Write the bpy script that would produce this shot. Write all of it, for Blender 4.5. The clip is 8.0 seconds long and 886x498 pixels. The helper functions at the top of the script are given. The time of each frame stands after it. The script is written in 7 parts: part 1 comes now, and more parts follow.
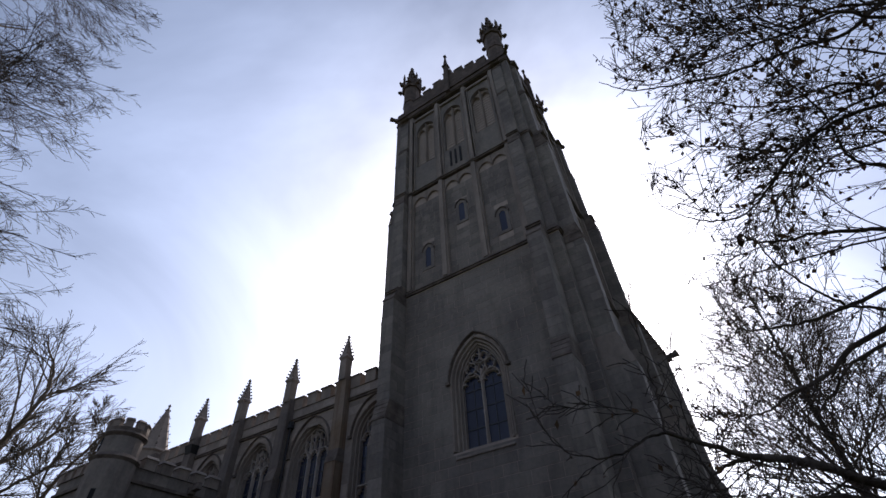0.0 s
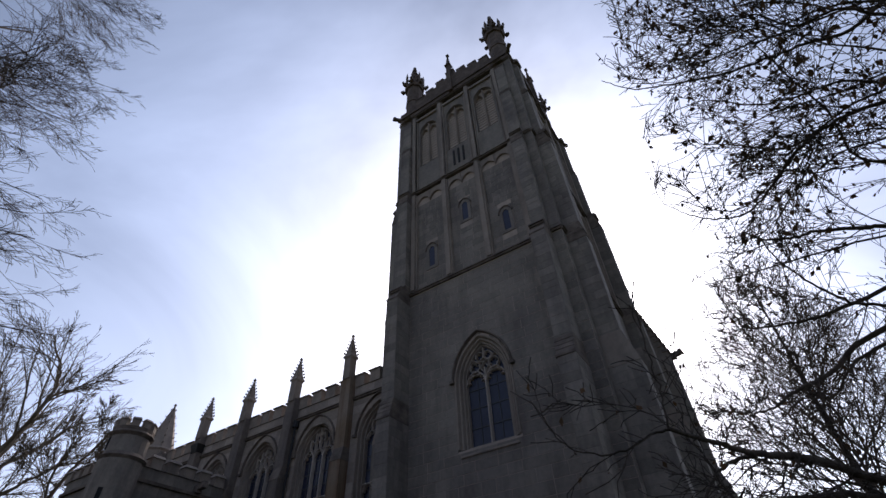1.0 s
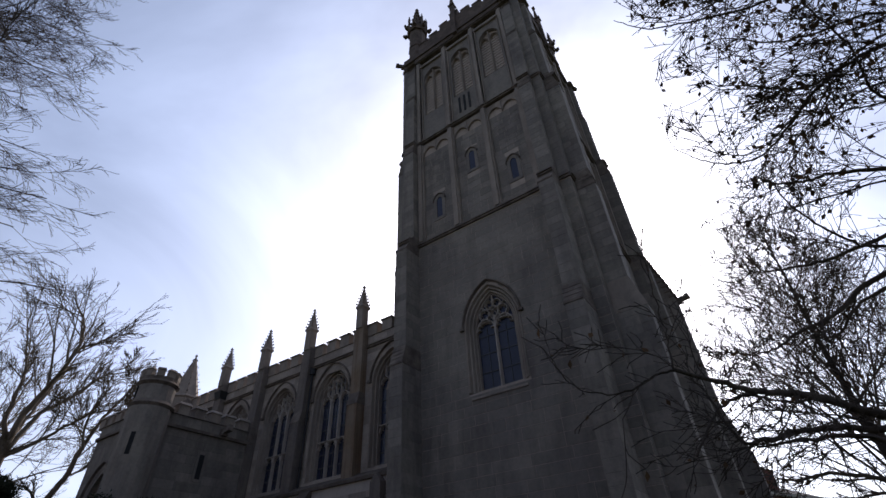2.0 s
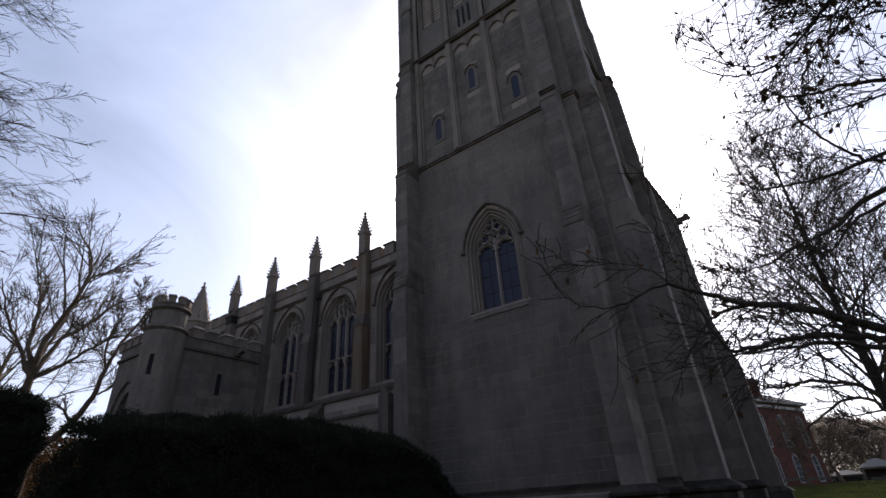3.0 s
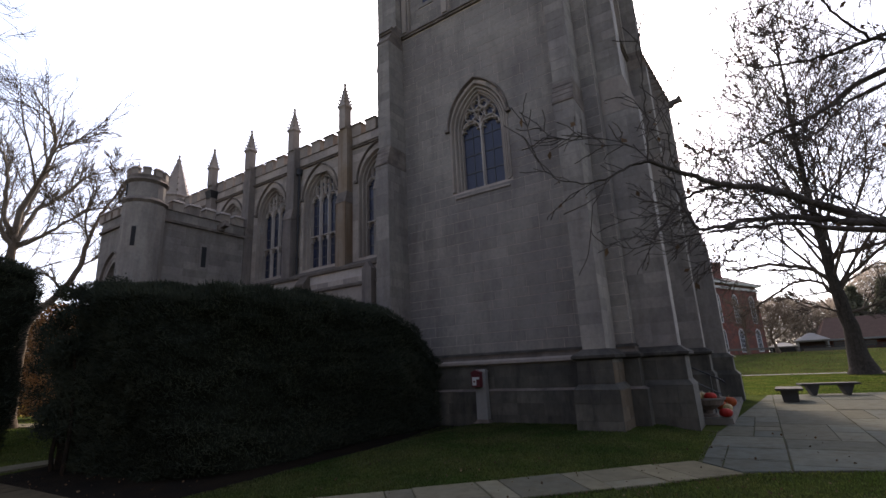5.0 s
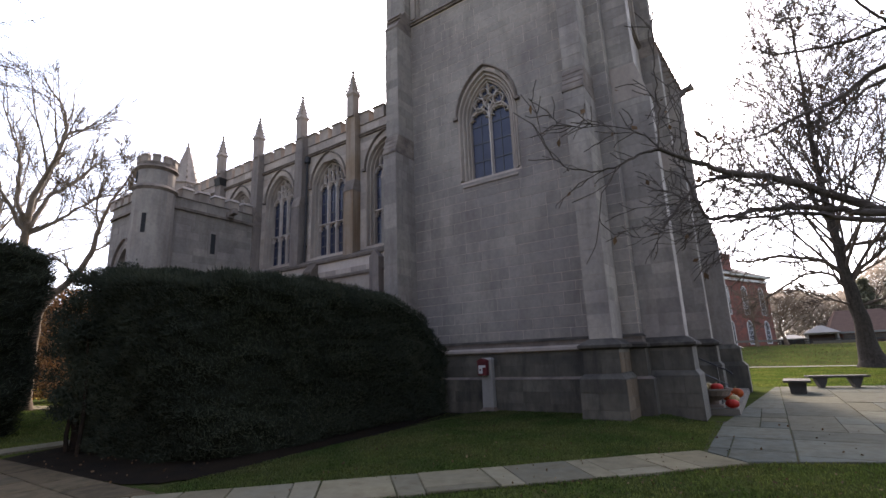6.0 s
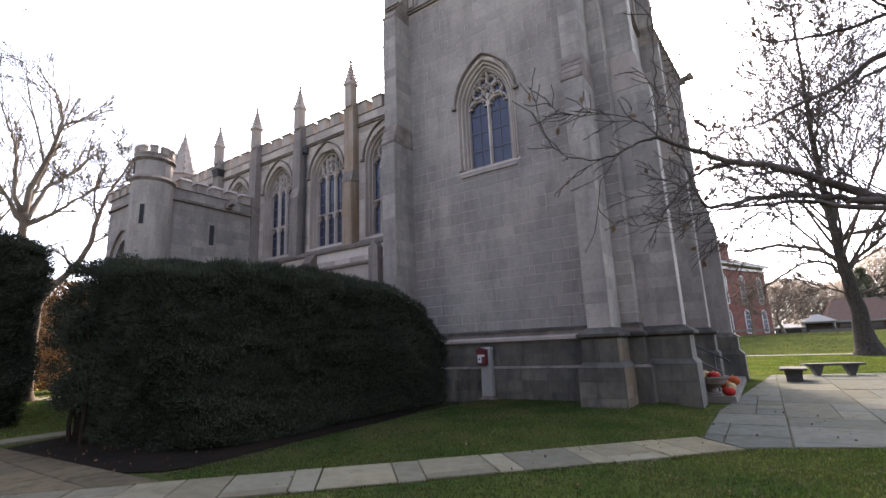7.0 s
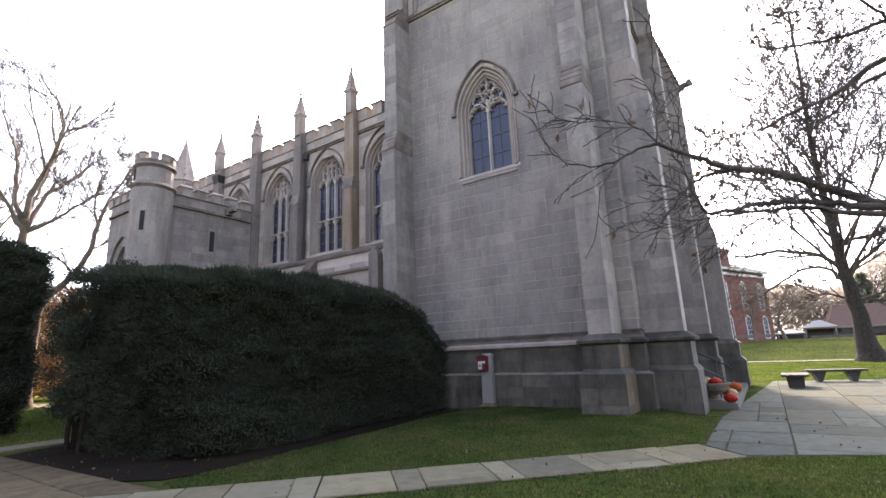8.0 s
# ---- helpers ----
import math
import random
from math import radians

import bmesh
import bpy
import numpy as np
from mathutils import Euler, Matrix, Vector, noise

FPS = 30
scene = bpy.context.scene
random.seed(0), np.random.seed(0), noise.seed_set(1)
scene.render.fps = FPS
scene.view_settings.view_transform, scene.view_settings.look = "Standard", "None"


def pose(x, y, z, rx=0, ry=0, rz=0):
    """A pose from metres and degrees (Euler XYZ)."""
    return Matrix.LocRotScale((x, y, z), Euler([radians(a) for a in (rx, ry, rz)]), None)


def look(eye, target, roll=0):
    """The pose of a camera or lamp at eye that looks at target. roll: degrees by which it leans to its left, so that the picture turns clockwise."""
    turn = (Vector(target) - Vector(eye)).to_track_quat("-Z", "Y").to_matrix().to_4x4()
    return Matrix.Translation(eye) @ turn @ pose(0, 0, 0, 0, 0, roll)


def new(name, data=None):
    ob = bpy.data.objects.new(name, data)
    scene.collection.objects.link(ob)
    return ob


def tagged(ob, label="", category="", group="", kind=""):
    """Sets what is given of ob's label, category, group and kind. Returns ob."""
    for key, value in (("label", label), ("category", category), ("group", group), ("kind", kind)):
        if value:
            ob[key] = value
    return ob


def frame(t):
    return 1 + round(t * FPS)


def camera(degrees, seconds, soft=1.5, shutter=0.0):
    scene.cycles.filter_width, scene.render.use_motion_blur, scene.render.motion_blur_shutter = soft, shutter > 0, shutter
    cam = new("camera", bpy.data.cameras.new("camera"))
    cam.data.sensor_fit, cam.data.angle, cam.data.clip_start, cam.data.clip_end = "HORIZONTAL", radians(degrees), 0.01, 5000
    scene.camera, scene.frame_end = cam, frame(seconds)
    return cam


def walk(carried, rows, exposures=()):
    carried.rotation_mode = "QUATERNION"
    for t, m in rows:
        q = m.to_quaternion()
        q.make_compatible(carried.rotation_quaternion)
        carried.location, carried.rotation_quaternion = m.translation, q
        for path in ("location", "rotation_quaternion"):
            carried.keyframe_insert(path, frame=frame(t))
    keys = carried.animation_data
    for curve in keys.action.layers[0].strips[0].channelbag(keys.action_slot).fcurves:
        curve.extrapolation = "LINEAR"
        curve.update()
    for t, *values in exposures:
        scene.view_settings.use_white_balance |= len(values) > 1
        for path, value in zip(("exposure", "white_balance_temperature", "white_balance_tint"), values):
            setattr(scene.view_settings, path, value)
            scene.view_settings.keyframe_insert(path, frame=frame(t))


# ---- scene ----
import collections

cam = camera(87.0, 8.0)
PATH = [
    (0, pose(-0.014, 0.055, 1.806, 134.03, 2.24, 33.45)),
    (0.5, pose(-0.014, 0.042, 1.802, 134.00, 2.05, 33.75)),
    (1, pose(-0.011, 0.030, 1.782, 133.95, 2.14, 33.91)),
    (1.2, pose(-0.011, 0.001, 1.773, 133.58, 2.30, 34.26)),
    (1.5, pose(-0.009, -0.017, 1.770, 132.44, 2.22, 34.48)),
    (1.7, pose(-0.007, -0.026, 1.761, 130.71, 2.43, 35.00)),
    (2.8, pose(-0.005, -0.036, 1.736, 120.81, 2.94, 36.17)),
    (3, pose(-0.003, -0.036, 1.703, 118.84, 3.27, 36.01)),
    (3.5, pose(-0.004, -0.037, 1.680, 113.66, 3.43, 35.28)),
    (4, pose(-0.002, -0.029, 1.656, 108.94, 3.11, 34.37)),
    (4.5, pose(0.000, -0.019, 1.637, 106.02, 3.02, 33.63)),
    (4.7, pose(-0.002, -0.010, 1.627, 105.15, 2.87, 33.42)),
    (5.8, pose(-0.003, -0.008, 1.616, 103.17, 2.13, 34.25)),
    (6, pose(-0.004, -0.013, 1.607, 102.97, 2.11, 34.35)),
    (6.5, pose(0.001, -0.016, 1.598, 102.19, 2.12, 34.36)),
    (7, pose(-0.001, -0.031, 1.587, 101.83, 2.34, 34.24)),
    (7.5, pose(0.000, -0.020, 1.594, 102.26, 2.26, 33.99)),
    (8, pose(-0.003, -0.023, 1.595, 102.56, 2.40, 34.28)),
]
walk(cam, PATH, exposures=[(0.0, -0.32, 6500, 18), (1.5, -0.32, 6500, 18), (3.0, -0.22, 6700, 19), (3.5, -0.22, 6850, 20), (4.0, -0.06, 7000, 20), (4.5, 0.42, 7050, 20),
                           (4.7, 0.61, 7050, 20), (5.8, 1.48, 7050, 20), (6.0, 1.66, 7050, 20), (6.5, 2.01, 7050, 20), (7.0, 2.24, 7050, 20), (7.5, 2.41, 7050, 20), (8.0, 2.58, 7050, 20)])

# ---------------------------------------------------------------- sky and sun
SUN_AZ, SUN_EL = radians(-20.0), radians(32.0)
sun_dir = Vector((math.sin(SUN_AZ) * math.cos(SUN_EL), math.cos(SUN_AZ) * math.cos(SUN_EL), math.sin(SUN_EL)))
world = bpy.data.worlds.new("sky")
scene.world = world
world.use_nodes = True
wn, wl = world.node_tree.nodes, world.node_tree.links
wn.clear()


def node(nodes, kind, **values):
    n = nodes.new(kind)
    for key, value in values.items():
        n.inputs[key.replace("_", " ")].default_value = value
    return n


def math_node(tree, op, a, b=None, clamp=False):
    n = tree.nodes.new("ShaderNodeMath")
    n.operation, n.use_clamp = op, clamp
    for i, v in enumerate((a, b)):
        if v is None:
            continue
        if isinstance(v, (int, float)):
            n.inputs[i].default_value = v
        else:
            tree.links.new(v, n.inputs[i])
    return n.outputs[0]


sky = wn.new("ShaderNodeTexSky")
sky.sky_type, sky.sun_disc = "NISHITA", False
sky.sun_elevation, sky.sun_rotation = SUN_EL, SUN_AZ
sky.air_density, sky.dust_density, sky.ozone_density = 1.0, 0.7, 2.0
co = wn.new("ShaderNodeTexCoord")
# thin high cloud, lit from behind near the sun
dot = wn.new("ShaderNodeVectorMath")
dot.operation = "DOT_PRODUCT"
wl.new(co.outputs["Generated"], dot.inputs[0])
dot.inputs[1].default_value = sun_dir
WT = world.node_tree
cosang = math_node(WT, "MAXIMUM", dot.outputs["Value"], 0.0)
halfang = math_node(WT, "MULTIPLY", math_node(WT, "ADD", dot.outputs["Value"], 1.0), 0.5)
glow_wide = math_node(WT, "POWER", math_node(WT, "MAXIMUM", halfang, 0.0), 2.6)
glow_near = math_node(WT, "POWER", cosang, 30.0)
sep = wn.new("ShaderNodeSeparateXYZ")
wl.new(co.outputs["Generated"], sep.inputs[0])
den = math_node(WT, "ADD", math_node(WT, "MAXIMUM", sep.outputs["Z"], 0.0), 0.25)
flat = wn.new("ShaderNodeCombineXYZ")
wl.new(math_node(WT, "DIVIDE", sep.outputs["X"], den), flat.inputs[0])
wl.new(math_node(WT, "DIVIDE", sep.outputs["Y"], den), flat.inputs[1])
cloud = node(wn, "ShaderNodeTexNoise", Scale=1.1, Detail=6.0, Roughness=0.55, Distortion=0.6)
wl.new(flat.outputs[0], cloud.inputs["Vector"])
veil = wn.new("ShaderNodeMapRange")
veil.inputs["From Min"].default_value, veil.inputs["From Max"].default_value = 0.36, 0.72
veil.inputs["To Min"].default_value, veil.inputs["To Max"].default_value = 0.0, 1.0
wl.new(cloud.outputs["Fac"], veil.inputs["Value"])
# cloud light: bluish far from the sun, a broad white aureole round it
wide = math_node(WT, "MULTIPLY", math_node(WT, "ADD", math_node(WT, "MULTIPLY", veil.outputs[0], 0.6), 0.4),
                 math_node(WT, "ADD", math_node(WT, "MULTIPLY", glow_wide, 1.06), 0.13))
# pale winter haze low on the horizon, brighter toward the sun
low = math_node(WT, "POWER", math_node(WT, "SUBTRACT", 1.0, math_node(WT, "MAXIMUM", sep.outputs["Z"], 0.0)), 3.2)
haze = math_node(WT, "MULTIPLY", low, math_node(WT, "ADD", math_node(WT, "MULTIPLY", halfang, 0.75), 0.05))
glow_mid = math_node(WT, "POWER", cosang, 9.0)
bright = math_node(WT, "ADD", math_node(WT, "MULTIPLY", glow_near, 10.0), math_node(WT, "MULTIPLY", glow_mid, 2.0))
near = math_node(WT, "ADD", math_node(WT, "MULTIPLY", math_node(WT, "ADD", math_node(WT, "MULTIPLY", veil.outputs[0], 0.6), 0.45), bright), haze)
bg_sky = node(wn, "ShaderNodeBackground", Strength=0.08)
bg_wide = node(wn, "ShaderNodeBackground", Color=(0.655, 0.81, 1.10, 1))
bg_near = node(wn, "ShaderNodeBackground", Color=(1.0, 0.955, 0.88, 1))
wl.new(sky.outputs[0], bg_sky.inputs["Color"])
wl.new(wide, bg_wide.inputs["Strength"])
wl.new(near, bg_near.inputs["Strength"])
both = wn.new("ShaderNodeAddShader")
wl.new(bg_sky.outputs[0], both.inputs[0])
wl.new(bg_wide.outputs[0], both.inputs[1])
every = wn.new("ShaderNodeAddShader")
wl.new(both.outputs[0], every.inputs[0])
wl.new(bg_near.outputs[0], every.inputs[1])
wl.new(every.outputs[0], wn.new("ShaderNodeOutputWorld").inputs[0])

sun_data = bpy.data.lights.new("sun", "SUN")
sun_data.energy, sun_data.angle, sun_data.color = 2.0, radians(6.0), (1.0, 0.9, 0.76)
sun = new("sun", sun_data)
sun.matrix_world = look(sun_dir * 100, (0, 0, 0))


# ---------------------------------------------------------------- materials
def material(name, base, rough=0.8, scale=6.0, vary=0.25, island=0.0, obj=0.0, bump=0.3, bump_scale=60.0, stain=None, stain_amt=0.0,
             stain_scale=(0.6, 0.6, 0.15), metal=0.0, second=None, second_scale=1.5, spec=0.5, through_light=0.0, glow_tint=(1, 1, 1), hue=0.0):
    """A surface with fine and broad colour variation, optional stains and a fine bump."""
    m = bpy.data.materials.new(name)
    m.use_nodes = True
    t = m.node_tree
    ns, ls = t.nodes, t.links
    b = ns["Principled BSDF"]
    b.inputs["Roughness"].default_value, b.inputs["Metallic"].default_value = rough, metal
    b.inputs["Specular IOR Level"].default_value = spec
    geo = ns.new("ShaderNodeNewGeometry")
    pos = geo.outputs["Position"]
    fine = node(ns, "ShaderNodeTexNoise", Scale=scale, Detail=6.0, Roughness=0.6)
    ls.new(pos, fine.inputs["Vector"])
    value = math_node(t, "ADD", math_node(t, "MULTIPLY", math_node(t, "SUBTRACT", fine.outputs["Fac"], 0.5), vary * 2), 1.0)
    if island:
        value = math_node(t, "MULTIPLY", value, math_node(t, "ADD", math_node(t, "MULTIPLY", math_node(t, "SUBTRACT", geo.outputs["Random Per Island"], 0.5), island * 2), 1.0))
    if obj:
        info = ns.new("ShaderNodeObjectInfo")
        value = math_node(t, "MULTIPLY", value, math_node(t, "ADD", math_node(t, "MULTIPLY", math_node(t, "SUBTRACT", info.outputs["Random"], 0.5), obj * 2), 1.0))
    color = ns.new("ShaderNodeMix")
    color.data_type, color.blend_type = "RGBA", "MIX"
    color.inputs["A"].default_value, color.inputs["B"].default_value = (*base, 1), (*(second or base), 1)
    broad = node(ns, "ShaderNodeTexNoise", Scale=second_scale, Detail=3.0)
    ls.new(pos, broad.inputs["Vector"])
    ramp = ns.new("ShaderNodeMapRange")
    ramp.inputs["From Min"].default_value, ramp.inputs["From Max"].default_value = 0.38, 0.62
    ls.new(broad.outputs["Fac"], ramp.inputs["Value"])
    if hue:
        # each piece leans to one of the two colours
        who = ns.new("ShaderNodeObjectInfo")
        scatter = ns.new("ShaderNodeTexWhiteNoise")
        scatter.noise_dimensions = "1D"
        ls.new(who.outputs["Random"], scatter.inputs["W"])
        ls.new(math_node(t, "ADD", math_node(t, "MULTIPLY", ramp.outputs[0], 1 - hue), math_node(t, "MULTIPLY", scatter.outputs["Value"], hue)), color.inputs["Factor"])
    else:
        ls.new(ramp.outputs[0], color.inputs["Factor"])
    out = color.outputs["Result"]
    if stain:
        st = ns.new("ShaderNodeMapping")
        st.inputs["Scale"].default_value = stain_scale
        ls.new(pos, st.inputs["Vector"])
        sn = node(ns, "ShaderNodeTexNoise", Scale=2.2, Detail=5.0, Roughness=0.65)
        ls.new(st.outputs[0], sn.inputs["Vector"])
        sr = ns.new("ShaderNodeMapRange")
        sr.inputs["From Min"].default_value, sr.inputs["From Max"].default_value = 0.46, 0.72
        sr.inputs["To Max"].default_value = stain_amt
        ls.new(sn.outputs["Fac"], sr.inputs["Value"])
        smix = ns.new("ShaderNodeMix")
        smix.data_type = "RGBA"
        smix.inputs["B"].default_value = (*stain, 1)
        ls.new(out, smix.inputs["A"])
        ls.new(sr.outputs[0], smix.inputs["Factor"])
        out = smix.outputs["Result"]
    mul = ns.new("ShaderNodeVectorMath")
    mul.operation = "SCALE"
    ls.new(out, mul.inputs[0])
    ls.new(value, mul.inputs["Scale"])
    ls.new(mul.outputs[0], b.inputs["Base Color"])
    if bump:
        bn = node(ns, "ShaderNodeTexNoise", Scale=bump_scale, Detail=4.0)
        ls.new(pos, bn.inputs["Vector"])
        bp = node(ns, "ShaderNodeBump", Strength=bump, Distance=0.02)
        ls.new(bn.outputs["Fac"], bp.inputs["Height"])
        ls.new(bp.outputs[0], b.inputs["Normal"])
    if through_light:
        # thin leaves let part of the light through
        tl = ns.new("ShaderNodeBsdfTranslucent")
        tint = ns.new("ShaderNodeVectorMath")
        tint.operation = "MULTIPLY"
        tint.inputs[1].default_value = glow_tint
        ls.new(mul.outputs[0], tint.inputs[0])
        ls.new(tint.outputs[0], tl.inputs["Color"])
        mx = ns.new("ShaderNodeMixShader")
        mx.inputs["Fac"].default_value = through_light
        ls.new(b.outputs[0], mx.inputs[1])
        ls.new(tl.outputs[0], mx.inputs[2])
        ls.new(mx.outputs[0], ns["Material Output"].inputs["Surface"])
    return m


def ashlar(name, tone, island, obj):
    """Grey-buff limestone, streaked by rain."""
    return material(name, (0.246 * tone, 0.217 * tone, 0.187 * tone), 0.85, 9.0, 0.32, island=island, obj=obj, bump=0.35, bump_scale=35, stain=(0.112, 0.092, 0.083), stain_amt=0.75,
                    second=(0.188, 0.164, 0.148), second_scale=0.7, stain_scale=(0.9, 0.9, 0.2))


STONE = ashlar("limestone_block", 0.97, 0.18, 0.0)
BLOCK = ashlar("limestone_ashlar", 0.99, 0.0, 0.09)
PALE_STONE = material("pale_limestone_block", (0.345, 0.288, 0.243), 0.85, 9.0, 0.3, island=0.24, bump=0.35, bump_scale=35, stain=(0.160, 0.134, 0.117), stain_amt=0.5, second=(0.296, 0.249, 0.220), second_scale=0.8, stain_scale=(0.8, 0.8, 0.22))
JOINT = material("mortar_core", (0.440, 0.362, 0.310), 0.9, 8.0, 0.15, stain=(0.160, 0.138, 0.120), stain_amt=0.6)
TRIM = material("dressed_limestone", (0.308, 0.258, 0.219), 0.82, 7.0, 0.22, island=0.06, bump=0.2, bump_scale=50, stain=(0.130, 0.108, 0.096), stain_amt=0.75, second=(0.270, 0.222, 0.189))
WEATHER = material("weathered_moulding_stone", (0.150, 0.122, 0.104), 0.9, 6.0, 0.35, island=0.1, bump=0.3, stain=(0.062, 0.052, 0.046), stain_amt=0.75, stain_scale=(1, 1, 1), second=(0.205, 0.168, 0.144), second_scale=2.0, spec=0.2)
PLINTH = material("damp_plinth_stone", (0.092, 0.083, 0.065), 0.88, 6.0, 0.36, island=0.28, bump=0.35, stain=(0.022, 0.019, 0.016), stain_amt=0.92, stain_scale=(1.3, 1.3, 0.35), second=(0.056, 0.051, 0.042), second_scale=1.3)
BLACK_STONE = material("black_moulding_stone", (0.044, 0.039, 0.034), 0.9, 6.0, 0.4, island=0.1, bump=0.35, stain=(0.018, 0.016, 0.014), stain_amt=0.7, stain_scale=(1.2, 1.2, 0.4), second=(0.078, 0.069, 0.059), second_scale=2.2, spec=0.15)
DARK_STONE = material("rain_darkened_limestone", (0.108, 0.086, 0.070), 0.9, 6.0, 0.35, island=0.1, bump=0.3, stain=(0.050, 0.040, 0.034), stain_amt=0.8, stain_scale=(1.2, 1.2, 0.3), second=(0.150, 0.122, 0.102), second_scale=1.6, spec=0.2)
STAINED = material("stained_buttress_stone", (0.200, 0.164, 0.140), 0.88, 8.0, 0.3, island=0.1, bump=0.3, stain=(0.085, 0.070, 0.062), stain_amt=0.8, stain_scale=(1.5, 1.5, 0.14), second=(0.150, 0.125, 0.112), second_scale=1.1)
SOOT = material("sooty_limestone", (0.165, 0.128, 0.110), 0.9, 6.0, 0.35, island=0.1, bump=0.3, stain=(0.07, 0.056, 0.05), stain_amt=0.75, stain_scale=(1, 1, 1), second=(0.12, 0.094, 0.082), second_scale=2.0, spec=0.2)
LOUVRE = material("dark_louvre_board", (0.042, 0.034, 0.03), 0.9, 8.0, 0.3, bump=0.2, spec=0.1)
TRACERY = material("pale_tracery_stone", (0.460, 0.394, 0.347), 0.8, 8.0, 0.18, bump=0.15, stain=(0.200, 0.167, 0.146), stain_amt=0.5, second=(0.390, 0.335, 0.296))
TAN_STONE = material("west_lit_tan_plinth_stone", (0.108, 0.082, 0.058), 0.9, 7.0, 0.3, island=0.15, bump=0.35, stain=(0.06, 0.04, 0.025), stain_amt=0.7, stain_scale=(2, 2, 0.3), second=(0.115, 0.093, 0.07), second_scale=1.2, spec=0.1)
RUST = material("iron_stained_stone", (0.215, 0.155, 0.105), 0.9, 6.0, 0.25, bump=0.3, stain=(0.11, 0.055, 0.022), stain_amt=0.85, stain_scale=(2.2, 2.2, 0.10), second=(0.25, 0.2, 0.16), second_scale=0.7)
LEAD = material("lead_roof", (0.14, 0.15, 0.16), 0.6, 3.0, 0.2)
IRON = material("dark_iron", (0.03, 0.03, 0.032), 0.5, 10.0, 0.2, metal=0.6)
GRASS = material("lawn_soil_and_turf", (0.034, 0.046, 0.014), 0.95, 18.0, 0.5, bump=0.8, bump_scale=90, second=(0.055, 0.068, 0.017), second_scale=0.5, stain=(0.085, 0.066, 0.036), stain_amt=0.4, stain_scale=(1.2, 1.2, 1.2), spec=0.0)
BLADE = material("grass_blade", (0.049, 0.075, 0.028), 0.75, 3.0, 0.35, island=0.45, bump=0, second=(0.092, 0.098, 0.046), second_scale=0.9, spec=0.02, through_light=0.55, glow_tint=(1.12, 1.2, 0.5))
# terrace flags are darker than FLAG: the terrace's shade is put into their colour
TERRACE_FLAG = material("shade_darkened_flag", (0.096, 0.092, 0.066), 0.92, 7.0, 0.3, obj=0.2, bump=0.3, bump_scale=25, stain=(0.05, 0.04, 0.026), stain_amt=0.6, stain_scale=(1.4, 1.4, 1.4), second=(0.072, 0.079, 0.068), second_scale=0.9, spec=0.03, hue=0.75)
FLAG = material("bluestone_flag", (0.172, 0.144, 0.088), 0.92, 7.0, 0.3, obj=0.2, bump=0.3, bump_scale=25, stain=(0.10, 0.082, 0.05), stain_amt=0.65, stain_scale=(1.4, 1.4, 1.4), second=(0.116, 0.108, 0.080), second_scale=0.9, spec=0.05, hue=0.75)
JOINT_DIRT = material("joint_soil", (0.050, 0.041, 0.025), 0.95, 30.0, 0.4, bump=0.6, second=(0.04, 0.048, 0.018), second_scale=3, spec=0.03)
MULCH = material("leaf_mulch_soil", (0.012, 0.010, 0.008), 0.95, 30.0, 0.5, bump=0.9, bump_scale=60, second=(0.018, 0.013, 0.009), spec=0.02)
BROWN_FLAG = material("dark_brown_flag", (0.106, 0.078, 0.047), 0.92, 7.0, 0.35, obj=0.25, bump=0.3, bump_scale=25, stain=(0.032, 0.03, 0.018), stain_amt=0.7, stain_scale=(1.4, 1.4, 1.4), second=(0.084, 0.066, 0.043), second_scale=0.9, spec=0.03, hue=0.6)
YEW = material("yew_foliage", (0.029, 0.034, 0.025), 0.8, 2.0, 0.45, island=0.18, bump=0, second=(0.043, 0.049, 0.033), second_scale=1.1, spec=0.0)
YEW_BARK = material("dark_yew_bark", (0.017, 0.014, 0.011), 0.95, 12.0, 0.45, bump=0.8, bump_scale=18, second=(0.026, 0.018, 0.013), second_scale=5, spec=0.02)
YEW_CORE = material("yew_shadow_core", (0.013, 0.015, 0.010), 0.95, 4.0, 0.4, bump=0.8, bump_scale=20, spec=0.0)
BARK = material("dark_bark", (0.052, 0.042, 0.036), 0.92, 12.0, 0.45, bump=1.0, bump_scale=16, second=(0.085, 0.07, 0.06), second_scale=5, spec=0.2)
PALE_BARK = material("pale_sycamore_bark", (0.16, 0.125, 0.09), 0.85, 6.0, 0.35, bump=0.4, second=(0.13, 0.10, 0.072), second_scale=2.5)
BROWN_BARK = material("flaking_brown_bark", (0.12, 0.09, 0.066), 0.92, 8.0, 0.35, bump=0.5, second=(0.16, 0.12, 0.085), second_scale=2.5, spec=0.1)
# lighter than the trunk's bark: sun glow on the branches put into colour
CROWN_BARK = material("sun_glow_branch_bark", (0.085, 0.067, 0.054), 0.92, 12.0, 0.4, bump=0.6, bump_scale=16, second=(0.062, 0.050, 0.042), second_scale=3, spec=0.05)
TRUNK_BARK = material("furrowed_dark_bark", (0.036, 0.031, 0.026), 0.95, 14.0, 0.5, bump=1.0, bump_scale=14, second=(0.050, 0.043, 0.037), second_scale=6, stain=(0.016, 0.013, 0.011), stain_amt=0.8, stain_scale=(6, 6, 0.5), spec=0.05)
DEAD_LEAF = material("dry_brown_leaf", (0.075, 0.048, 0.028), 0.8, 6.0, 0.3, island=0.5, bump=0, second=(0.095, 0.055, 0.028), spec=0.1, through_light=0.15)
BRICK = material("red_brick", (0.150, 0.040, 0.025), 0.88, 8.0, 0.3, island=0.25, bump=0.2, second=(0.108, 0.038, 0.028), second_scale=1.2)
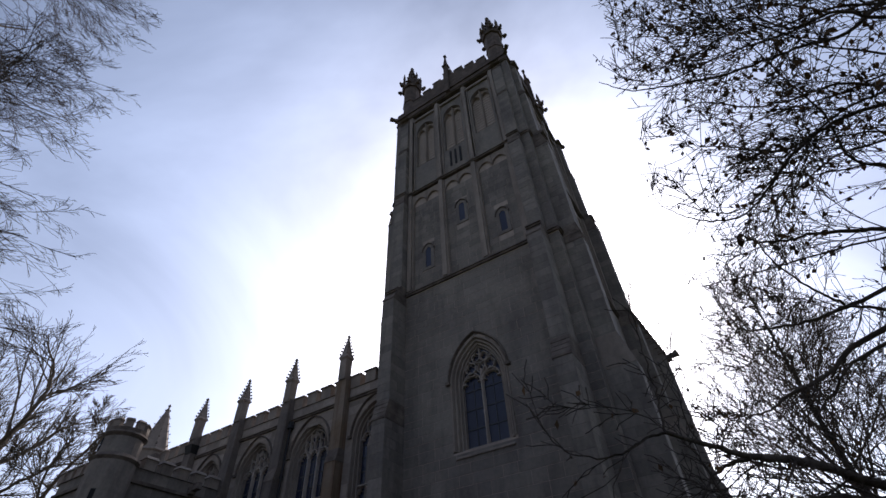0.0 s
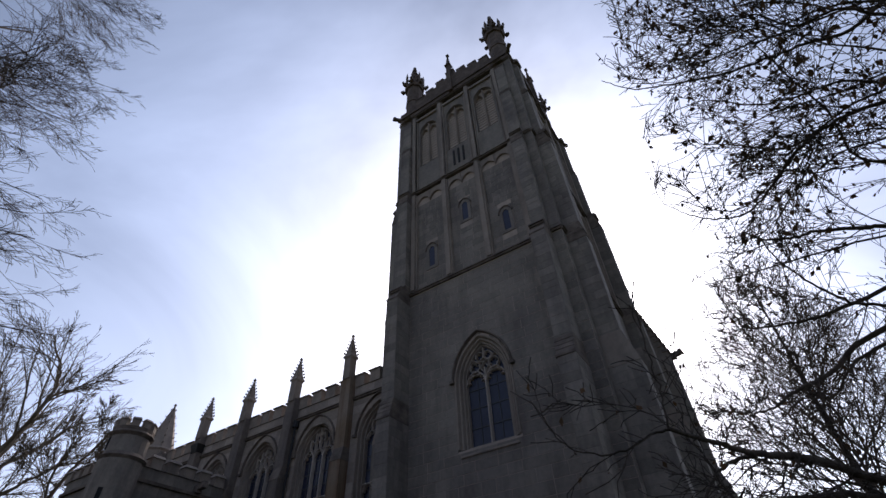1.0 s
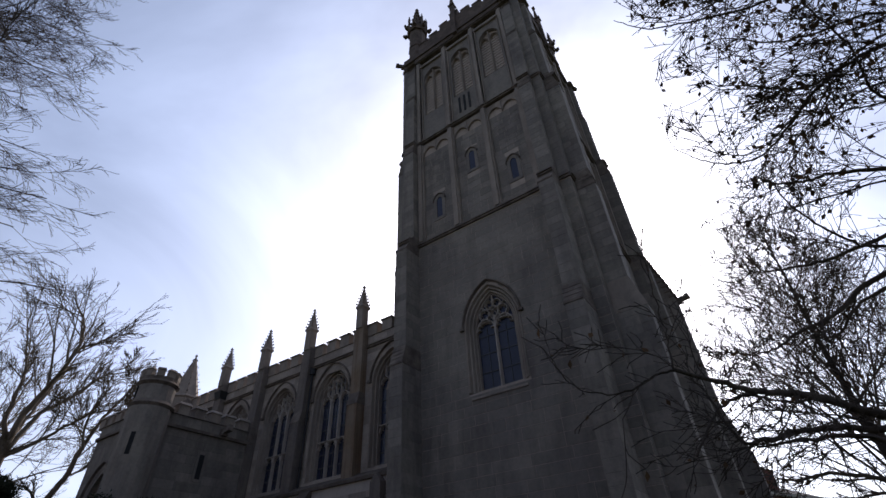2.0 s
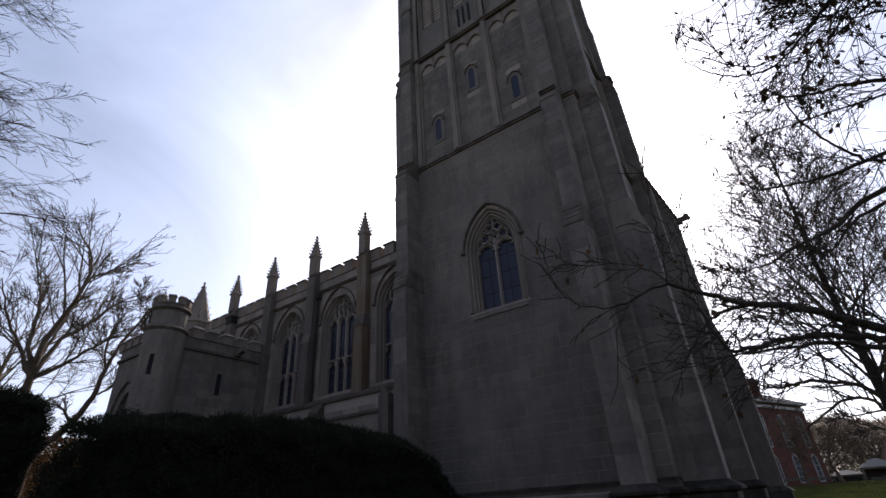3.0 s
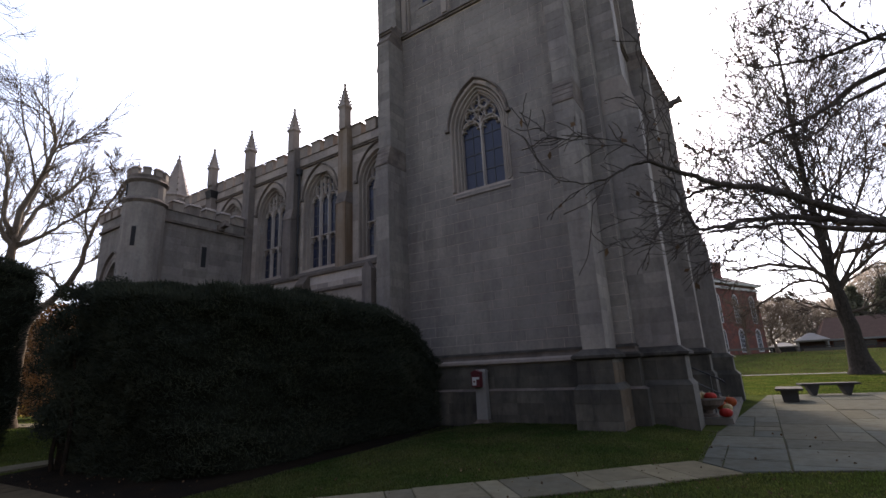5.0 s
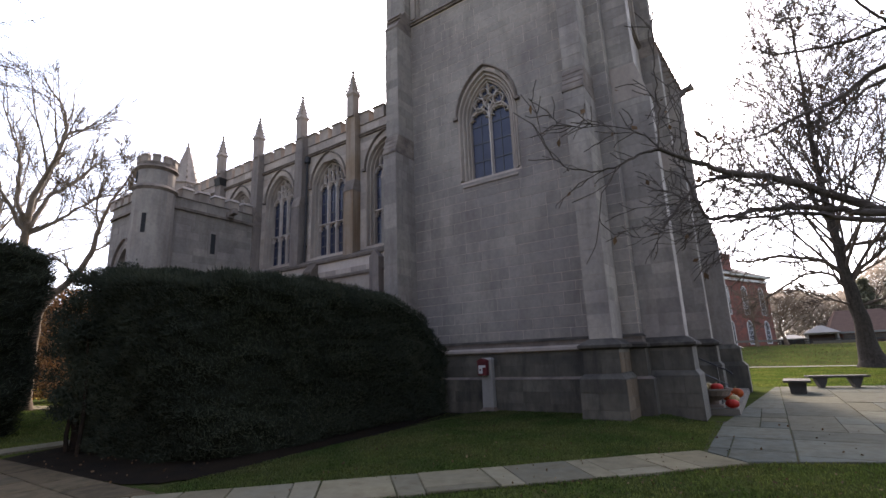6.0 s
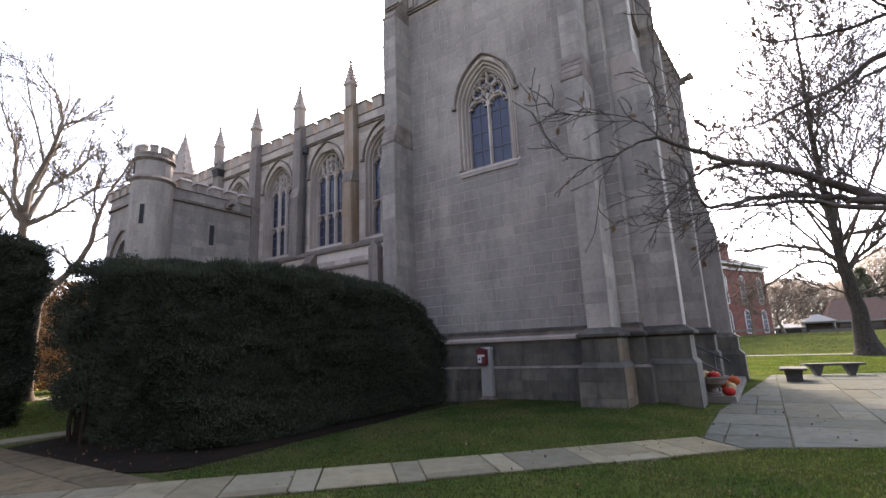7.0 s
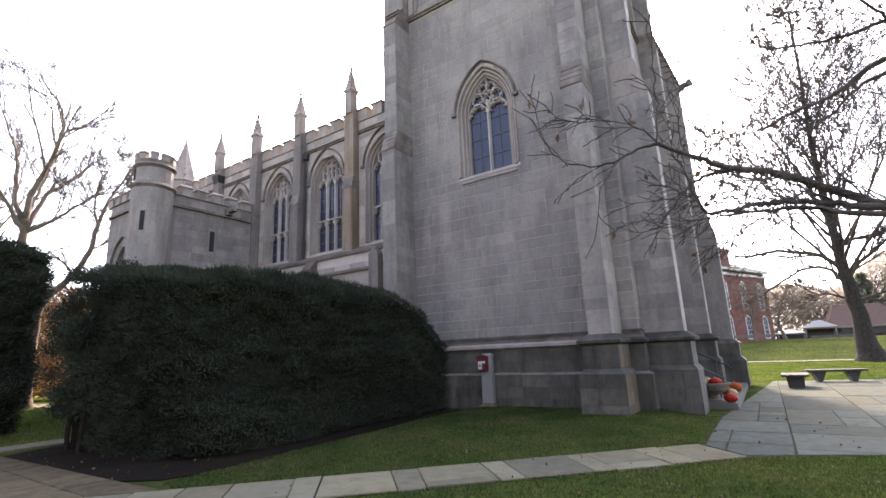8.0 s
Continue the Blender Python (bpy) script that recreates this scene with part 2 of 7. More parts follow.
MORTAR = material("brick_mortar", (0.105, 0.050, 0.036), 0.9, 10.0, 0.2)
WHITE = material("white_painted_wood", (0.435, 0.427, 0.413), 0.55, 5.0, 0.1, bump=0.05)
ROOF = material("slate_roof", (0.075, 0.07, 0.07), 0.8, 5.0, 0.25, island=0.15, bump=0.3, spec=0.2)
RED = material("red_fire_box_paint", (0.085, 0.010, 0.013), 0.5, 8.0, 0.15, bump=0.05)
POST_GREY = material("grey_painted_iron", (0.205, 0.198, 0.188), 0.75, 9.0, 0.15, bump=0.1, stain=(0.16, 0.145, 0.125), stain_amt=0.6)
CONCRETE = material("cast_concrete", (0.115, 0.102, 0.085), 0.9, 10.0, 0.28, bump=0.4, stain=(0.07, 0.065, 0.05), stain_amt=0.6, stain_scale=(1, 1, 1), spec=0.2)
# bench colour carries the darkness of the benches' shadow side
BENCH_STONE = material("shadow_side_bench_stone", (0.050, 0.046, 0.042), 0.85, 10.0, 0.3, bump=0.4, stain=(0.025, 0.024, 0.02), stain_amt=0.6, stain_scale=(1, 1, 1), spec=0.2)
PUMPKIN = material("orange_red_pumpkin", (0.24, 0.045, 0.010), 0.65, 6.0, 0.3, bump=0.1, spec=0.12)
RED_PUMPKIN = material("deep_red_pumpkin", (0.26, 0.016, 0.010), 0.6, 6.0, 0.3, bump=0.1, spec=0.15)
GOURD = material("yellow_gourd", (0.28, 0.20, 0.075), 0.55, 8.0, 0.25, bump=0.1)
STEM = material("dry_stem", (0.20, 0.17, 0.08), 0.8, 20.0, 0.3)
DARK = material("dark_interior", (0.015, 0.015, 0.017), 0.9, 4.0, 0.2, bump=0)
LEADING = material("window_lead", (0.035, 0.037, 0.042), 0.5, 9.0, 0.2, bump=0)
ROOF_RED = material("red_brown_tile_roof", (0.072, 0.051, 0.044), 0.95, 5.0, 0.3, bump=0.3, second=(0.065, 0.046, 0.040), spec=0.0)
HILL = material("far_bare_woods", (0.29, 0.25, 0.21), 0.95, 0.6, 0.4, island=0.4, bump=0, second=(0.31, 0.26, 0.21), second_scale=0.2, spec=0.05, through_light=0.7)
EVERGREEN = material("far_evergreen", (0.160, 0.158, 0.105), 0.9, 1.2, 0.35, island=0.4, bump=0, through_light=0.5)
LITTER = material("pale_brown_leaf_litter", (0.170, 0.120, 0.065), 0.85, 6.0, 0.3, island=0.45, bump=0, second=(0.085, 0.055, 0.030), spec=0.05)
CANVAS = material("grey_white_canvas", (0.165, 0.155, 0.140), 0.7, 3.0, 0.06, bump=0)


def glass_material():
    m = bpy.data.materials.new("leaded_window_glass")
    m.use_nodes = True
    t = m.node_tree
    b = t.nodes["Principled BSDF"]
    geo = t.nodes.new("ShaderNodeNewGeometry")
    n = node(t.nodes, "ShaderNodeTexNoise", Scale=2.5, Detail=2.0)
    t.links.new(geo.outputs["Position"], n.inputs["Vector"])
    mix = t.nodes.new("ShaderNodeMix")
    mix.data_type = "RGBA"
    mix.inputs["A"].default_value, mix.inputs["B"].default_value = (0.012, 0.015, 0.035, 1), (0.03, 0.035, 0.065, 1)
    t.links.new(n.outputs["Fac"], mix.inputs["Factor"])
    t.links.new(mix.outputs["Result"], b.inputs["Base Color"])
    b.inputs["Roughness"].default_value = 0.16
    bp = node(t.nodes, "ShaderNodeBump", Strength=0.25, Distance=0.02)
    n2 = node(t.nodes, "ShaderNodeTexNoise", Scale=9.0, Detail=1.0)
    t.links.new(geo.outputs["Position"], n2.inputs["Vector"])
    t.links.new(n2.outputs["Fac"], bp.inputs["Height"])
    t.links.new(bp.outputs[0], b.inputs["Normal"])
    return m


GLASS = glass_material()
rnd = random.Random(11)


# ---------------------------------------------------------------- mesh helpers
def part(name, bm, mat, parent=None, label="", smooth=False):
    """Links a bmesh as one mesh object under a thing, or as a thing of its own."""
    bmesh.ops.recalc_face_normals(bm, faces=bm.faces)
    me = bpy.data.meshes.new(name)
    bm.to_mesh(me)
    bm.free()
    return mesh_part(name, me, mat, parent, label, smooth)


def mesh_part(name, me, mat, parent=None, label="", smooth=False):
    if mat and not me.materials:
        me.materials.append(mat)
    if smooth:
        me.polygons.foreach_set("use_smooth", [True] * len(me.polygons))
    ob = new(name, me)
    if parent:
        ob.parent = parent
    if label:
        ob["label"] = label
    return ob


def thing(name, label, category, x=0.0, y=0.0, z=0.0, group="", kind=""):
    ob = new(name)
    ob.empty_display_size = 0.2
    ob.location = (x, y, z)
    return tagged(ob, label, category, group, kind)


def box(bm, x0, x1, y0, y1, z0, z1, m=None):
    c = [(x0, y0, z0), (x1, y0, z0), (x1, y1, z0), (x0, y1, z0), (x0, y0, z1), (x1, y0, z1), (x1, y1, z1), (x0, y1, z1)]
    v = [bm.verts.new(m @ Vector(p) if m else p) for p in c]
    for f in ((3, 2, 1, 0), (4, 5, 6, 7), (0, 1, 5, 4), (1, 2, 6, 5), (2, 3, 7, 6), (3, 0, 4, 7)):
        bm.faces.new([v[i] for i in f])
    return v


def frustum(bm, low, high, z0, z1, m=None):
    """A box whose lower and upper rectangles (x0, x1, y0, y1) differ: slopes, copings, weatherings."""
    a, b = low, high
    c = [(a[0], a[2], z0), (a[1], a[2], z0), (a[1], a[3], z0), (a[0], a[3], z0), (b[0], b[2], z1), (b[1], b[2], z1), (b[1], b[3], z1), (b[0], b[3], z1)]
    v = [bm.verts.new(m @ Vector(p) if m else p) for p in c]
    for f in ((3, 2, 1, 0), (4, 5, 6, 7), (0, 1, 5, 4), (1, 2, 6, 5), (2, 3, 7, 6), (3, 0, 4, 7)):
        bm.faces.new([v[i] for i in f])


def prism_xz(bm, poly, y0, y1, m=None):
    """A convex outline in x, z pushed from y0 to y1."""
    a = [bm.verts.new(m @ Vector((x, y0, z)) if m else (x, y0, z)) for x, z in poly]
    b = [bm.verts.new(m @ Vector((x, y1, z)) if m else (x, y1, z)) for x, z in poly]
    bm.faces.new(a)
    bm.faces.new(b[::-1])
    for i in range(len(poly)):
        j = (i + 1) % len(poly)
        bm.faces.new([a[j], a[i], b[i], b[j]])


def ring_prism(bm, sides, r0, z0, r1, z1, cx=0.0, cy=0.0, turn=0.0, m=None):
    a, b = [], []
    for k in range(sides):
        t = turn + 2 * math.pi * k / sides
        a.append((cx + r0 * math.cos(t), cy + r0 * math.sin(t), z0))
        b.append((cx + r1 * math.cos(t), cy + r1 * math.sin(t), z1))
    va = [bm.verts.new(m @ Vector(p) if m else p) for p in a]
    vb = [bm.verts.new(m @ Vector(p) if m else p) for p in b]
    for k in range(sides):
        j = (k + 1) % sides
        bm.faces.new([va[k], va[j], vb[j], vb[k]])
    bm.faces.new(va[::-1])
    bm.faces.new(vb)


def arch(w, spring, rise, n=10):
    """A pointed arch, left foot to right foot, centred on x = 0."""
    r = (w * w + rise * rise) / (2 * w)
    top = math.atan2(rise, r - w)
    left = [(r - w - r * math.cos(top * k / n), spring + r * math.sin(top * k / n)) for k in range(n + 1)]
    return left + [(-x, z) for x, z in left[-2::-1]]


def arch_half(w, spring, rise, z):
    """Half the arch's width at the height z."""
    if z <= spring:
        return w
    r = (w * w + rise * rise) / (2 * w)
    d = r * r - (z - spring) ** 2
    return max(0.0, math.sqrt(max(d, 0.0)) - (r - w))


def arch_wall(bm, cx, xa, xb, za, zb, y0, y1, w, sill, spring, rise, m=None):
    """A piece of wall from xa to xb and za to zb with a pointed opening through it."""
    box(bm, xa, xb, y0, y1, za, sill, m)
    box(bm, xa, cx - w, y0, y1, sill, spring, m)
    box(bm, cx + w, xb, y0, y1, sill, spring, m)
    box(bm, xa, cx - w, y0, y1, spring, zb, m)
    box(bm, cx + w, xb, y0, y1, spring, zb, m)
    pts = arch(w, spring, rise)
    for (x0, z0), (x1, z1) in zip(pts, pts[1:]):
        prism_xz(bm, [(cx + x0, z0), (cx + x1, z1), (cx + x1, zb), (cx + x0, zb)], y0, y1, m)


def bar(bm, pts, width, y0, y1, m=None, closed=False):
    """A flat-section bar of that width that follows points in x, z, from y0 to y1."""
    n = len(pts)
    P = [Vector((p[0], p[1])) for p in pts]
    rings = []
    for i in range(n):
        a = P[(i - 1) % n] if (i or closed) else P[i]
        b = P[(i + 1) % n] if (i < n - 1 or closed) else P[i]
        d = (b - a).normalized()
        s = Vector((-d.y, d.x)) * (width / 2)
        ring = []
        for q, y in ((P[i] + s, y1), (P[i] + s * 0.35, y0), (P[i] - s * 0.35, y0), (P[i] - s, y1)):
            p = Vector((q.x, y, q.y))
            ring.append(bm.verts.new(m @ p if m else p))
        rings.append(ring)
    for i in range(n if closed else n - 1):
        a, b = rings[i], rings[(i + 1) % n]
        for k in range(4):
            bm.faces.new([a[k], a[(k + 1) % 4], b[(k + 1) % 4], b[k]])
    if not closed:
        bm.faces.new(rings[0])
        bm.faces.new(rings[-1][::-1])


def circle(cx, cz, r, n=12):
    return [(cx + r * math.cos(2 * math.pi * k / n), cz + r * math.sin(2 * math.pi * k / n)) for k in range(n)]


def tube_mesh(name, lines, sides=5):
    """One mesh of round tapered limbs; lines are lists of (point, radius)."""
    verts, faces = [], []
    for line in lines:
        base = len(verts)
        n = len(line)
        ns = sides if line[0][1] > 0.02 else 3
        for i, (p, r) in enumerate(line):
            a = line[max(i - 1, 0)][0]
            b = line[min(i + 1, n - 1)][0]
            d = Vector(b) - Vector(a)
            if d.length < 1e-6:
                d = Vector((0, 0, 1))
            d.normalize()
            u = d.cross(Vector((0.31, 0.87, 0.39))).normalized()
            v = d.cross(u)
            for k in range(ns):
                t = 2 * math.pi * k / ns
                q = Vector(p) + (u * math.cos(t) + v * math.sin(t)) * r
                verts.append(q[:])
        for i in range(n - 1):
            for k in range(ns):
                j = (k + 1) % ns
                faces.append((base + i * ns + k, base + i * ns + j, base + (i + 1) * ns + j, base + (i + 1) * ns + k))
        faces.append(tuple(base + (n - 1) * ns + k for k in range(ns)))
    me = bpy.data.meshes.new(name)
    me.from_pydata(verts, [], faces)
    me.update()
    return me


def flakes_mesh(name, centres, sizes, normals=None, long=2.0, seed=3):
    """Many small folded leaf shapes in one mesh: four corners each, bent along the middle."""
    r = np.random.default_rng(seed)
    n = len(centres)
    c = np.asarray(centres, float)
    a = r.normal(size=(n, 3))
    if normals is not None:
        a = a * 0.55 + np.asarray(normals) * 0.9
    a /= np.linalg.norm(a, axis=1)[:, None]
    b = np.cross(a, r.normal(size=(n, 3)))
    b /= np.linalg.norm(b, axis=1)[:, None] + 1e-9
    k = np.cross(a, b)
    s = np.asarray(sizes, float)[:, None]
    v = np.empty((n, 4, 3))
    v[:, 0] = c
    v[:, 1] = c + a * s * long * 0.5 + b * s * 0.5 + k * s * 0.15
    v[:, 2] = c + a * s * long
    v[:, 3] = c + a * s * long * 0.5 - b * s * 0.5 + k * s * 0.15
    me = bpy.data.meshes.new(name)
    me.vertices.add(n * 4)
    me.vertices.foreach_set("co", v.ravel())
    idx = np.arange(n)[:, None] * 4
    tri = np.concatenate([idx + [0, 1, 2], idx + [0, 2, 3]], axis=1).ravel()
    me.loops.add(n * 6)
    me.loops.foreach_set("vertex_index", tri.astype(np.int32))
    me.polygons.add(n * 2)
    me.polygons.foreach_set("loop_start", np.arange(0, n * 6, 3, dtype=np.int32))
    me.update(calc_edges=True)
    return me


# ---------------------------------------------------------------- ground
def ease(v):
    v = min(max(v, 0.0), 1.0)
    return v * v * (3 - 2 * v)


def ground_z(x, y):
    """The lawn: it swells a little towards the tower's foot, lies level to the far path, and then climbs a bank to the buildings."""
    off_path = (y - 3.45 - 0.98 * (x + 6.75)) * 0.714
    foot = 0.125 * ease((off_path - 0.3) / 2.2) * ease((x + 7.5) / 1.1) * ease((-1.35 - x) / 0.9) * ease((30 - y) / 8.0)
    return foot + 0.15 * ease((y - 24.0) / 13.0) + 1.3 * ease((y - 37.0) / 17.0)


def build_ground():
    bm = bmesh.new()
    xs = [-900, -400, -200, -100, -60, -40, -30, -24, -20, -16, -12, -10] + [-8 + 0.35 * i for i in range(22)] + [0, 2, 4, 8, 12, 16, 24, 40, 80, 200, 500, 900]
    ys = [-900, -200, -60, -20, -8, -4, 0, 2] + [3 + 0.4 * i for i in range(24)] + [14, 16, 20, 24, 28, 32, 35, 37, 38.5, 40, 42, 44, 46, 48, 50, 52, 54, 60, 80, 120, 200, 500, 1500]
    grid = [[bm.verts.new((x, y, ground_z(x, y) - 0.012)) for x in xs] for y in ys]
    for j in range(len(ys) - 1):
        for i in range(len(xs) - 1):
            bm.faces.new([grid[j][i], grid[j][i + 1], grid[j + 1][i + 1], grid[j + 1][i]])
    tagged(part("ground", bm, GRASS, smooth=True), "green lawn with worn brown patches around the chapel", "lawn", kind="structure")


build_ground()

# Added wall out of view: blocks low north sky, darkening the tower's foot.
bm = bmesh.new()
box(bm, -45, 40, -21.0, -20.0, -0.2, 11.0)
tagged(part("unseen_wall_behind", bm, material("unseen_wall_grey", (0.22, 0.19, 0.165), 0.9, 4.0, 0.25, bump=0.3, second=(0.17, 0.15, 0.13))), "added unseen plain wall behind the camera that dims low north light", "wall", kind="structure")

# ---------------------------------------------------------------- tower
CX, CY, HALF = -6.33, 15.89, 3.81
tower = thing("church_tower", "tall grey limestone bell tower with stepped corner buttresses and pinnacles", "tower", CX, CY)


def side(k):
    """From the local frame of a tower face (outward is -y) to the tower's own frame, for face k: north, west, south, east."""
    return pose(0, 0, 0, 0, 0, 90 * k)


BW, BO = 0.27, 3.15                                  # half width and offset of the buttresses
F = -HALF                                            # the face's plane in its local frame
ZS1, ZS2, ZTOP = 13.75, 20.1, 27.6
WIN = dict(w=0.71, sill=7.05, spring=9.12, rise=1.24)


def tower_wall(k):
    bm = bmesh.new()
    m = side(k)
    depth = 0.8
    a, b = F + 0.02, F + depth
    if k == 0:
        arch_wall(bm, 0, -HALF, HALF, 0, ZS1, a, b, WIN["w"] + 0.33, WIN["sill"] - 0.05, WIN["spring"], WIN["rise"] + 0.36, m)
    else:
        box(bm, -HALF + depth, HALF - depth, a, b, 0, ZS1, m)
    # upper stages: a recessed field behind the pilasters
    box(bm, -HALF + (0 if k % 2 == 0 else depth), HALF - (0 if k % 2 == 0 else depth), F + 0.16, b, ZS1, ZS2, m)
    box(bm, -HALF + (0 if k % 2 == 0 else depth), HALF - (0 if k % 2 == 0 else depth), F + 0.30, b, ZS2, ZTOP, m)
    bmesh.ops.remove_doubles(bm, verts=bm.verts, dist=0.0005)
    return part(("wall_north", "wall_west", "wall_south", "wall_east")[k], bm, STONE if k else JOINT, tower)


tower_walls = [tower_wall(k) for k in range(4)]


def corner_mass(k):
    """The square corner of the upper stages, outside the pilasters."""
    bm = bmesh.new()
    m = side(k)
    box(bm, 2.62, HALF + 0.001, F, F + 0.4, ZS1, ZTOP, m)
    box(bm, -HALF, -2.62, F, F + 0.4, ZS1, ZTOP, m)
    return part("corner_pier", bm, STONE, tower)


for k in range(4):
    corner_mass(k)


# height from, height to and projection of each stage, for the north and south faces and for the west and east faces
STAGES = [[(1.8, 8.3, 0.98), (9.0, 13.2, 0.80), (14.1, 19.4, 0.34), (20.3, 23.9, 0.24), (24.3, 26.9, 0.14)],
          [(1.8, 8.25, 0.93), (9.3, 13.2, 0.66), (14.0, 19.2, 0.58), (20.4, 23.9, 0.33), (24.3, 26.9, 0.25)]]


def buttress(k, s):
    """One angle buttress in its stages, each set back behind a sloping weathering."""
    m = side(k)
    x0, x1 = s * BO - BW, s * BO + BW
    body = bmesh.new()
    stages = STAGES[k % 2]
    for z0, z1, p in stages:
        box(body, x0, x1, F - p, F + 0.05, z0, z1, m)
    ob = part("buttress", body, STONE, tower)
    ends = [(z0, p) for z0, z1, p in stages[1:]] + [(27.4, 0.0)]
    for i, ((z0, z1, p0), (zt, p1)) in enumerate(zip(stages, ends)):
        z0 = z1
        slope = bmesh.new()
        if k % 2 and i == 0:
            # one plain, steep slope; the pale stone paints in sky light
            frustum(slope, (x0 - 0.012, x1 + 0.012, F - p0 - 0.012, F + 0.05), (x0 - 0.006, x1 + 0.006, F - p1 - 0.006, F + 0.05), z0, zt, m)
            part("weathering", slope, TRIM, ob, "steep weathering slope, sky light painted in as pale stone")
            continue
        lip = 0.03 if i == 0 else 0.02
        box(slope, x0 - lip, x1 + lip * 0.4, F - p0 - lip, F + 0.05, z0, z0 + 0.07, m)
        n = 4 if i == 0 else 3
        for j in range(n):
            a, b = p0 + (p1 - p0) * j / n, p0 + (p1 - p0) * (j + 1) / n
            za, zb = z0 + 0.07 + (zt - z0 - 0.07) * j / n, z0 + 0.07 + (zt - z0 - 0.07) * (j + 1) / n
            frustum(slope, (x0 - 0.015, x1 + 0.01, F - a - 0.02, F + 0.05), (x0 - 0.005, x1 + 0.005, F - b - 0.005, F + 0.05), za, zb, m)
        part("weathering", slope, WEATHER, ob, "dark stepped weathering")
    base = bmesh.new()
    lo, mid, lip = (1.21, 1.10, 1.19) if k % 2 == 0 else (1.13, 1.05, 1.16)
    p = stages[0][2]
    frustum(base, (x0 - 0.25, x1 + 0.25, F - lo - 0.01, F + 0.05), (x0 - 0.24, x1 + 0.24, F - lo, F + 0.05), 0, 0.98, m)
    frustum(base, (x0 - 0.25, x1 + 0.25, F - lo - 0.015, F + 0.05), (x0 - 0.14, x1 + 0.14, F - mid, F + 0.05), 0.98, 1.10, m)
    box(base, x0 - 0.14, x1 + 0.14, F - mid, F + 0.05, 1.10, 1.62, m)
    part("plinth", base, PLINTH, ob, "damp dark stepped plinth of the buttress")
    base = bmesh.new()
    frustum(base, (x0 - 0.14, x1 + 0.14, F - mid, F + 0.05), (x0 - 0.23, x1 + 0.23, F - lip, F + 0.05), 1.62, 1.67, m)
    box(base, x0 - 0.23, x1 + 0.23, F - lip, F + 0.05, 1.67, 1.73, m)
    frustum(base, (x0 - 0.23, x1 + 0.23, F - lip, F + 0.05), (x0, x1, F - p, F + 0.05), 1.73, 1.88, m)
    part("plinth_moulding", base, BLACK_STONE, ob, "weathered plinth moulding")
    return ob


for k in range(4):
    for s in (-1, 1):
        buttress(k, s)


def tower_plinth(k):
    m = side(k)
    # the north and south runs turn the corner; the west and east runs butt against them
    def run(e):
        return (-HALF - e, HALF + e) if k % 2 == 0 else (F + 0.31, -F - 0.31)
    back = F + 0.31
    bm = bmesh.new()
    a, b = run(0.22)
    c, d = run(0.1)
    box(bm, a, b, F - 0.22, back, 0, 0.93, m)
    box(bm, c, d, F - 0.1, back, 0.99, 1.62, m)
    part("plinth", bm, PLINTH, tower)
    bm = bmesh.new()
    frustum(bm, (a, b, F - 0.235, back), (c, d, F - 0.1, back), 0.93, 0.99, m)
    part("plinth_offset", bm, WEATHER, tower, "sloping ledge of the plinth")
    bm = bmesh.new()
    a, b = run(0.18)
    c, d = run(0.08)
    e, f = run(0.1)
    g, h = run(0.05)
    i, j = run(0.006)
    # pale between the buttresses, the reflected sky put into colour; black at the corners
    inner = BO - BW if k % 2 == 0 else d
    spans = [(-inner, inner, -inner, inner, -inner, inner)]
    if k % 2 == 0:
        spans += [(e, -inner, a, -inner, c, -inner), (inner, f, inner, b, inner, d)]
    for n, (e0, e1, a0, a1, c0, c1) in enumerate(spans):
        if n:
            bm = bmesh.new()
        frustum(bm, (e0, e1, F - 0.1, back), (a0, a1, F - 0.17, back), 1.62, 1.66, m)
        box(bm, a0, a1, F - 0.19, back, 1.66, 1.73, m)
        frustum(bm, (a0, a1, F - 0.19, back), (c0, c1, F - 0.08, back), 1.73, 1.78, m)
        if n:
            part("corner_moulding", bm, BLACK_STONE, tower, "black plinth moulding")
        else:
            part("plinth_moulding", bm, TRIM, tower, "plinth moulding, sky reflection painted in as pale stone")
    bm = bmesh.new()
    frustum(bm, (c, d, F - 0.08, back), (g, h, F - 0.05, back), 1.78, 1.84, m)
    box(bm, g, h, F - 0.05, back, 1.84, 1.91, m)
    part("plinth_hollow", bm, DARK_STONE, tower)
    bm = bmesh.new()
    frustum(bm, (g, h, F - 0.07, back), (i, j, F - 0.006, back), 1.91, 1.98, m)
    part("plinth_roll", bm, BLACK_STONE, tower)


for k in range(4):
    tower_plinth(k)


def string_course(k, z, out, name="string_course"):
    """A moulding across the face that steps forward round each buttress."""
    bm = bmesh.new()
    m = side(k)
    spans = [(-BO + BW, BO - BW, 0.0), (-BO - BW - 0.02, -BO + BW + 0.02, out), (BO - BW - 0.02, BO + BW + 0.02, out), (-HALF - 0.0, -BO - BW, 0.0), (BO + BW, HALF + 0.0, 0.0)]
    for a, b, p in spans:
        box(bm, a, b, F - p - 0.06, F + 0.3, z - 0.08, z, m)
        frustum(bm, (a, b, F - p - 0.11, F + 0.3), (a, b, F - p - 0.02, F + 0.3), z, z + 0.15, m)
    part(name, bm, WEATHER, tower)


for k in range(4):
    string_course(k, ZS1 - 0.02, STAGES[k % 2][1][2] * 0.75)
    string_course(k, ZS2, STAGES[k % 2][2][2] * 0.8)
    string_course(k, ZTOP - 0.05, STAGES[k % 2][4][2])


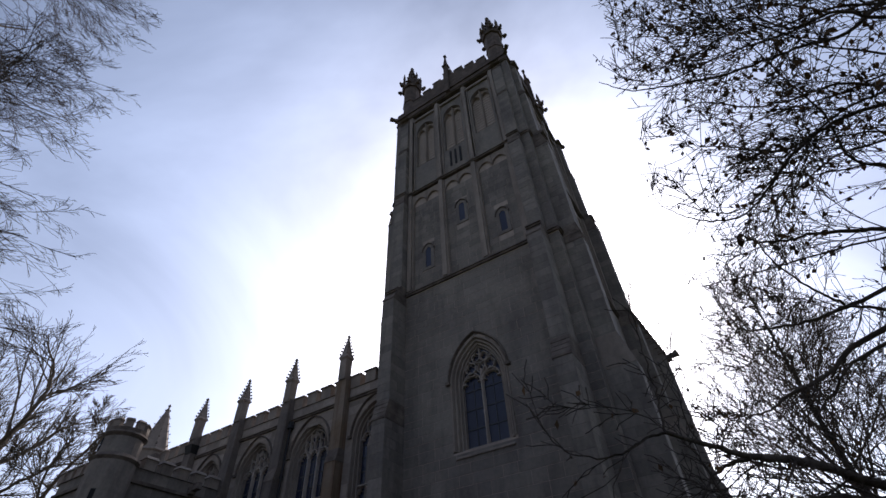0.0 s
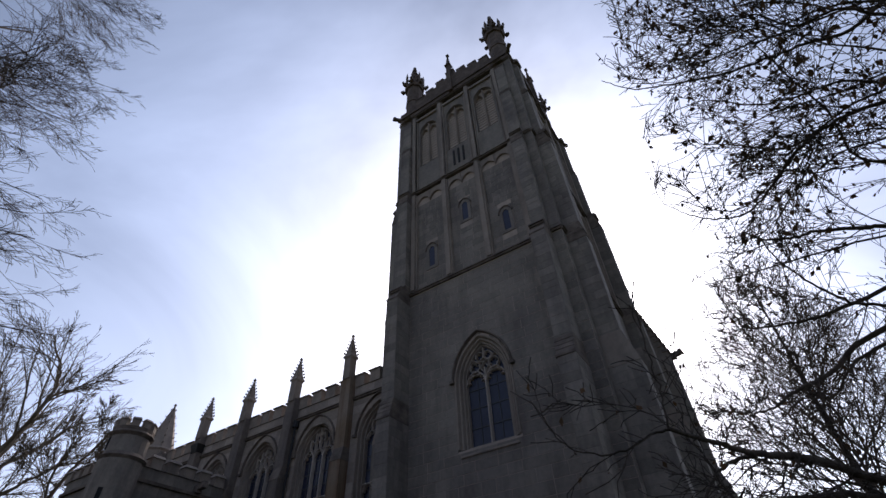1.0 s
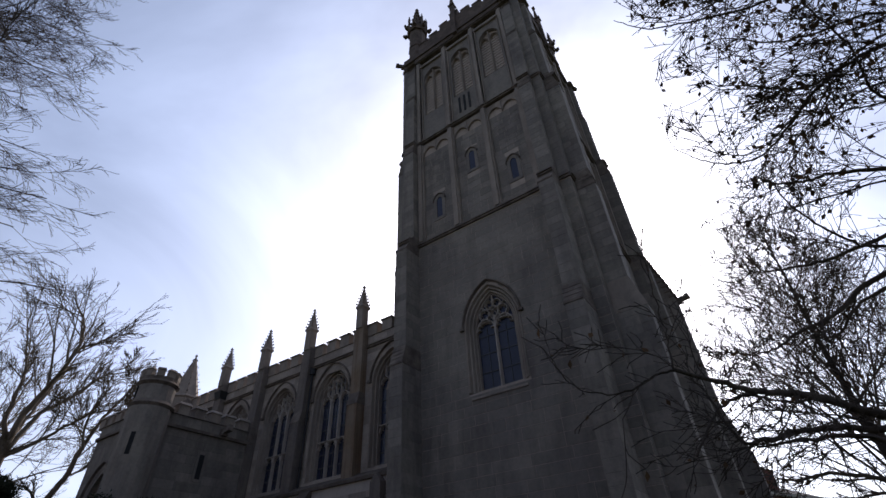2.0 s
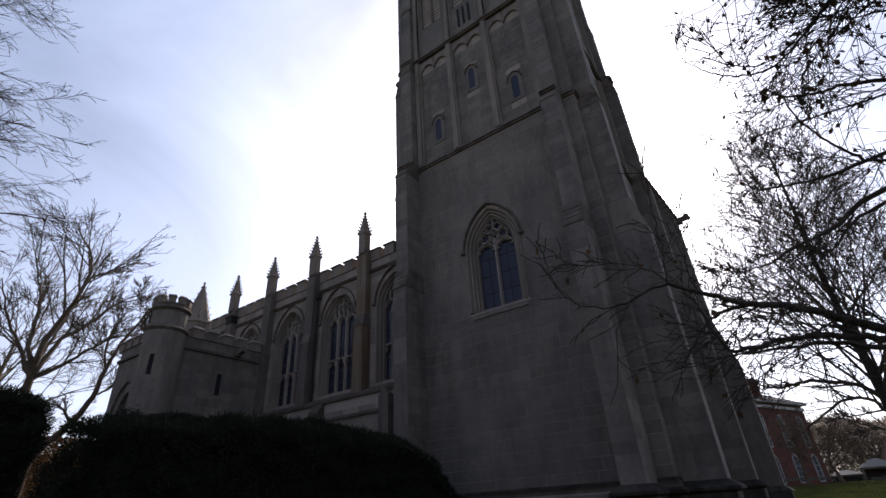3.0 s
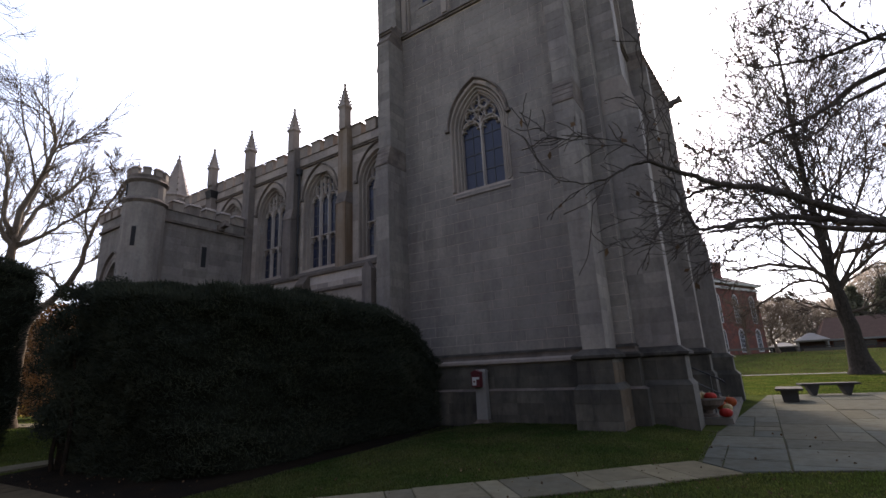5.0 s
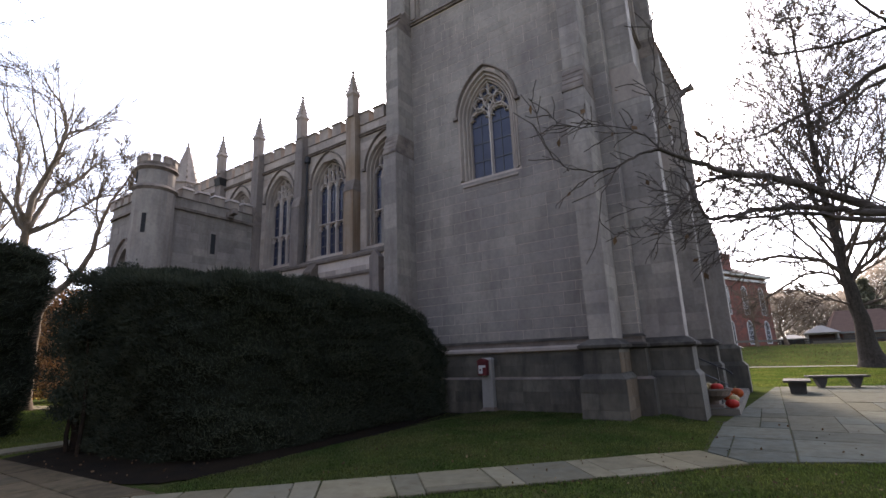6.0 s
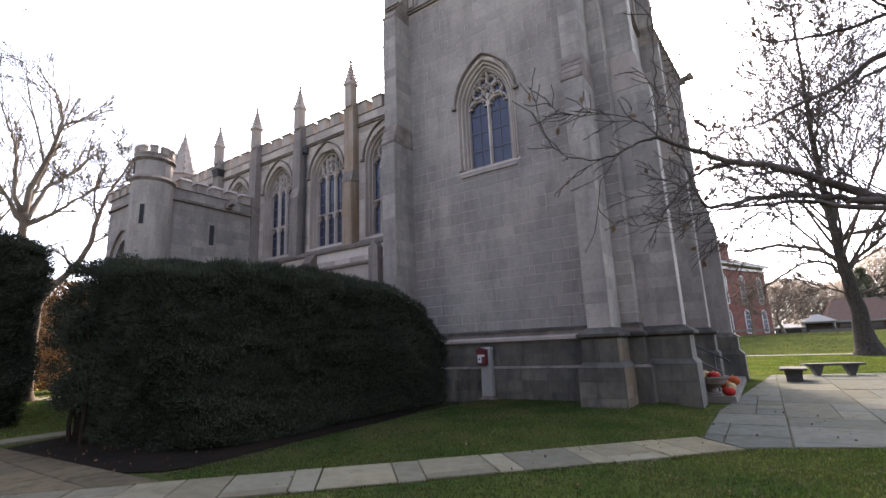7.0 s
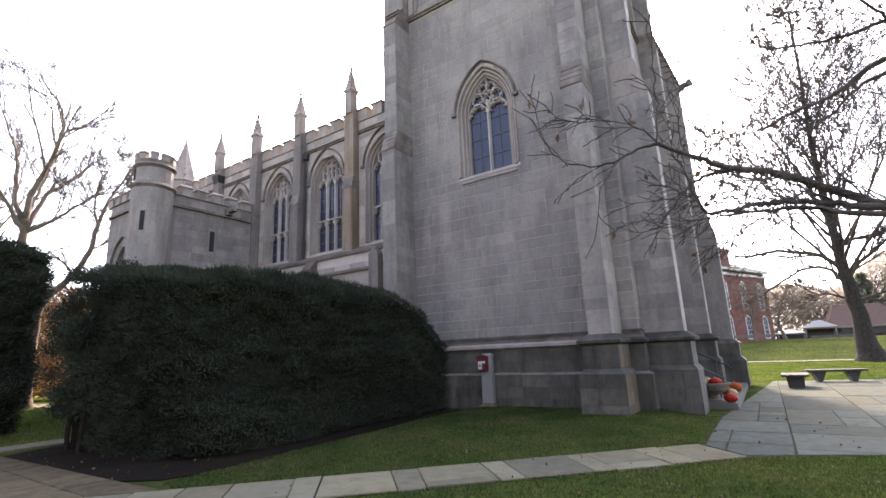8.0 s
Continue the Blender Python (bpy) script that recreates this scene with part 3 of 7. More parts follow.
def pilasters(k):
    m = side(k)
    for i, x in enumerate((-2.72, -0.92, 0.92, 2.72)):
        bm = bmesh.new()
        for w, y in ((0.17, 0.02), (0.10, -0.06)):
            box(bm, x - w, x + w, F + y, F + 0.32, ZS1 + 0.15, ZS2 - 0.12, m)
            box(bm, x - w, x + w, F + y, F + 0.34, ZS2 + 0.15, ZTOP - 0.25, m)
        part("pilaster", bm, TRIM, tower)


for k in range(4):
    pilasters(k)


def bay_heads(k):
    """Cusped panel heads under the upper string and over the belfry openings."""
    m = side(k)
    for i, x in enumerate((-1.82, 0.0, 1.82)):
        bm = bmesh.new()
        for z in (ZS2 - 0.14,):
            pts = arch(0.36, z - 0.75, 0.45, 6)
            for s in (-0.37, 0.37):
                for (x0, z0), (x1, z1) in zip(pts, pts[1:]):
                    prism_xz(bm, [(x + s + x0, z0), (x + s + x1, z1), (x + s + x1, z), (x + s + x0, z)], F + 0.06, F + 0.18, m)
        part("panel_head", bm, TRIM, tower)


for k in range(4):
    bay_heads(k)


def slit_window(k, x, z):
    m = side(k)
    win = bmesh.new()
    arch_wall(win, x, x - 0.30, x + 0.30, z - 0.75, z + 0.75, F + 0.125, F + 0.17, 0.14, z - 0.6, z + 0.35, 0.18, m)
    ob = part("slit_window", win, STONE, tower, "narrow pointed slit with a dressed stone surround")
    g = bmesh.new()
    box(g, x - 0.2, x + 0.2, F + 0.150, F + 0.158, z - 0.62, z + 0.6, m)
    part("pane", g, GLASS, ob, "dark glass")
    hood = bmesh.new()
    bar(hood, [(x + a, b) for a, b in arch(0.30, z + 0.35, 0.38, 6)], 0.07, F + 0.07, F + 0.15, m)
    part("hood_mould", hood, WEATHER, ob)


for k in (0, 1):
    slit_window(k, -1.82 if k == 0 else 1.82, 15.55)
    slit_window(k, 0.0, 17.3)
    slit_window(k, 1.82 if k == 0 else -1.82, 15.55)


def belfry_opening(k, x):
    m = side(k)
    z0, z1 = 22.3, 25.6
    casing = bmesh.new()
    arch_wall(casing, x, x - 0.75, x + 0.75, ZS2 + 0.2, ZTOP - 0.3, F + 0.10, F + 0.31, 0.58, z0, z1, 0.75, m)
    bmesh.ops.remove_doubles(casing, verts=casing.verts, dist=0.0005)
    ob = part("belfry_opening", casing, STONE, tower, "tall louvred belfry opening under a cusped head")
    tr = bmesh.new()
    bar(tr, [(x, z0), (x, z1 + 0.6)], 0.12, F + 0.12, F + 0.3, m)
    for s in (-0.29, 0.29):
        bar(tr, [(x + s + a, b) for a, b in arch(0.27, z1 - 0.2, 0.4, 6)], 0.08, F + 0.14, F + 0.3, m)
    part("tracery", tr, TRIM, ob)
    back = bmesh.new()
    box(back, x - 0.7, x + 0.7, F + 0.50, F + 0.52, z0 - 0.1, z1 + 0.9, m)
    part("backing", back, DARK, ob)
    z = z0 + 0.12
    while z < z1 + 0.4:
        lv = bmesh.new()
        frustum(lv, (x - 0.57, x + 0.57, F + 0.28, F + 0.31), (x - 0.57, x + 0.57, F + 0.45, F + 0.48), z, z + 0.17, m)
        part("louvre", lv, LOUVRE, ob)
        z += 0.24
    lab = bmesh.new()
    box(lab, x - 0.78, x + 0.78, F - 0.02, F + 0.2, ZTOP - 0.75, ZTOP - 0.62, m)
    box(lab, x - 0.70, x + 0.70, F + 0.04, F + 0.2, ZTOP - 0.62, ZTOP - 0.5, m)
    for q in (-1, 1):
        box(lab, x + q * 0.74 - 0.05, x + q * 0.74 + 0.05, F + 0.02, F + 0.2, ZS2 + 0.3, ZTOP - 0.75, m)
    part("label_mould", lab, TRIM, ob, "pale square label framing the opening")


for k in (0, 1):
    for x in (-1.82, 0.0, 1.82):
        belfry_opening(k, x)
for x in (-0.28, 0.0, 0.28):
    bm = bmesh.new()
    box(bm, x - 0.05, x + 0.05, F + 0.06, F + 0.12, 20.8, 22.0, side(0))
    part("vent_slit", bm, DARK, tower, "narrow dark vent slit")


def parapet(k):
    m = side(k)
    bm = bmesh.new()
    box(bm, -HALF, HALF, F - 0.02, F + 0.34, ZTOP, 28.75, m)
    box(bm, -HALF - 0.06, HALF + 0.06, F - 0.1, F + 0.34, 28.1, 28.22, m)
    ob = part("parapet", bm, SOOT, tower, "weathered stepped battlement")
    for i in range(-3, 4):
        x = i * 0.78
        top = 29.4 + (1.0 if abs(i) == 0 else 0.55 if abs(i) == 1 else 0.25 if abs(i) == 2 else 0.0)
        mer = bmesh.new()
        box(mer, x - 0.28, x + 0.28, F - 0.02, F + 0.34, 28.75, top, m)
        box(mer, x - 0.31, x + 0.31, F - 0.06, F + 0.38, top, top + 0.07, m)
        frustum(mer, (x - 0.31, x + 0.31, F - 0.06, F + 0.38), (x - 0.25, x + 0.25, F + 0.06, F + 0.26), top + 0.07, top + 0.18, m)
        if i < 3:
            after = 29.4 + (1.0 if i == -1 else 0.55 if i in (-2, 0) else 0.25 if i in (-3, 1) else 0.0)
            box(mer, x + 0.28, x + 0.50, F - 0.01, F + 0.33, 28.75, min(top, after) - 0.08, m)
        part("merlon", mer, SOOT, ob)
    pin = bmesh.new()
    box(pin, -0.13, 0.13, F - 0.2, F + 0.06, 27.8, 31.0, m)
    frustum(pin, (-0.2, 0.2, F - 0.27, F + 0.13), (-0.2, 0.2, F - 0.27, F + 0.13), 31.0, 31.1, m)
    frustum(pin, (-0.13, 0.13, F - 0.2, F + 0.06), (-0.02, 0.02, F - 0.09, F - 0.05), 31.1, 32.6, m)
    box(pin, -0.09, 0.09, F - 0.16, F + 0.02, 32.5, 32.65, m)
    part("middle_pinnacle", pin, SOOT, tower)


for k in range(4):
    parapet(k)


def corner_pinnacle(k):
    """An octagonal turret with a crown of crockets and a central spire."""
    m = side(k) @ pose(3.2, -3.2, 0)
    bm = bmesh.new()
    T8 = math.pi / 8
    ring_prism(bm, 8, 0.56, ZTOP, 0.54, 32.3, turn=T8, m=m)
    ring_prism(bm, 8, 0.60, 30.2, 0.60, 30.32, turn=T8, m=m)
    ring_prism(bm, 8, 0.66, 32.2, 0.72, 32.5, turn=T8, m=m)
    ring_prism(bm, 8, 0.52, 32.5, 0.50, 33.0, turn=T8, m=m)
    ring_prism(bm, 8, 0.46, 33.0, 0.06, 35.4, turn=T8, m=m)
    ob = part("corner_pinnacle", bm, SOOT, tower, "octagonal pinnacle turret crowned with crocketed spikes")
    fin = bmesh.new()
    ring_prism(fin, 6, 0.16, 35.3, 0.16, 35.5, m=m)
    ring_prism(fin, 6, 0.07, 35.5, 0.10, 35.8, m=m)
    ring_prism(fin, 6, 0.14, 35.8, 0.02, 36.05, m=m)
    part("finial", fin, SOOT, ob)
    for j in range(8):
        t = T8 + j * math.pi / 4
        c, s = math.cos(t), math.sin(t)
        sp = bmesh.new()
        ring_prism(sp, 4, 0.11, 32.4, 0.10, 33.7, 0.62 * c, 0.62 * s, m=m)
        ring_prism(sp, 4, 0.12, 33.6, 0.01, 34.3, 0.62 * c, 0.62 * s, m=m)
        box(sp, 0.80 * c - 0.10, 0.80 * c + 0.10, 0.80 * s - 0.10, 0.80 * s + 0.10, 32.35, 32.55, m)
        box(sp, 0.92 * c - 0.06, 0.92 * c + 0.06, 0.92 * s - 0.06, 0.92 * s + 0.06, 32.5, 32.68, m)
        part("crocket_spike", sp, SOOT, ob)
        for q in range(3):
            sp = bmesh.new()
            r = 0.46 - 0.12 * q
            box(sp, r * c - 0.06, r * c + 0.06, r * s - 0.06, r * s + 0.06, 33.3 + q * 0.65, 33.45 + q * 0.65, m)
            part("crocket", sp, SOOT, ob)


for k in range(4):
    corner_pinnacle(k)


def gargoyle(parent, m):
    bm = bmesh.new()
    frustum(bm, (-0.12, 0.12, -0.25, 0.2), (-0.10, 0.10, -0.2, 0.2), -0.12, 0.14, m)
    frustum(bm, (-0.09, 0.09, -0.42, -0.2), (-0.07, 0.07, -0.4, -0.2), -0.02, 0.18, m)
    frustum(bm, (-0.11, 0.11, -0.58, -0.36), (-0.08, 0.08, -0.52, -0.38), 0.0, 0.24, m)
    part("gargoyle", bm, WEATHER, parent, "weathered projecting stone spout")


for k in range(4):
    gargoyle(tower, side(k) @ pose(HALF - 0.05, -HALF + 0.05, 28.2) @ pose(0, 0, 0, 0, 0, 45))

bm = bmesh.new()
box(bm, -HALF + 0.3, HALF - 0.3, -HALF + 0.3, HALF - 0.3, ZTOP, ZTOP + 0.15)
part("roof", bm, LEAD, tower)


# ---------------------------------------------------------------- traceried windows
def church_window(parent, cx, yf, w, sill, spring, rise, lights, transom=None, m=None, name="window", bars=(0.55, 0.34)):
    """A recessed pointed window: splayed surround, hood mould, mullions, tracery, leaded glass and sill, in a wall whose face is at yf."""
    fr = bmesh.new()
    rings = ((0.31, 0.16, -0.015, 0.16), (0.20, 0.15, 0.07, 0.26), (0.10, 0.15, 0.15, 0.36), (0.02, 0.10, 0.22, 0.42))
    if lights == 3:
        rings = ((0.23, 0.12, -0.012, 0.16), (0.14, 0.12, 0.10, 0.30), (0.04, 0.12, 0.19, 0.42))
    for d, ww, y0, y1 in [(a, b, yf + c, yf + e) for a, b, c, e in rings]:
        pts = [(-w - d, sill)] + arch(w + d, spring, rise + d) + [(w + d, sill)]
        bar(fr, [(cx + x, z) for x, z in pts], ww, y0, y1, m)
    ob = part(name, fr, TRIM, parent, "pointed traceried window with leaded glass in a moulded stone frame")
    hood = bmesh.new()
    hd = w + (0.37 if lights == 2 else 0.29)
    pts = arch(hd, spring + 0.12, rise + 0.36, 14)
    bar(hood, [(cx + x, z) for x, z in pts], 0.10 if lights == 2 else 0.075, yf - 0.09, yf + 0.02, m)
    for s in (-1, 1):
        box(hood, cx + s * hd - 0.05 - 0.06 * (s < 0), cx + s * hd + 0.05 + 0.06 * (s > 0), yf - 0.11, yf + 0.02, spring + 0.06, spring + 0.15, m)
    part("hood_mould", hood, WEATHER, ob, "darkened projecting hood mould")
    sl = bmesh.new()
    frustum(sl, (cx - w - 0.24, cx + w + 0.24, yf - 0.02, yf + 0.42), (cx - w - 0.12, cx + w + 0.12, yf + 0.22, yf + 0.42), sill - 0.22, sill + 0.06, m)
    box(sl, cx - w - 0.25, cx + w + 0.25, yf - 0.03, yf + 0.3, sill - 0.26, sill - 0.215, m)
    part("sill", sl, TRIM, ob)
    y0, y1 = yf + 0.20, yf + 0.36
    lw = 2 * w / lights
    tr = bmesh.new()
    for i in range(1, lights):
        bar(tr, [(cx - w + i * lw, sill), (cx - w + i * lw, spring + (rise * 0.35 if lights == 2 else rise * 0.5))], 0.10, y0, y1, m)
    heads = spring - 0.02

    def foil(x, z, r, n, turn, wide):
        """A round eye with cusps pointing inward."""
        bar(tr, circle(x, z, r, 14), wide, y0, y1, m, True)
        for q in range(n):
            t = turn + 2 * math.pi * q / n
            c, s_ = math.cos(t), math.sin(t)
            bar(tr, [(x + r * c, z + r * s_), (x + r * 0.52 * c, z + r * 0.52 * s_)], wide * 0.8, y0 + 0.03, y1, m)

    for i in range(lights):
        c = cx - w + (i + 0.5) * lw
        head = arch(lw / 2 - 0.03, heads, lw * 0.55, 8)
        bar(tr, [(c + x, z) for x, z in head], 0.06, y0, y1, m)
        # cusps round the head of each light
        for q in (1, 4, 6, 10, 12, 15):
            x, z = head[q]
            bar(tr, [(c + x, z), (c + x * 0.62, heads + (z - heads) * 0.66)], 0.05, y0 + 0.03, y1, m)
        if transom:
            low = arch(lw / 2 - 0.03, transom - 0.25, lw * 0.5, 6)
            bar(tr, [(c + x, z) for x, z in low], 0.055, y0, y1, m)
            for q in (2, 10):
                x, z = low[q]
                bar(tr, [(c + x, z), (c + x * 0.5, z - 0.03)], 0.045, y0 + 0.03, y1, m)
            bar(tr, [(c - lw / 2, transom), (c + lw / 2, transom)], 0.09, y0, y1, m)
    if lights == 2:
        # flowing bars in the head: a middle dagger, two cusped eyes beside it and two above
        za, zb = spring + 0.16 * rise, spring + 0.52 * rise
        bar(tr, [(cx, za), (cx - 0.19 * w, (za + zb) / 2), (cx, zb), (cx + 0.19 * w, (za + zb) / 2)], 0.055, y0, y1, m, True)
        foil(cx - 0.49 * w, spring + 0.42 * rise, 0.27 * w, 5, 0.3, 0.05)
        foil(cx + 0.49 * w, spring + 0.42 * rise, 0.27 * w, 5, 0.9, 0.05)
        foil(cx - 0.20 * w, spring + 0.70 * rise, 0.21 * w, 4, 0.2, 0.045)
        foil(cx + 0.22 * w, spring + 0.68 * rise, 0.21 * w, 4, 0.8, 0.045)
        for q in (-1, 1):
            bar(tr, [(cx + q * 0.92 * w, spring + 0.12 * rise), (cx + q * 0.62 * w, spring + 0.20 * rise), (cx + q * 0.2 * w, za + 0.03)], 0.05, y0, y1, m)
            bar(tr, [(cx, zb), (cx + q * 0.30 * w, spring + 0.55 * rise), (cx + q * 0.62 * w, spring + 0.66 * rise)], 0.05, y0, y1, m)
        bar(tr, [(cx, spring + 0.78 * rise), (cx, spring + 0.96 * rise)], 0.045, y0, y1, m)
    else:
        # upright panels over each light, with daggers between
        for k in range(1, 2 * lights):
            x = -w + k * lw / 2
            z = heads + lw * (0.52 if k % 2 else 0.15)
            top = z
            while top < spring + rise and arch_half(w, spring, rise, top) > abs(x):
                top += 0.03
            if top - z > 0.1:
                bar(tr, [(cx + x, z), (cx + x, top)], 0.045, y0, y1, m)
        for k in range(2 * lights):
            x = -w + (k + 0.5) * lw / 2
            z = heads + lw * 0.95
            if arch_half(w, spring, rise, z + lw * 0.3) > abs(x) + lw * 0.12:
                bar(tr, [(cx + x + px_, pz) for px_, pz in arch(lw / 4 - 0.01, z, lw * 0.3, 4)], 0.035, y0, y1, m)
                bar(tr, [(cx + x + px_, 2 * (z - lw * 0.36) - pz + lw * 0.2) for px_, pz in arch(lw / 4 - 0.01, z - lw * 0.3, lw * 0.18, 4)], 0.03, y0 + 0.02, y1, m)
        foil(cx, spring + rise * 0.80, lw * 0.20, 4, 0.0, 0.04)
    part("tracery", tr, TRACERY, ob, "pale stone mullions and flowing tracery")
    gl = bmesh.new()
    pts = [(cx - w, sill)] + [(cx + x, z) for x, z in arch(w, spring, rise)] + [(cx + w, sill)]
    vs = [gl.verts.new(m @ Vector((x, yf + 0.33, z)) if m else (x, yf + 0.33, z)) for x, z in pts]
    gl.faces.new(vs)
    vs = [gl.verts.new(m @ Vector((x, yf + 0.35, z)) if m else (x, yf + 0.35, z)) for x, z in pts]
    gl.faces.new(vs)
    part("pane", gl, GLASS, ob, "dark blue leaded glass")
    ld = bmesh.new()
    z = sill + bars[0]
    while z < spring - 0.1:
        box(ld, cx - w, cx + w, yf + 0.31, yf + 0.345, z - 0.018, z + 0.018, m)
        z += bars[0]
    for i in range(lights):
        c = cx - w + (i + 0.5) * lw
        box(ld, c - 0.012, c + 0.012, yf + 0.312, yf + 0.345, sill, spring + 0.1, m)
    part("leading", ld, LEADING, ob)["kind"] = "stuff"
    return ob


church_window(tower, 0.05, F, WIN["w"], WIN["sill"], WIN["spring"], WIN["rise"], 2, m=side(0), bars=(0.62, 0.3))


# ---------------------------------------------------------------- nave
nave = thing("nave", "long limestone church nave with traceried windows, buttresses and a battlemented parapet", "church", -18.0, 15.9)
NM = pose(18.0, -15.9, 0)
NY, BAY, PX0 = 12.2, 3.06, -12.12
NZ_STR, N_END = 10.1, -27.6


def nave_bay(i):
    """One bay of wall with its window, between two buttresses."""
    xb = PX0 + BAY - i * BAY if i else -9.75
    xa = PX0 - i * BAY
    cx = PX0 + BAY / 2 - i * BAY
    bm = bmesh.new()
    arch_wall(bm, cx, xa, xb, 0, 10.54, NY, NY + 0.8, 0.98, 5.62, 8.50, 1.22, NM)
    bmesh.ops.remove_doubles(bm, verts=bm.verts, dist=0.0005)
    ob = part("wall_bay", bm, PALE_STONE, nave)
    church_window(nave, cx, NY, 0.73, 5.66, 8.50, 1.0, 3, 7.0, NM, bars=(0.45, 0.3))
    return ob


for i in range(5):
    nave_bay(i)
bm = bmesh.new()
box(bm, N_END, PX0 - 4 * BAY, NY, NY + 0.8, 0, 10.56, NM)
part("wall_end", bm, PALE_STONE, nave)
bm = bmesh.new()
box(bm, N_END, -10.2, NY + 0.8, 19.4, 10.0, 10.15, NM)
part("roof", bm, LEAD, nave)
bm = bmesh.new()
box(bm, N_END, -10.2, 19.0, 19.5, 0, 10.7, NM)
box(bm, N_END - 0.4, N_END, NY, 19.5, 0, 10.7, NM)
part("wall_back", bm, STONE, nave)
bm = bmesh.new()
box(bm, N_END, -9.6, NY - 0.08, NY + 0.2, NZ_STR - 0.07, NZ_STR, NM)
frustum(bm, (N_END, -9.6, NY - 0.13, NY + 0.2), (N_END, -9.6, NY - 0.01, NY + 0.2), NZ_STR, NZ_STR + 0.10, NM)
part("string_course", bm, WEATHER, nave)
# battlements
x = -9.9
while x > N_END + 0.4:
    near = min(abs(x - 0.27 - (PX0 - j * BAY)) for j in range(6))
    if near > 0.3:
        bm = bmesh.new()
        box(bm, x - 0.50, x, NY - 0.02, NY + 0.34, 10.54, 11.03, NM)
        box(bm, x - 0.56, x + 0.04, NY - 0.07, NY + 0.38, 11.03, 11.08, NM)
        frustum(bm, (x - 0.56, x + 0.04, NY - 0.07, NY + 0.38), (x - 0.44, x - 0.08, NY + 0.06, NY + 0.26), 11.08, 11.17, NM)
        part("merlon", bm, TRIM, nave)
    x -= 0.765
bm = bmesh.new()
frustum(bm, (N_END, -9.8, NY - 0.05, NY + 0.38), (N_END, -9.8, NY + 0.05, NY + 0.28), 10.54, 10.59, NM)
part("parapet_coping", bm, WEATHER, nave)


def nave_pinnacle(x, y, z0, z1, tip, r, name="pinnacle", sides=4, collar=1.45):
    """A square shaft with a moulded cap, a crocketed spirelet and a finial."""
    bm = bmesh.new()
    m = NM @ pose(x, y, 0)
    k = 1.414 if sides == 4 else 1.0
    turn = math.pi / 4 if sides == 4 else math.pi / 8
    ring_prism(bm, sides, r * k, z0, r * k, z1, turn=turn, m=m)
    ring_prism(bm, sides, r * k * 1.02, z1 - 0.08, r * k * collar, z1, turn=turn, m=m)
    ring_prism(bm, sides, r * k * collar, z1, r * k * (1 + collar) / 2.05, z1 + 0.1, turn=turn, m=m)
    h = tip - z1 - 0.12
    ring_prism(bm, sides, r * k * 0.98, z1 + 0.1, 0.03, z1 + h, turn=turn, m=m)
    ob = part(name, bm, TRIM, nave, "slender stone pinnacle with a crocketed spirelet")
    cr = bmesh.new()
    n = 6
    for e in range(sides):
        t = turn + 2 * math.pi * e / sides
        for q in range(n):
            f = (q + 0.4) / n
            rr = r * k * 0.98 * (1 - f) + 0.03 * f + 0.025
            zz = z1 + 0.1 + (h - 0.1) * f
            s = 0.042 * (1 - 0.45 * f)
            frustum(cr, (rr * math.cos(t) - s, rr * math.cos(t) + s, rr * math.sin(t) - s, rr * math.sin(t) + s),
                    (rr * 1.12 * math.cos(t) - s * 0.5, rr * 1.12 * math.cos(t) + s * 0.5, rr * 1.12 * math.sin(t) - s * 0.5, rr * 1.12 * math.sin(t) + s * 0.5), zz, zz + s * 1.8, m)
    part("crocketing", cr, TRIM, ob)["kind"] = "stuff"
    fin = bmesh.new()
    ring_prism(fin, 6, 0.03, tip - 0.16, 0.085, tip - 0.08, m=m)
    ring_prism(fin, 6, 0.085, tip - 0.08, 0.015, tip + 0.02, m=m)
    part("finial", fin, TRIM, ob)
    return ob


def nave_buttress(x, rusty=False):
    bm = bmesh.new()
    box(bm, x - 0.24, x + 0.24, NY - 0.30, NY + 0.3, 8.25, 10.4, NM)
    box(bm, x - 0.245, x + 0.245, NY - 0.40, NY + 0.1, 0, 7.8, NM)
    frustum(bm, (x - 0.24, x + 0.24, NY - 0.30, NY + 0.3), (x - 0.20, x + 0.20, NY - 0.28, NY + 0.3), 10.4, 11.0, NM)
    ob = part("buttress", bm, RUST if rusty else STAINED, nave, "rust-streaked stepped buttress" if rusty else "")
    sl = bmesh.new()
    frustum(sl, (x - 0.265, x + 0.265, NY - 0.42, NY + 0.1), (x - 0.24, x + 0.24, NY - 0.30, NY + 0.1), 7.8, 8.25, NM)
    part("weathering", sl, WEATHER, ob)


for i in range(5):
    nave_buttress(PX0 - i * BAY, rusty=(i == 0))
    if i < 4:
        nave_pinnacle(PX0 - i * BAY, NY - 0.18, 10.9, 11.86, 12.98, 0.17, collar=1.35)
nave_pinnacle(-25.35, NY + 0.1, 10.4, 11.35, 13.95, 0.74, "end_pinnacle", 8, 1.12)


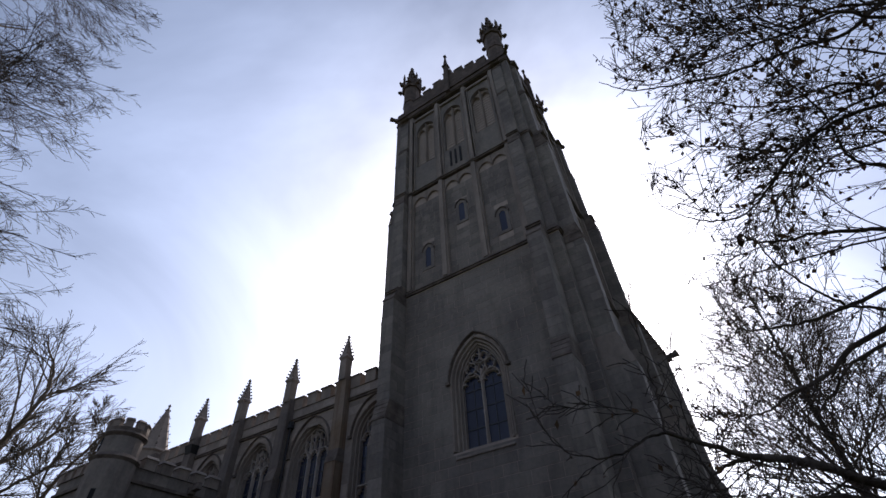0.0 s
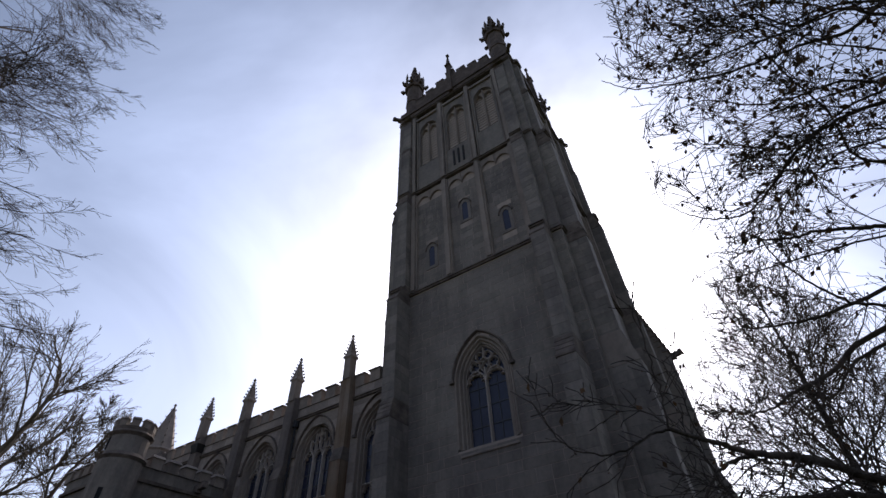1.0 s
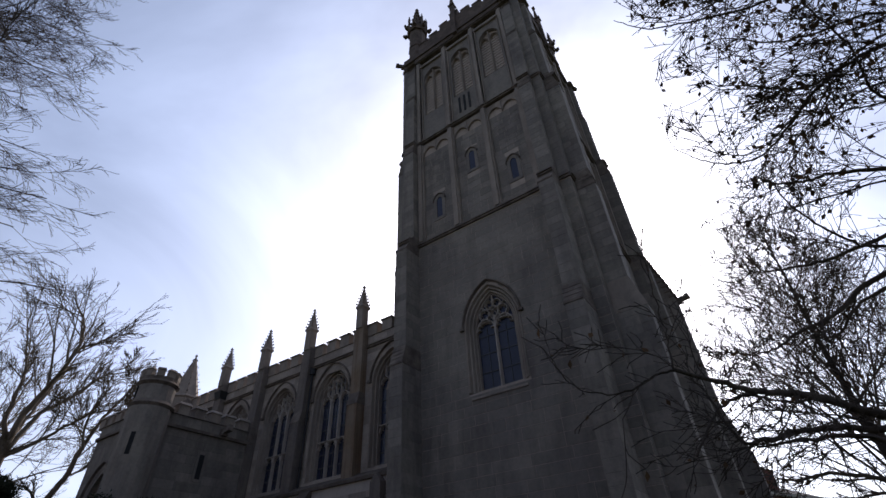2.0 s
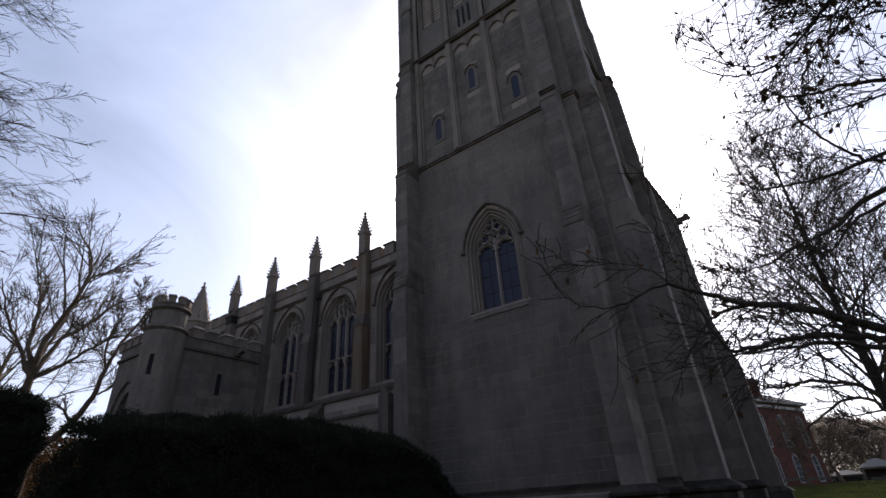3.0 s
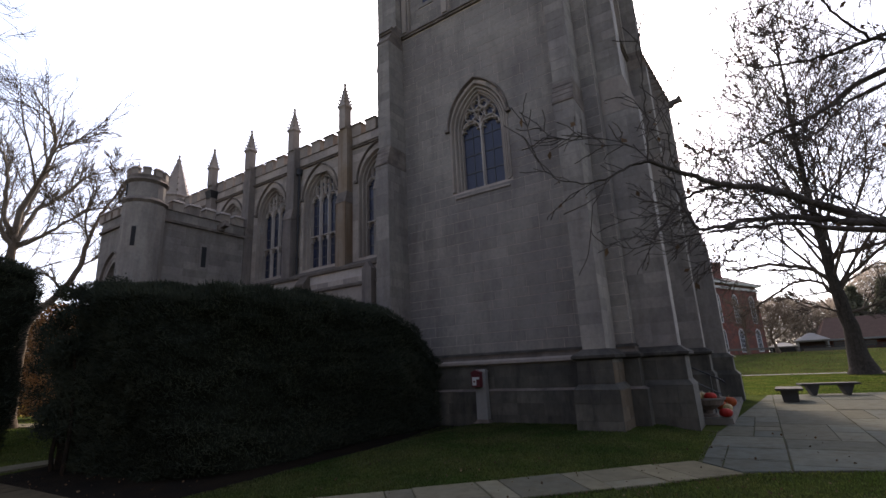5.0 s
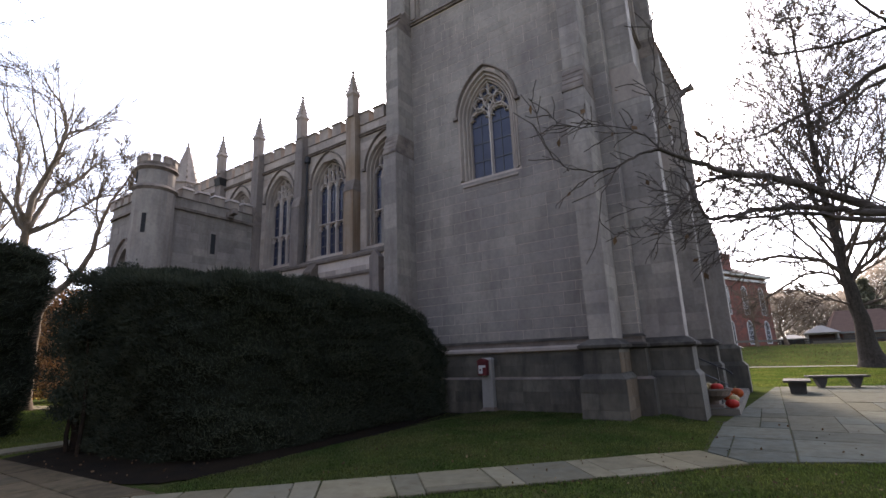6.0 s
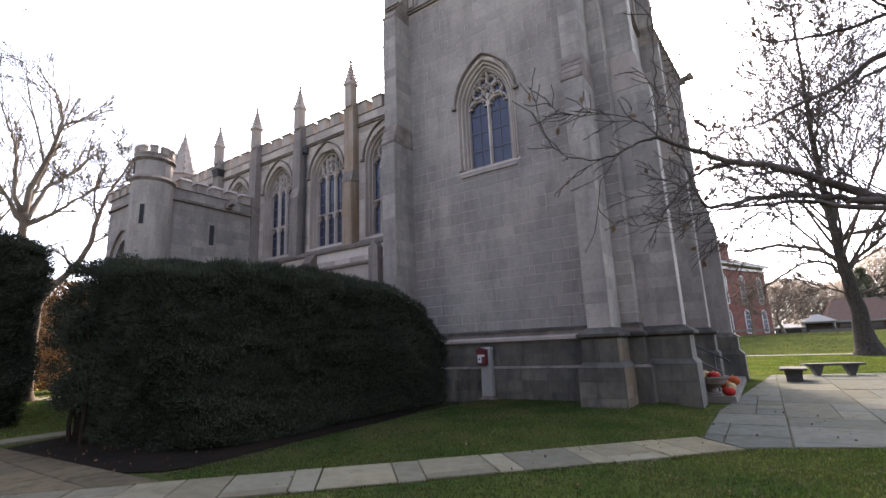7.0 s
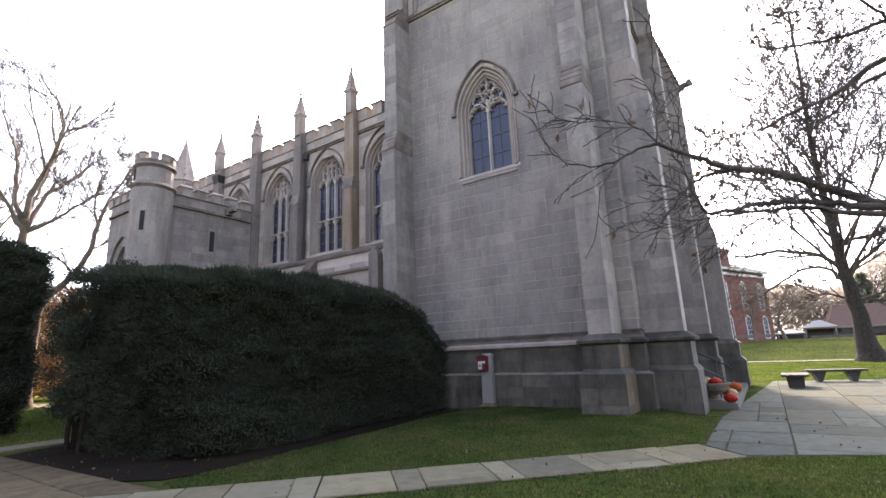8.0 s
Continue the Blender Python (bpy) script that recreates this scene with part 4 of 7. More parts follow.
def nave_base():
    """The thicker wall below the windows: a weathered sloping ledge under the sills, a pale band and a second moulding."""
    bm = bmesh.new()
    box(bm, -18.0, -9.72, NY - 0.55, NY + 0.1, 4.64, 5.14, NM)
    part("base_band", bm, TRACERY, nave, "pale dressed band below the windows")
    bm = bmesh.new()
    box(bm, -18.0, -9.72, NY - 0.57, NY + 0.1, 0, 4.5, NM)
    part("base_wall", bm, TRIM, nave)
    bm = bmesh.new()
    box(bm, -18.0, -9.72, NY - 0.63, NY + 0.1, 5.14, 5.24, NM)
    frustum(bm, (-18.0, -9.72, NY - 0.63, NY + 0.1), (-18.0, -9.72, NY - 0.10, NY + 0.1), 5.24, 5.50, NM)
    part("sloping_coping", bm, DARK_STONE, nave, "dark weathered ledge below the windows")
    bm = bmesh.new()
    frustum(bm, (-18.0, -9.72, NY - 0.64, NY + 0.1), (-18.0, -9.72, NY - 0.64, NY + 0.1), 4.5, 4.58, NM)
    frustum(bm, (-18.0, -9.72, NY - 0.64, NY + 0.1), (-18.0, -9.72, NY - 0.55, NY + 0.1), 4.58, 4.64, NM)
    part("sill_moulding", bm, DARK_STONE, nave)
    # low weathered pier under the rain pipe
    bm = bmesh.new()
    box(bm, -14.02, -13.52, NY - 0.86, NY, 0, 4.86, NM)
    frustum(bm, (-14.02, -13.52, NY - 0.86, NY), (-14.02, -13.52, NY - 0.64, NY), 4.86, 5.16, NM)
    part("pier", bm, DARK_STONE, nave, "dark weathered pier under the rain pipe")


nave_base()
# gabled foot beside the tower and the rain pipe
bm = bmesh.new()
prism_xz(bm, [(-10.66, 0), (-10.25, 0), (-10.25, 4.96), (-10.455, 5.2), (-10.66, 4.96)], NY - 0.82, NY + 0.05, NM)
part("gabled_buttress", bm, STAINED, nave)
bm = bmesh.new()
for z0, z1, r in ((1.0, 9.75, 0.045), (9.75, 10.0, 0.12), (7.9, 7.98, 0.07), (6.1, 6.18, 0.07)):
    ring_prism(bm, 8, r, z0, r, z1, PX0 - BAY + 0.36, NY - 0.12, m=NM)
part("rain_pipe", bm, IRON, nave, "dark iron rain pipe with a hopper head")

bm = bmesh.new()
frustum(bm, (-21.45, -21.05, NY - 0.34, NY - 0.02), (-21.5, -21.0, NY - 0.42, NY - 0.02), 10.25, 10.62, NM)
ring_prism(bm, 8, 0.06, 8.2, 0.06, 10.3, -21.25, NY - 0.16, m=NM)
part("rain_hopper", bm, IRON, nave, "dark lead rain hopper on a downpipe")

# ---------------------------------------------------------------- transept
transept = thing("transept", "low battlemented limestone transept with a round corner turret", "church wing", -19.8, 10.0)
TM = pose(19.8, -10.0, 0)
TX, TY, TL, TSTR = -18.09, 7.75, -21.7, 7.65
bm = bmesh.new()
box(bm, TX - 0.6, TX, TY + 0.1, NY + 0.02, 0, 8.05, TM)
part("wall_west", bm, STONE, transept)
bm = bmesh.new()
arch_wall(bm, -20.2, TL, TX - 0.02, 0, 8.05, TY, TY + 0.6, 0.62, 3.2, 5.2, 1.0, TM)
part("wall_north", bm, STONE, transept)
bm = bmesh.new()
box(bm, TL, TL + 0.6, TY + 0.6, NY, 0, 8.05, TM)
part("wall_east", bm, STONE, transept)
bm = bmesh.new()
box(bm, TL + 0.3, TX - 0.3, TY + 0.3, NY, 7.6, 7.75, TM)
part("roof", bm, LEAD, transept)
church_window(transept, -20.2, TY, 0.55, 3.3, 5.2, 0.9, 2, m=TM)
bm = bmesh.new()
box(bm, TX - 0.2, TX + 0.10, TY, NY, TSTR - 0.1, TSTR, TM)
box(bm, TL, TX + 0.10, TY - 0.10, TY + 0.2, TSTR - 0.1, TSTR, TM)
part("string_course", bm, WEATHER, transept)
for i in range(6):
    y = TY + 0.95 + i * 0.66
    bm = bmesh.new()
    box(bm, TX - 0.32, TX + 0.02, y, y + 0.42, 8.05, 8.42, TM)
    frustum(bm, (TX - 0.38, TX + 0.08, y - 0.05, y + 0.47), (TX - 0.28, TX - 0.02, y, y + 0.42), 8.42, 8.54, TM)
    part("merlon", bm, TRIM, transept)
for i in range(5):
    x = TX - 1.05 - i * 0.62
    bm = bmesh.new()
    box(bm, x - 0.40, x, TY - 0.02, TY + 0.32, 8.05, 8.42, TM)
    frustum(bm, (x - 0.45, x + 0.05, TY - 0.08, TY + 0.38), (x - 0.40, x, TY, TY + 0.3), 8.42, 8.54, TM)
    part("merlon", bm, TRIM, transept)
bm = bmesh.new()
frustum(bm, (TX - 0.36, TX + 0.06, TY, NY), (TX - 0.26, TX - 0.06, TY, NY), 8.05, 8.12, TM)
frustum(bm, (TL, TX, TY - 0.06, TY + 0.36), (TL, TX, TY + 0.06, TY + 0.26), 8.05, 8.12, TM)
part("parapet_coping", bm, WEATHER, transept)
for y, z in ((10.08, 6.42),):
    bm = bmesh.new()
    box(bm, TX - 0.05, TX + 0.012, y - 0.10, y + 0.10, z - 0.42, z + 0.42, TM)
    sl = part("slit_window", bm, DARK, transept, "narrow dark slit")
    bm = bmesh.new()
    for a, b, c, d in ((-0.2, -0.1, -0.5, 0.5), (0.1, 0.2, -0.5, 0.5), (-0.1, 0.1, 0.42, 0.52), (-0.1, 0.1, -0.52, -0.42)):
        box(bm, TX - 0.05, TX + 0.016, y + a, y + b, z + c, z + d, TM)
    part("surround", bm, STONE, sl)
gargoyle(transept, TM @ pose(TX, 10.66, 7.75, 0, 0, 90))


def corner_turret():
    m = TM @ pose(-18.34, 7.82, 0)
    n, h = 16, math.pi / 16
    bm = bmesh.new()
    ring_prism(bm, n, 0.70, 0, 0.70, 8.12, turn=h, m=m)
    ring_prism(bm, n, 0.64, 8.12, 0.64, 8.95, turn=h, m=m)
    ob = part("corner_turret", bm, STONE, transept, "round battlemented stair turret")
    bm = bmesh.new()
    ring_prism(bm, n, 0.70, 8.0, 0.78, 8.10, turn=h, m=m)
    ring_prism(bm, n, 0.78, 8.10, 0.65, 8.24, turn=h, m=m)
    part("lower_cornice", bm, WEATHER, ob)
    bm = bmesh.new()
    ring_prism(bm, n, 0.64, 8.80, 0.74, 8.90, turn=h, m=m)
    ring_prism(bm, n, 0.74, 8.90, 0.69, 8.98, turn=h, m=m)
    ring_prism(bm, n, 0.68, 8.98, 0.68, 9.10, turn=h, m=m)
    part("upper_cornice", bm, WEATHER, ob)
    for j in range(10):
        mm = m @ pose(0, 0, 0, 0, 0, j * 36 + 8)
        bm = bmesh.new()
        box(bm, 0.50, 0.67, -0.13, 0.13, 9.10, 9.33, mm)
        frustum(bm, (0.47, 0.71, -0.155, 0.155), (0.52, 0.66, -0.12, 0.12), 9.33, 9.41, mm)
        part("merlon", bm, TRIM, ob)
    for ang, z, hh in ((-45, 6.7, 0.36), (-100, 8.55, 0.22)):
        mm = m @ pose(0, 0, 0, 0, 0, ang)
        bm = bmesh.new()
        r = 0.70 if z < 8 else 0.64
        box(bm, r - 0.06, r + 0.010, -0.07, 0.07, z - hh, z + hh, mm)
        part("slit", bm, DARK, ob, "narrow dark slit")


corner_turret()
# low roof seen past the transept
bm = bmesh.new()
prism_xz(bm, [(-27.0, 0), (-22.6, 0), (-22.6, 4.2), (-24.8, 6.4), (-27.0, 4.2)], 9.6, 13.0)
tagged(part("chancel_aisle", bm, ROOF), "low slate-roofed wing behind the transept", "church wing")

# ---------------------------------------------------------------- west side: low porch wall, steps and rails
def porch():
    ob = thing("porch_wall", "tall stepped stone porch buttress with a crocketed sloping top", "porch", -1.8, 20.4)
    m = pose(1.8, -20.4, 0)
    bm = bmesh.new()
    box(bm, -2.6, -1.0, 20.1, 20.8, 1.65, 5.6, m)
    frustum(bm, (-2.6, -1.0, 20.1, 20.8), (-2.6, -1.42, 20.1, 20.8), 5.6, 7.5, m)
    box(bm, -2.6, -1.42, 20.1, 20.8, 7.5, 12.0, m)
    frustum(bm, (-2.6, -1.42, 20.1, 20.8), (-2.6, -2.1, 20.1, 20.8), 12.0, 14.6, m)
    part("wall", bm, STONE, ob)
    bm = bmesh.new()
    box(bm, -2.6, -0.72, 19.95, 20.95, 0, 0.9, m)
    frustum(bm, (-2.6, -0.72, 19.95, 20.95), (-2.6, -0.86, 20.0, 20.9), 0.9, 1.05, m)
    box(bm, -2.6, -0.86, 20.0, 20.9, 1.05, 1.5, m)
    frustum(bm, (-2.6, -0.78, 19.98, 20.92), (-2.6, -1.0, 20.1, 20.8), 1.5, 1.66, m)
    part("plinth", bm, PLINTH, ob)
    cr = bmesh.new()
    for i in range(9):
        f = (i + 0.5) / 9
        x = -1.40 - 0.68 * f
        box(cr, x - 0.22, x + 0.08, 20.05, 20.5, 12.0 + 2.6 * f, 12.12 + 2.6 * f, m)
    part("crocketing", cr, WEATHER, ob, "row of small crockets along the slope")
    gargoyle(ob, m @ pose(-1.45, 20.4, 12.0, 0, 0, 90))
    st = thing("west_steps", "worn stone entrance steps between the buttresses", "steps", -1.5, 16.0)
    ms = pose(1.5, -16.0, 0)
    for i in range(4):
        bm = bmesh.new()
        box(bm, -2.45, -1.15 - 0.32 * i, 13.75, 18.1, 0.16 * i, 0.16 * (i + 1), ms)
        part("step", bm, CONCRETE, st)
    rl = thing("handrail", "dark iron handrail of the west steps", "handrail", -1.5, 14.4)
    for nm, line in (("post", [((0.30, 0, 0.15), 0.016), ((0.30, 0, 1.10), 0.016)]), ("post", [((-0.12, 0, 0.3), 0.02), ((-0.12, 0, 1.33), 0.02)]),
                     ("rail", [((0.62, 0, 0.90), 0.022), ((0.55, 0, 0.97), 0.022), ((-0.15, 0, 1.34), 0.022), ((-0.6, 0, 1.36), 0.022)]), ("rail", [((0.5, 0, 0.62), 0.016), ((-0.15, 0, 0.98), 0.016)])):
        mesh_part(nm, tube_mesh(nm, [line], 6), IRON, rl)


porch()


# ---------------------------------------------------------------- paving
def clip_poly(poly, half_planes):
    """Cuts a convex outline by half planes (a, b, c): a x + b y <= c."""
    for a, b, c in half_planes:
        out = []
        for i in range(len(poly)):
            p, q = poly[i], poly[(i + 1) % len(poly)]
            dp, dq = a * p[0] + b * p[1] - c, a * q[0] + b * q[1] - c
            if dp <= 0:
                out.append(p)
            if dp * dq < 0:
                t = dp / (dp - dq)
                out.append((p[0] + t * (q[0] - p[0]), p[1] + t * (q[1] - p[1])))
        poly = out
        if len(poly) < 3:
            return []
    return poly


def flagstone(parent, poly, z0=-0.03, z1=0.02, mat=None):
    """One flag: its outline shrunk for the joint, with a worn, rounded arris."""
    if len(poly) < 3:
        return
    cx = sum(p[0] for p in poly) / len(poly)
    cy = sum(p[1] for p in poly) / len(poly)
    size = max(max(abs(p[0] - cx), abs(p[1] - cy)) for p in poly)
    if size < 0.12:
        return
    tilt = (rnd.uniform(-0.004, 0.004), rnd.uniform(-0.004, 0.004))
    bm = bmesh.new()
    rings = []
    for inset, z in ((0.011, z0), (0.011, z1 - 0.012), (0.022, z1)):
        ring = []
        for x, y in poly:
            d = Vector((cx - x, cy - y))
            k = min(inset * 1.4 / max(d.length, 0.01), 0.5)
            jitter = rnd.uniform(-0.004, 0.004)
            X, Y = x + d.x * k + jitter, y + d.y * k + jitter
            ring.append(bm.verts.new((X, Y, z + tilt[0] * (X - cx) + tilt[1] * (Y - cy))))
        rings.append(ring)
    n = len(poly)
    for a, b in zip(rings, rings[1:]):
        for i in range(n):
            bm.faces.new([a[i], a[(i + 1) % n], b[(i + 1) % n], b[i]])
    bm.faces.new(rings[-1])
    part("flagstone", bm, mat or FLAG, parent)


terrace = thing("pavement", "grey-blue and tan flagstone terrace with open joints", "pavement", kind="structure")
bm = bmesh.new()
vs = [bm.verts.new(p) for p in ((-1.12, 8.85, 0.002), (-0.56, 8.05, 0.002), (0.08, 8.38, 0.002), (9.5, 12.38, 0.002), (9.5, 25.0, 0.002), (0.7, 22.6, 0.002), (-0.1, 21.75, 0.002), (-0.72, 15.2, 0.002), (-0.72, 12.4, 0.002), (-1.2, 12.3, 0.002))]
bm.faces.new(vs)
part("joint_bed", bm, JOINT_DIRT, terrace)
edges = [(0.39, -0.92, 0.39 * 0.08 - 0.92 * 8.40), (-0.26, 0.966, -0.26 * 0.7 + 0.966 * 22.55), (-1.0, 0.0, 1.06), (-0.714, -0.70, -5.34), (-0.995, 0.094, 2.15)]
rows = {0: [7.6, 9.05, 9.13, 10.19, 11.52, 13.07, 14.96, 17.14], 1: [7.6, 8.85, 10.29, 11.28, 13.65, 16.50, 18.63], 2: [7.6, 9.01, 10.30, 12.78, 14.83, 16.87, 20.22]}
x = -1.2
for c, w in enumerate((1.29, 1.36, 1.5, 1.3, 1.6, 1.4, 1.5)):
    ys = rows.get(c, [7.6 + rnd.uniform(0, 0.5)])
    while ys[-1] < 25.0:
        ys.append(ys[-1] + rnd.choice((0.55, 0.8, 1.1, 1.5)))
    for y, top in zip(ys, ys[1:]):
        h = top - y
        cuts = [(x, y, x + w, y + h)]
        k = rnd.random()
        if h > 0.7 and k < 0.4:
            q = rnd.uniform(0.3, 0.7)
            cuts = [(x, y, x + w * q, y + h), (x + w * q, y, x + w, y + h)]
        elif h > 1.0 and k < 0.6:
            q = rnd.uniform(0.4, 0.6)
            cuts = [(x, y, x + w * 0.62, y + h), (x + w * 0.62, y, x + w, y + h * q), (x + w * 0.62, y + h * q, x + w, y + h)]
        for a, b, c_, d in cuts:
            flagstone(terrace, clip_poly([(a, b), (c_, b), (c_, d), (a, d)], edges), mat=TERRACE_FLAG)
    x += w

path = thing("garden_path", "narrow winding path of grey and tan flagstones", "path", kind="structure")
d = Vector((0.714, 0.70))
nrm = Vector((-d.y, d.x))
o = Vector((-7.074, 1.564))
bm = bmesh.new()
vs = [bm.verts.new((*(o + d * a + nrm * b), 0.003)) for a, b in ((-1.0, 0.0), (9.3, 0.0), (9.3, 1.04), (-1.0, 1.04))]
bm.faces.new(vs)
part("joint_bed", bm, JOINT_DIRT, path)
# joints across the path, by distance along it, and where a flag is split lengthwise
joints = [-0.8, -0.2, 0.45, 1.1, 1.75, 2.35, 3.13, 3.44, 4.42, 4.76, 5.71, 6.03, 6.97, 7.28, 8.1, 8.55, 9.26]
split_at = {5: 0.2, 9: 0.22, 13: 0.3, 2: 0.55}
skew = 0.0
for i, (s, e) in enumerate(zip(joints, joints[1:])):
    w = e - s
    sk = rnd.uniform(-0.03, 0.03) if i < len(joints) - 2 else 0.0
    lo, hi = rnd.uniform(-0.03, 0.02), 1.03 + rnd.uniform(-0.03, 0.02)
    q = split_at.get(i, 0.0)
    for b0, b1 in (((lo, q), (q, hi)) if q else ((lo, hi),)):
        flagstone(path, [tuple(o + d * (s + a) + nrm * b) for a, b in ((skew * b0, b0), (w + sk * b0, b0), (w + sk * b1, b1), (skew * b1, b1))], z1=0.022)
    skew = sk

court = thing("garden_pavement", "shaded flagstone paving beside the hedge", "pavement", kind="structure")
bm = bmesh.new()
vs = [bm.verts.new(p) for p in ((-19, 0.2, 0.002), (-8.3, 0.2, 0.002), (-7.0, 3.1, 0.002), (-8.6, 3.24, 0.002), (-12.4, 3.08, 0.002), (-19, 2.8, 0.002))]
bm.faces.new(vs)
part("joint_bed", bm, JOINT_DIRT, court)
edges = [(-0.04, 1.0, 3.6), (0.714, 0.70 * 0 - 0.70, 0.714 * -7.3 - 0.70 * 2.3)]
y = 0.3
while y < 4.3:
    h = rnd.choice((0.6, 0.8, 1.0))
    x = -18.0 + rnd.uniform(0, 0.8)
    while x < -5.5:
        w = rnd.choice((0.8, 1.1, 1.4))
        flagstone(court, clip_poly([(x, y), (x + w, y), (x + w, y + h), (x, y + h)], [edges[0], (0.70, -0.714, -7.13)]), z1=0.018, mat=BROWN_FLAG)
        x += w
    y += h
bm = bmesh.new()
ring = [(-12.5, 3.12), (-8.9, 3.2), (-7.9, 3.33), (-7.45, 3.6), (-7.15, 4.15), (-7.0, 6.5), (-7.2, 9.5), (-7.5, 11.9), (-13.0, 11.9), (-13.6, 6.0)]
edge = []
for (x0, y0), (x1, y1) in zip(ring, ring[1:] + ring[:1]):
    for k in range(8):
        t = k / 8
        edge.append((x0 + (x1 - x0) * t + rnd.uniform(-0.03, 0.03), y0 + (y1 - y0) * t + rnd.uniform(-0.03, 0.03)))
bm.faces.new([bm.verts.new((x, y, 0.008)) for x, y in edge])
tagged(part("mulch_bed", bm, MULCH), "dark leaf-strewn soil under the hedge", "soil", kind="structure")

# lawn blades in the near lawn
def in_poly(x, y, poly):
    inside = np.zeros(len(x), bool)
    n = len(poly)
    for i in range(n):
        (x0, y0), (x1, y1) = poly[i], poly[(i + 1) % n]
        cond = ((y0 > y) != (y1 > y)) & (x < (x1 - x0) * (y - y0) / (y1 - y0 + 1e-12) + x0)
        inside ^= cond
    return inside


def lawn(name, poly, count, height, seed, label):
    r = np.random.default_rng(seed)
    px, py = np.array([p[0] for p in poly]), np.array([p[1] for p in poly])
    x, y = r.uniform(px.min(), px.max(), count * 3), r.uniform(py.min(), py.max(), count * 3)
    keep = in_poly(x, y, poly)
    x, y = x[keep][:count], y[keep][:count]
    n = len(x)
    z = np.array([ground_z(a, b) for a, b in zip(x, y)]) - 0.012
    up = np.tile([0.0, 0.0, 1.6], (n, 1))
    me = flakes_mesh(name, np.c_[x, y, z], r.uniform(0.5, 1.0, n) * height * 0.45, up, 2.4, seed)
    tagged(mesh_part(name, me, BLADE), label, "grass", kind="stuff")


lawn("lawn_grass", [(-7.2, 3.5), (-6.75, 3.45), (-1.05, 8.94), (-1.02, 9.6), (-1.06, 12.2), (-2.3, 12.2), (-2.6, 11.0), (-3.75, 10.8), (-3.85, 11.85), (-5.0, 11.85), (-8.0, 11.8), (-7.2, 8.0)], 70000, 0.04, 5, "short green shaded lawn beside the tower")
lawn("verge_grass", [(-6.6, 1.95), (-5.05, 3.5), (-0.56, 8.03), (0.08, 8.46), (4.0, 10.13), (4.0, 4.5), (0.0, 1.2), (-5.0, 0.5)], 66000, 0.046, 6, "short green lawn in front of the path")
lawn("far_grass", [(-0.6, 22.4), (9.0, 24.8), (11.0, 36.2), (-2.0, 36.2)], 60000, 0.06, 8, "sunlit lawn beyond the terrace")
lawn("hedge_side_grass", [(-30, 3.0), (-12.7, 3.15), (-13.4, 5.0), (-14.0, 9.0), (-32, 12.0)], 24000, 0.05, 9, "grass between the hedges")

def leaf_litter(name, label, x, y, low, high, mat, seed):
    z = np.array([ground_z(a, b) for a, b in zip(x, y)]) + 0.035
    r = np.random.default_rng(seed)
    me = flakes_mesh(name, np.c_[x, y, z], r.uniform(low, high, len(x)), np.tile([0.0, 0.0, 0.1], (len(x), 1)), 1.3, seed)
    tagged(mesh_part(name, me, mat), label, "leaves", kind="stuff")


r = np.random.default_rng(21)
lx = np.concatenate([r.uniform(-6, 4, 280), r.uniform(-1, 9, 160), r.uniform(-13, -7.5, 60)])
ly = np.concatenate([r.uniform(1.5, 12, 280), r.uniform(23, 37, 160), r.uniform(3.2, 4.6, 60)])
keep = ~((lx < -2.5) & (ly > 10.6) & (lx > -5)) & (ly < 11.6 + (lx > -1) * 40)
leaf_litter("fallen_leaves", "scattered dry brown leaves on the grass", lx[keep], ly[keep], 0.018, 0.042, DEAD_LEAF, 4)
leaf_litter("verge_leaves", "pale dry leaf scraps on the near lawn", np.concatenate([r.normal(0.4, 1.3, 260), r.uniform(-5, 4, 240)]), np.concatenate([r.normal(6.4, 0.8, 260), r.uniform(2, 8, 240)]), 0.012, 0.034, LITTER, 44)
leaf_litter("bank_leaves", "dry leaf litter strewn over the grass bank", r.uniform(-3, 13, 6000), r.uniform(37.5, 55, 6000), 0.03, 0.06, LITTER, 22)


# pale paths past the hedge's end; far yellow leaves with sunlight put into colour
for pts, label in (([(-13.85, 2.9), (-13.1, 2.75), (-13.0, 6.0), (-12.6, 9.5), (-13.4, 9.7), (-13.8, 6.2)], "narrow pale stone path behind the hedge's open end"),
                   ([(-36.0, 5.6), (-26.0, 7.7), (-16.0, 9.4), (-16.0, 10.6), (-26.0, 9.0), (-36.0, 7.0)], "thin grey path across the grass between the hedges")):
    bm = bmesh.new()
    top = [bm.verts.new((x, y, 0.03)) for x, y in pts]
    low = [bm.verts.new((x, y, -0.05)) for x, y in pts]
    bm.faces.new(top)
    for k in range(len(pts)):
        bm.faces.new([low[k], low[(k + 1) % len(pts)], top[(k + 1) % len(pts)], top[k]])
    tagged(part("side_path", bm, FLAG), label, "path", kind="structure")
YELLOW_LEAF = material("sun_bright_yellow_leaf", (0.46, 0.31, 0.045), 0.8, 5.0, 0.3, island=0.4, bump=0, second=(0.36, 0.22, 0.04), spec=0.1)
leaf_litter("yellow_leaves", "yellow fallen leaves on the grass far behind the hedges, sunlight painted in", r.uniform(-60, -36, 9000), r.uniform(9.5, 17, 9000), 0.06, 0.14, YELLOW_LEAF, 33)


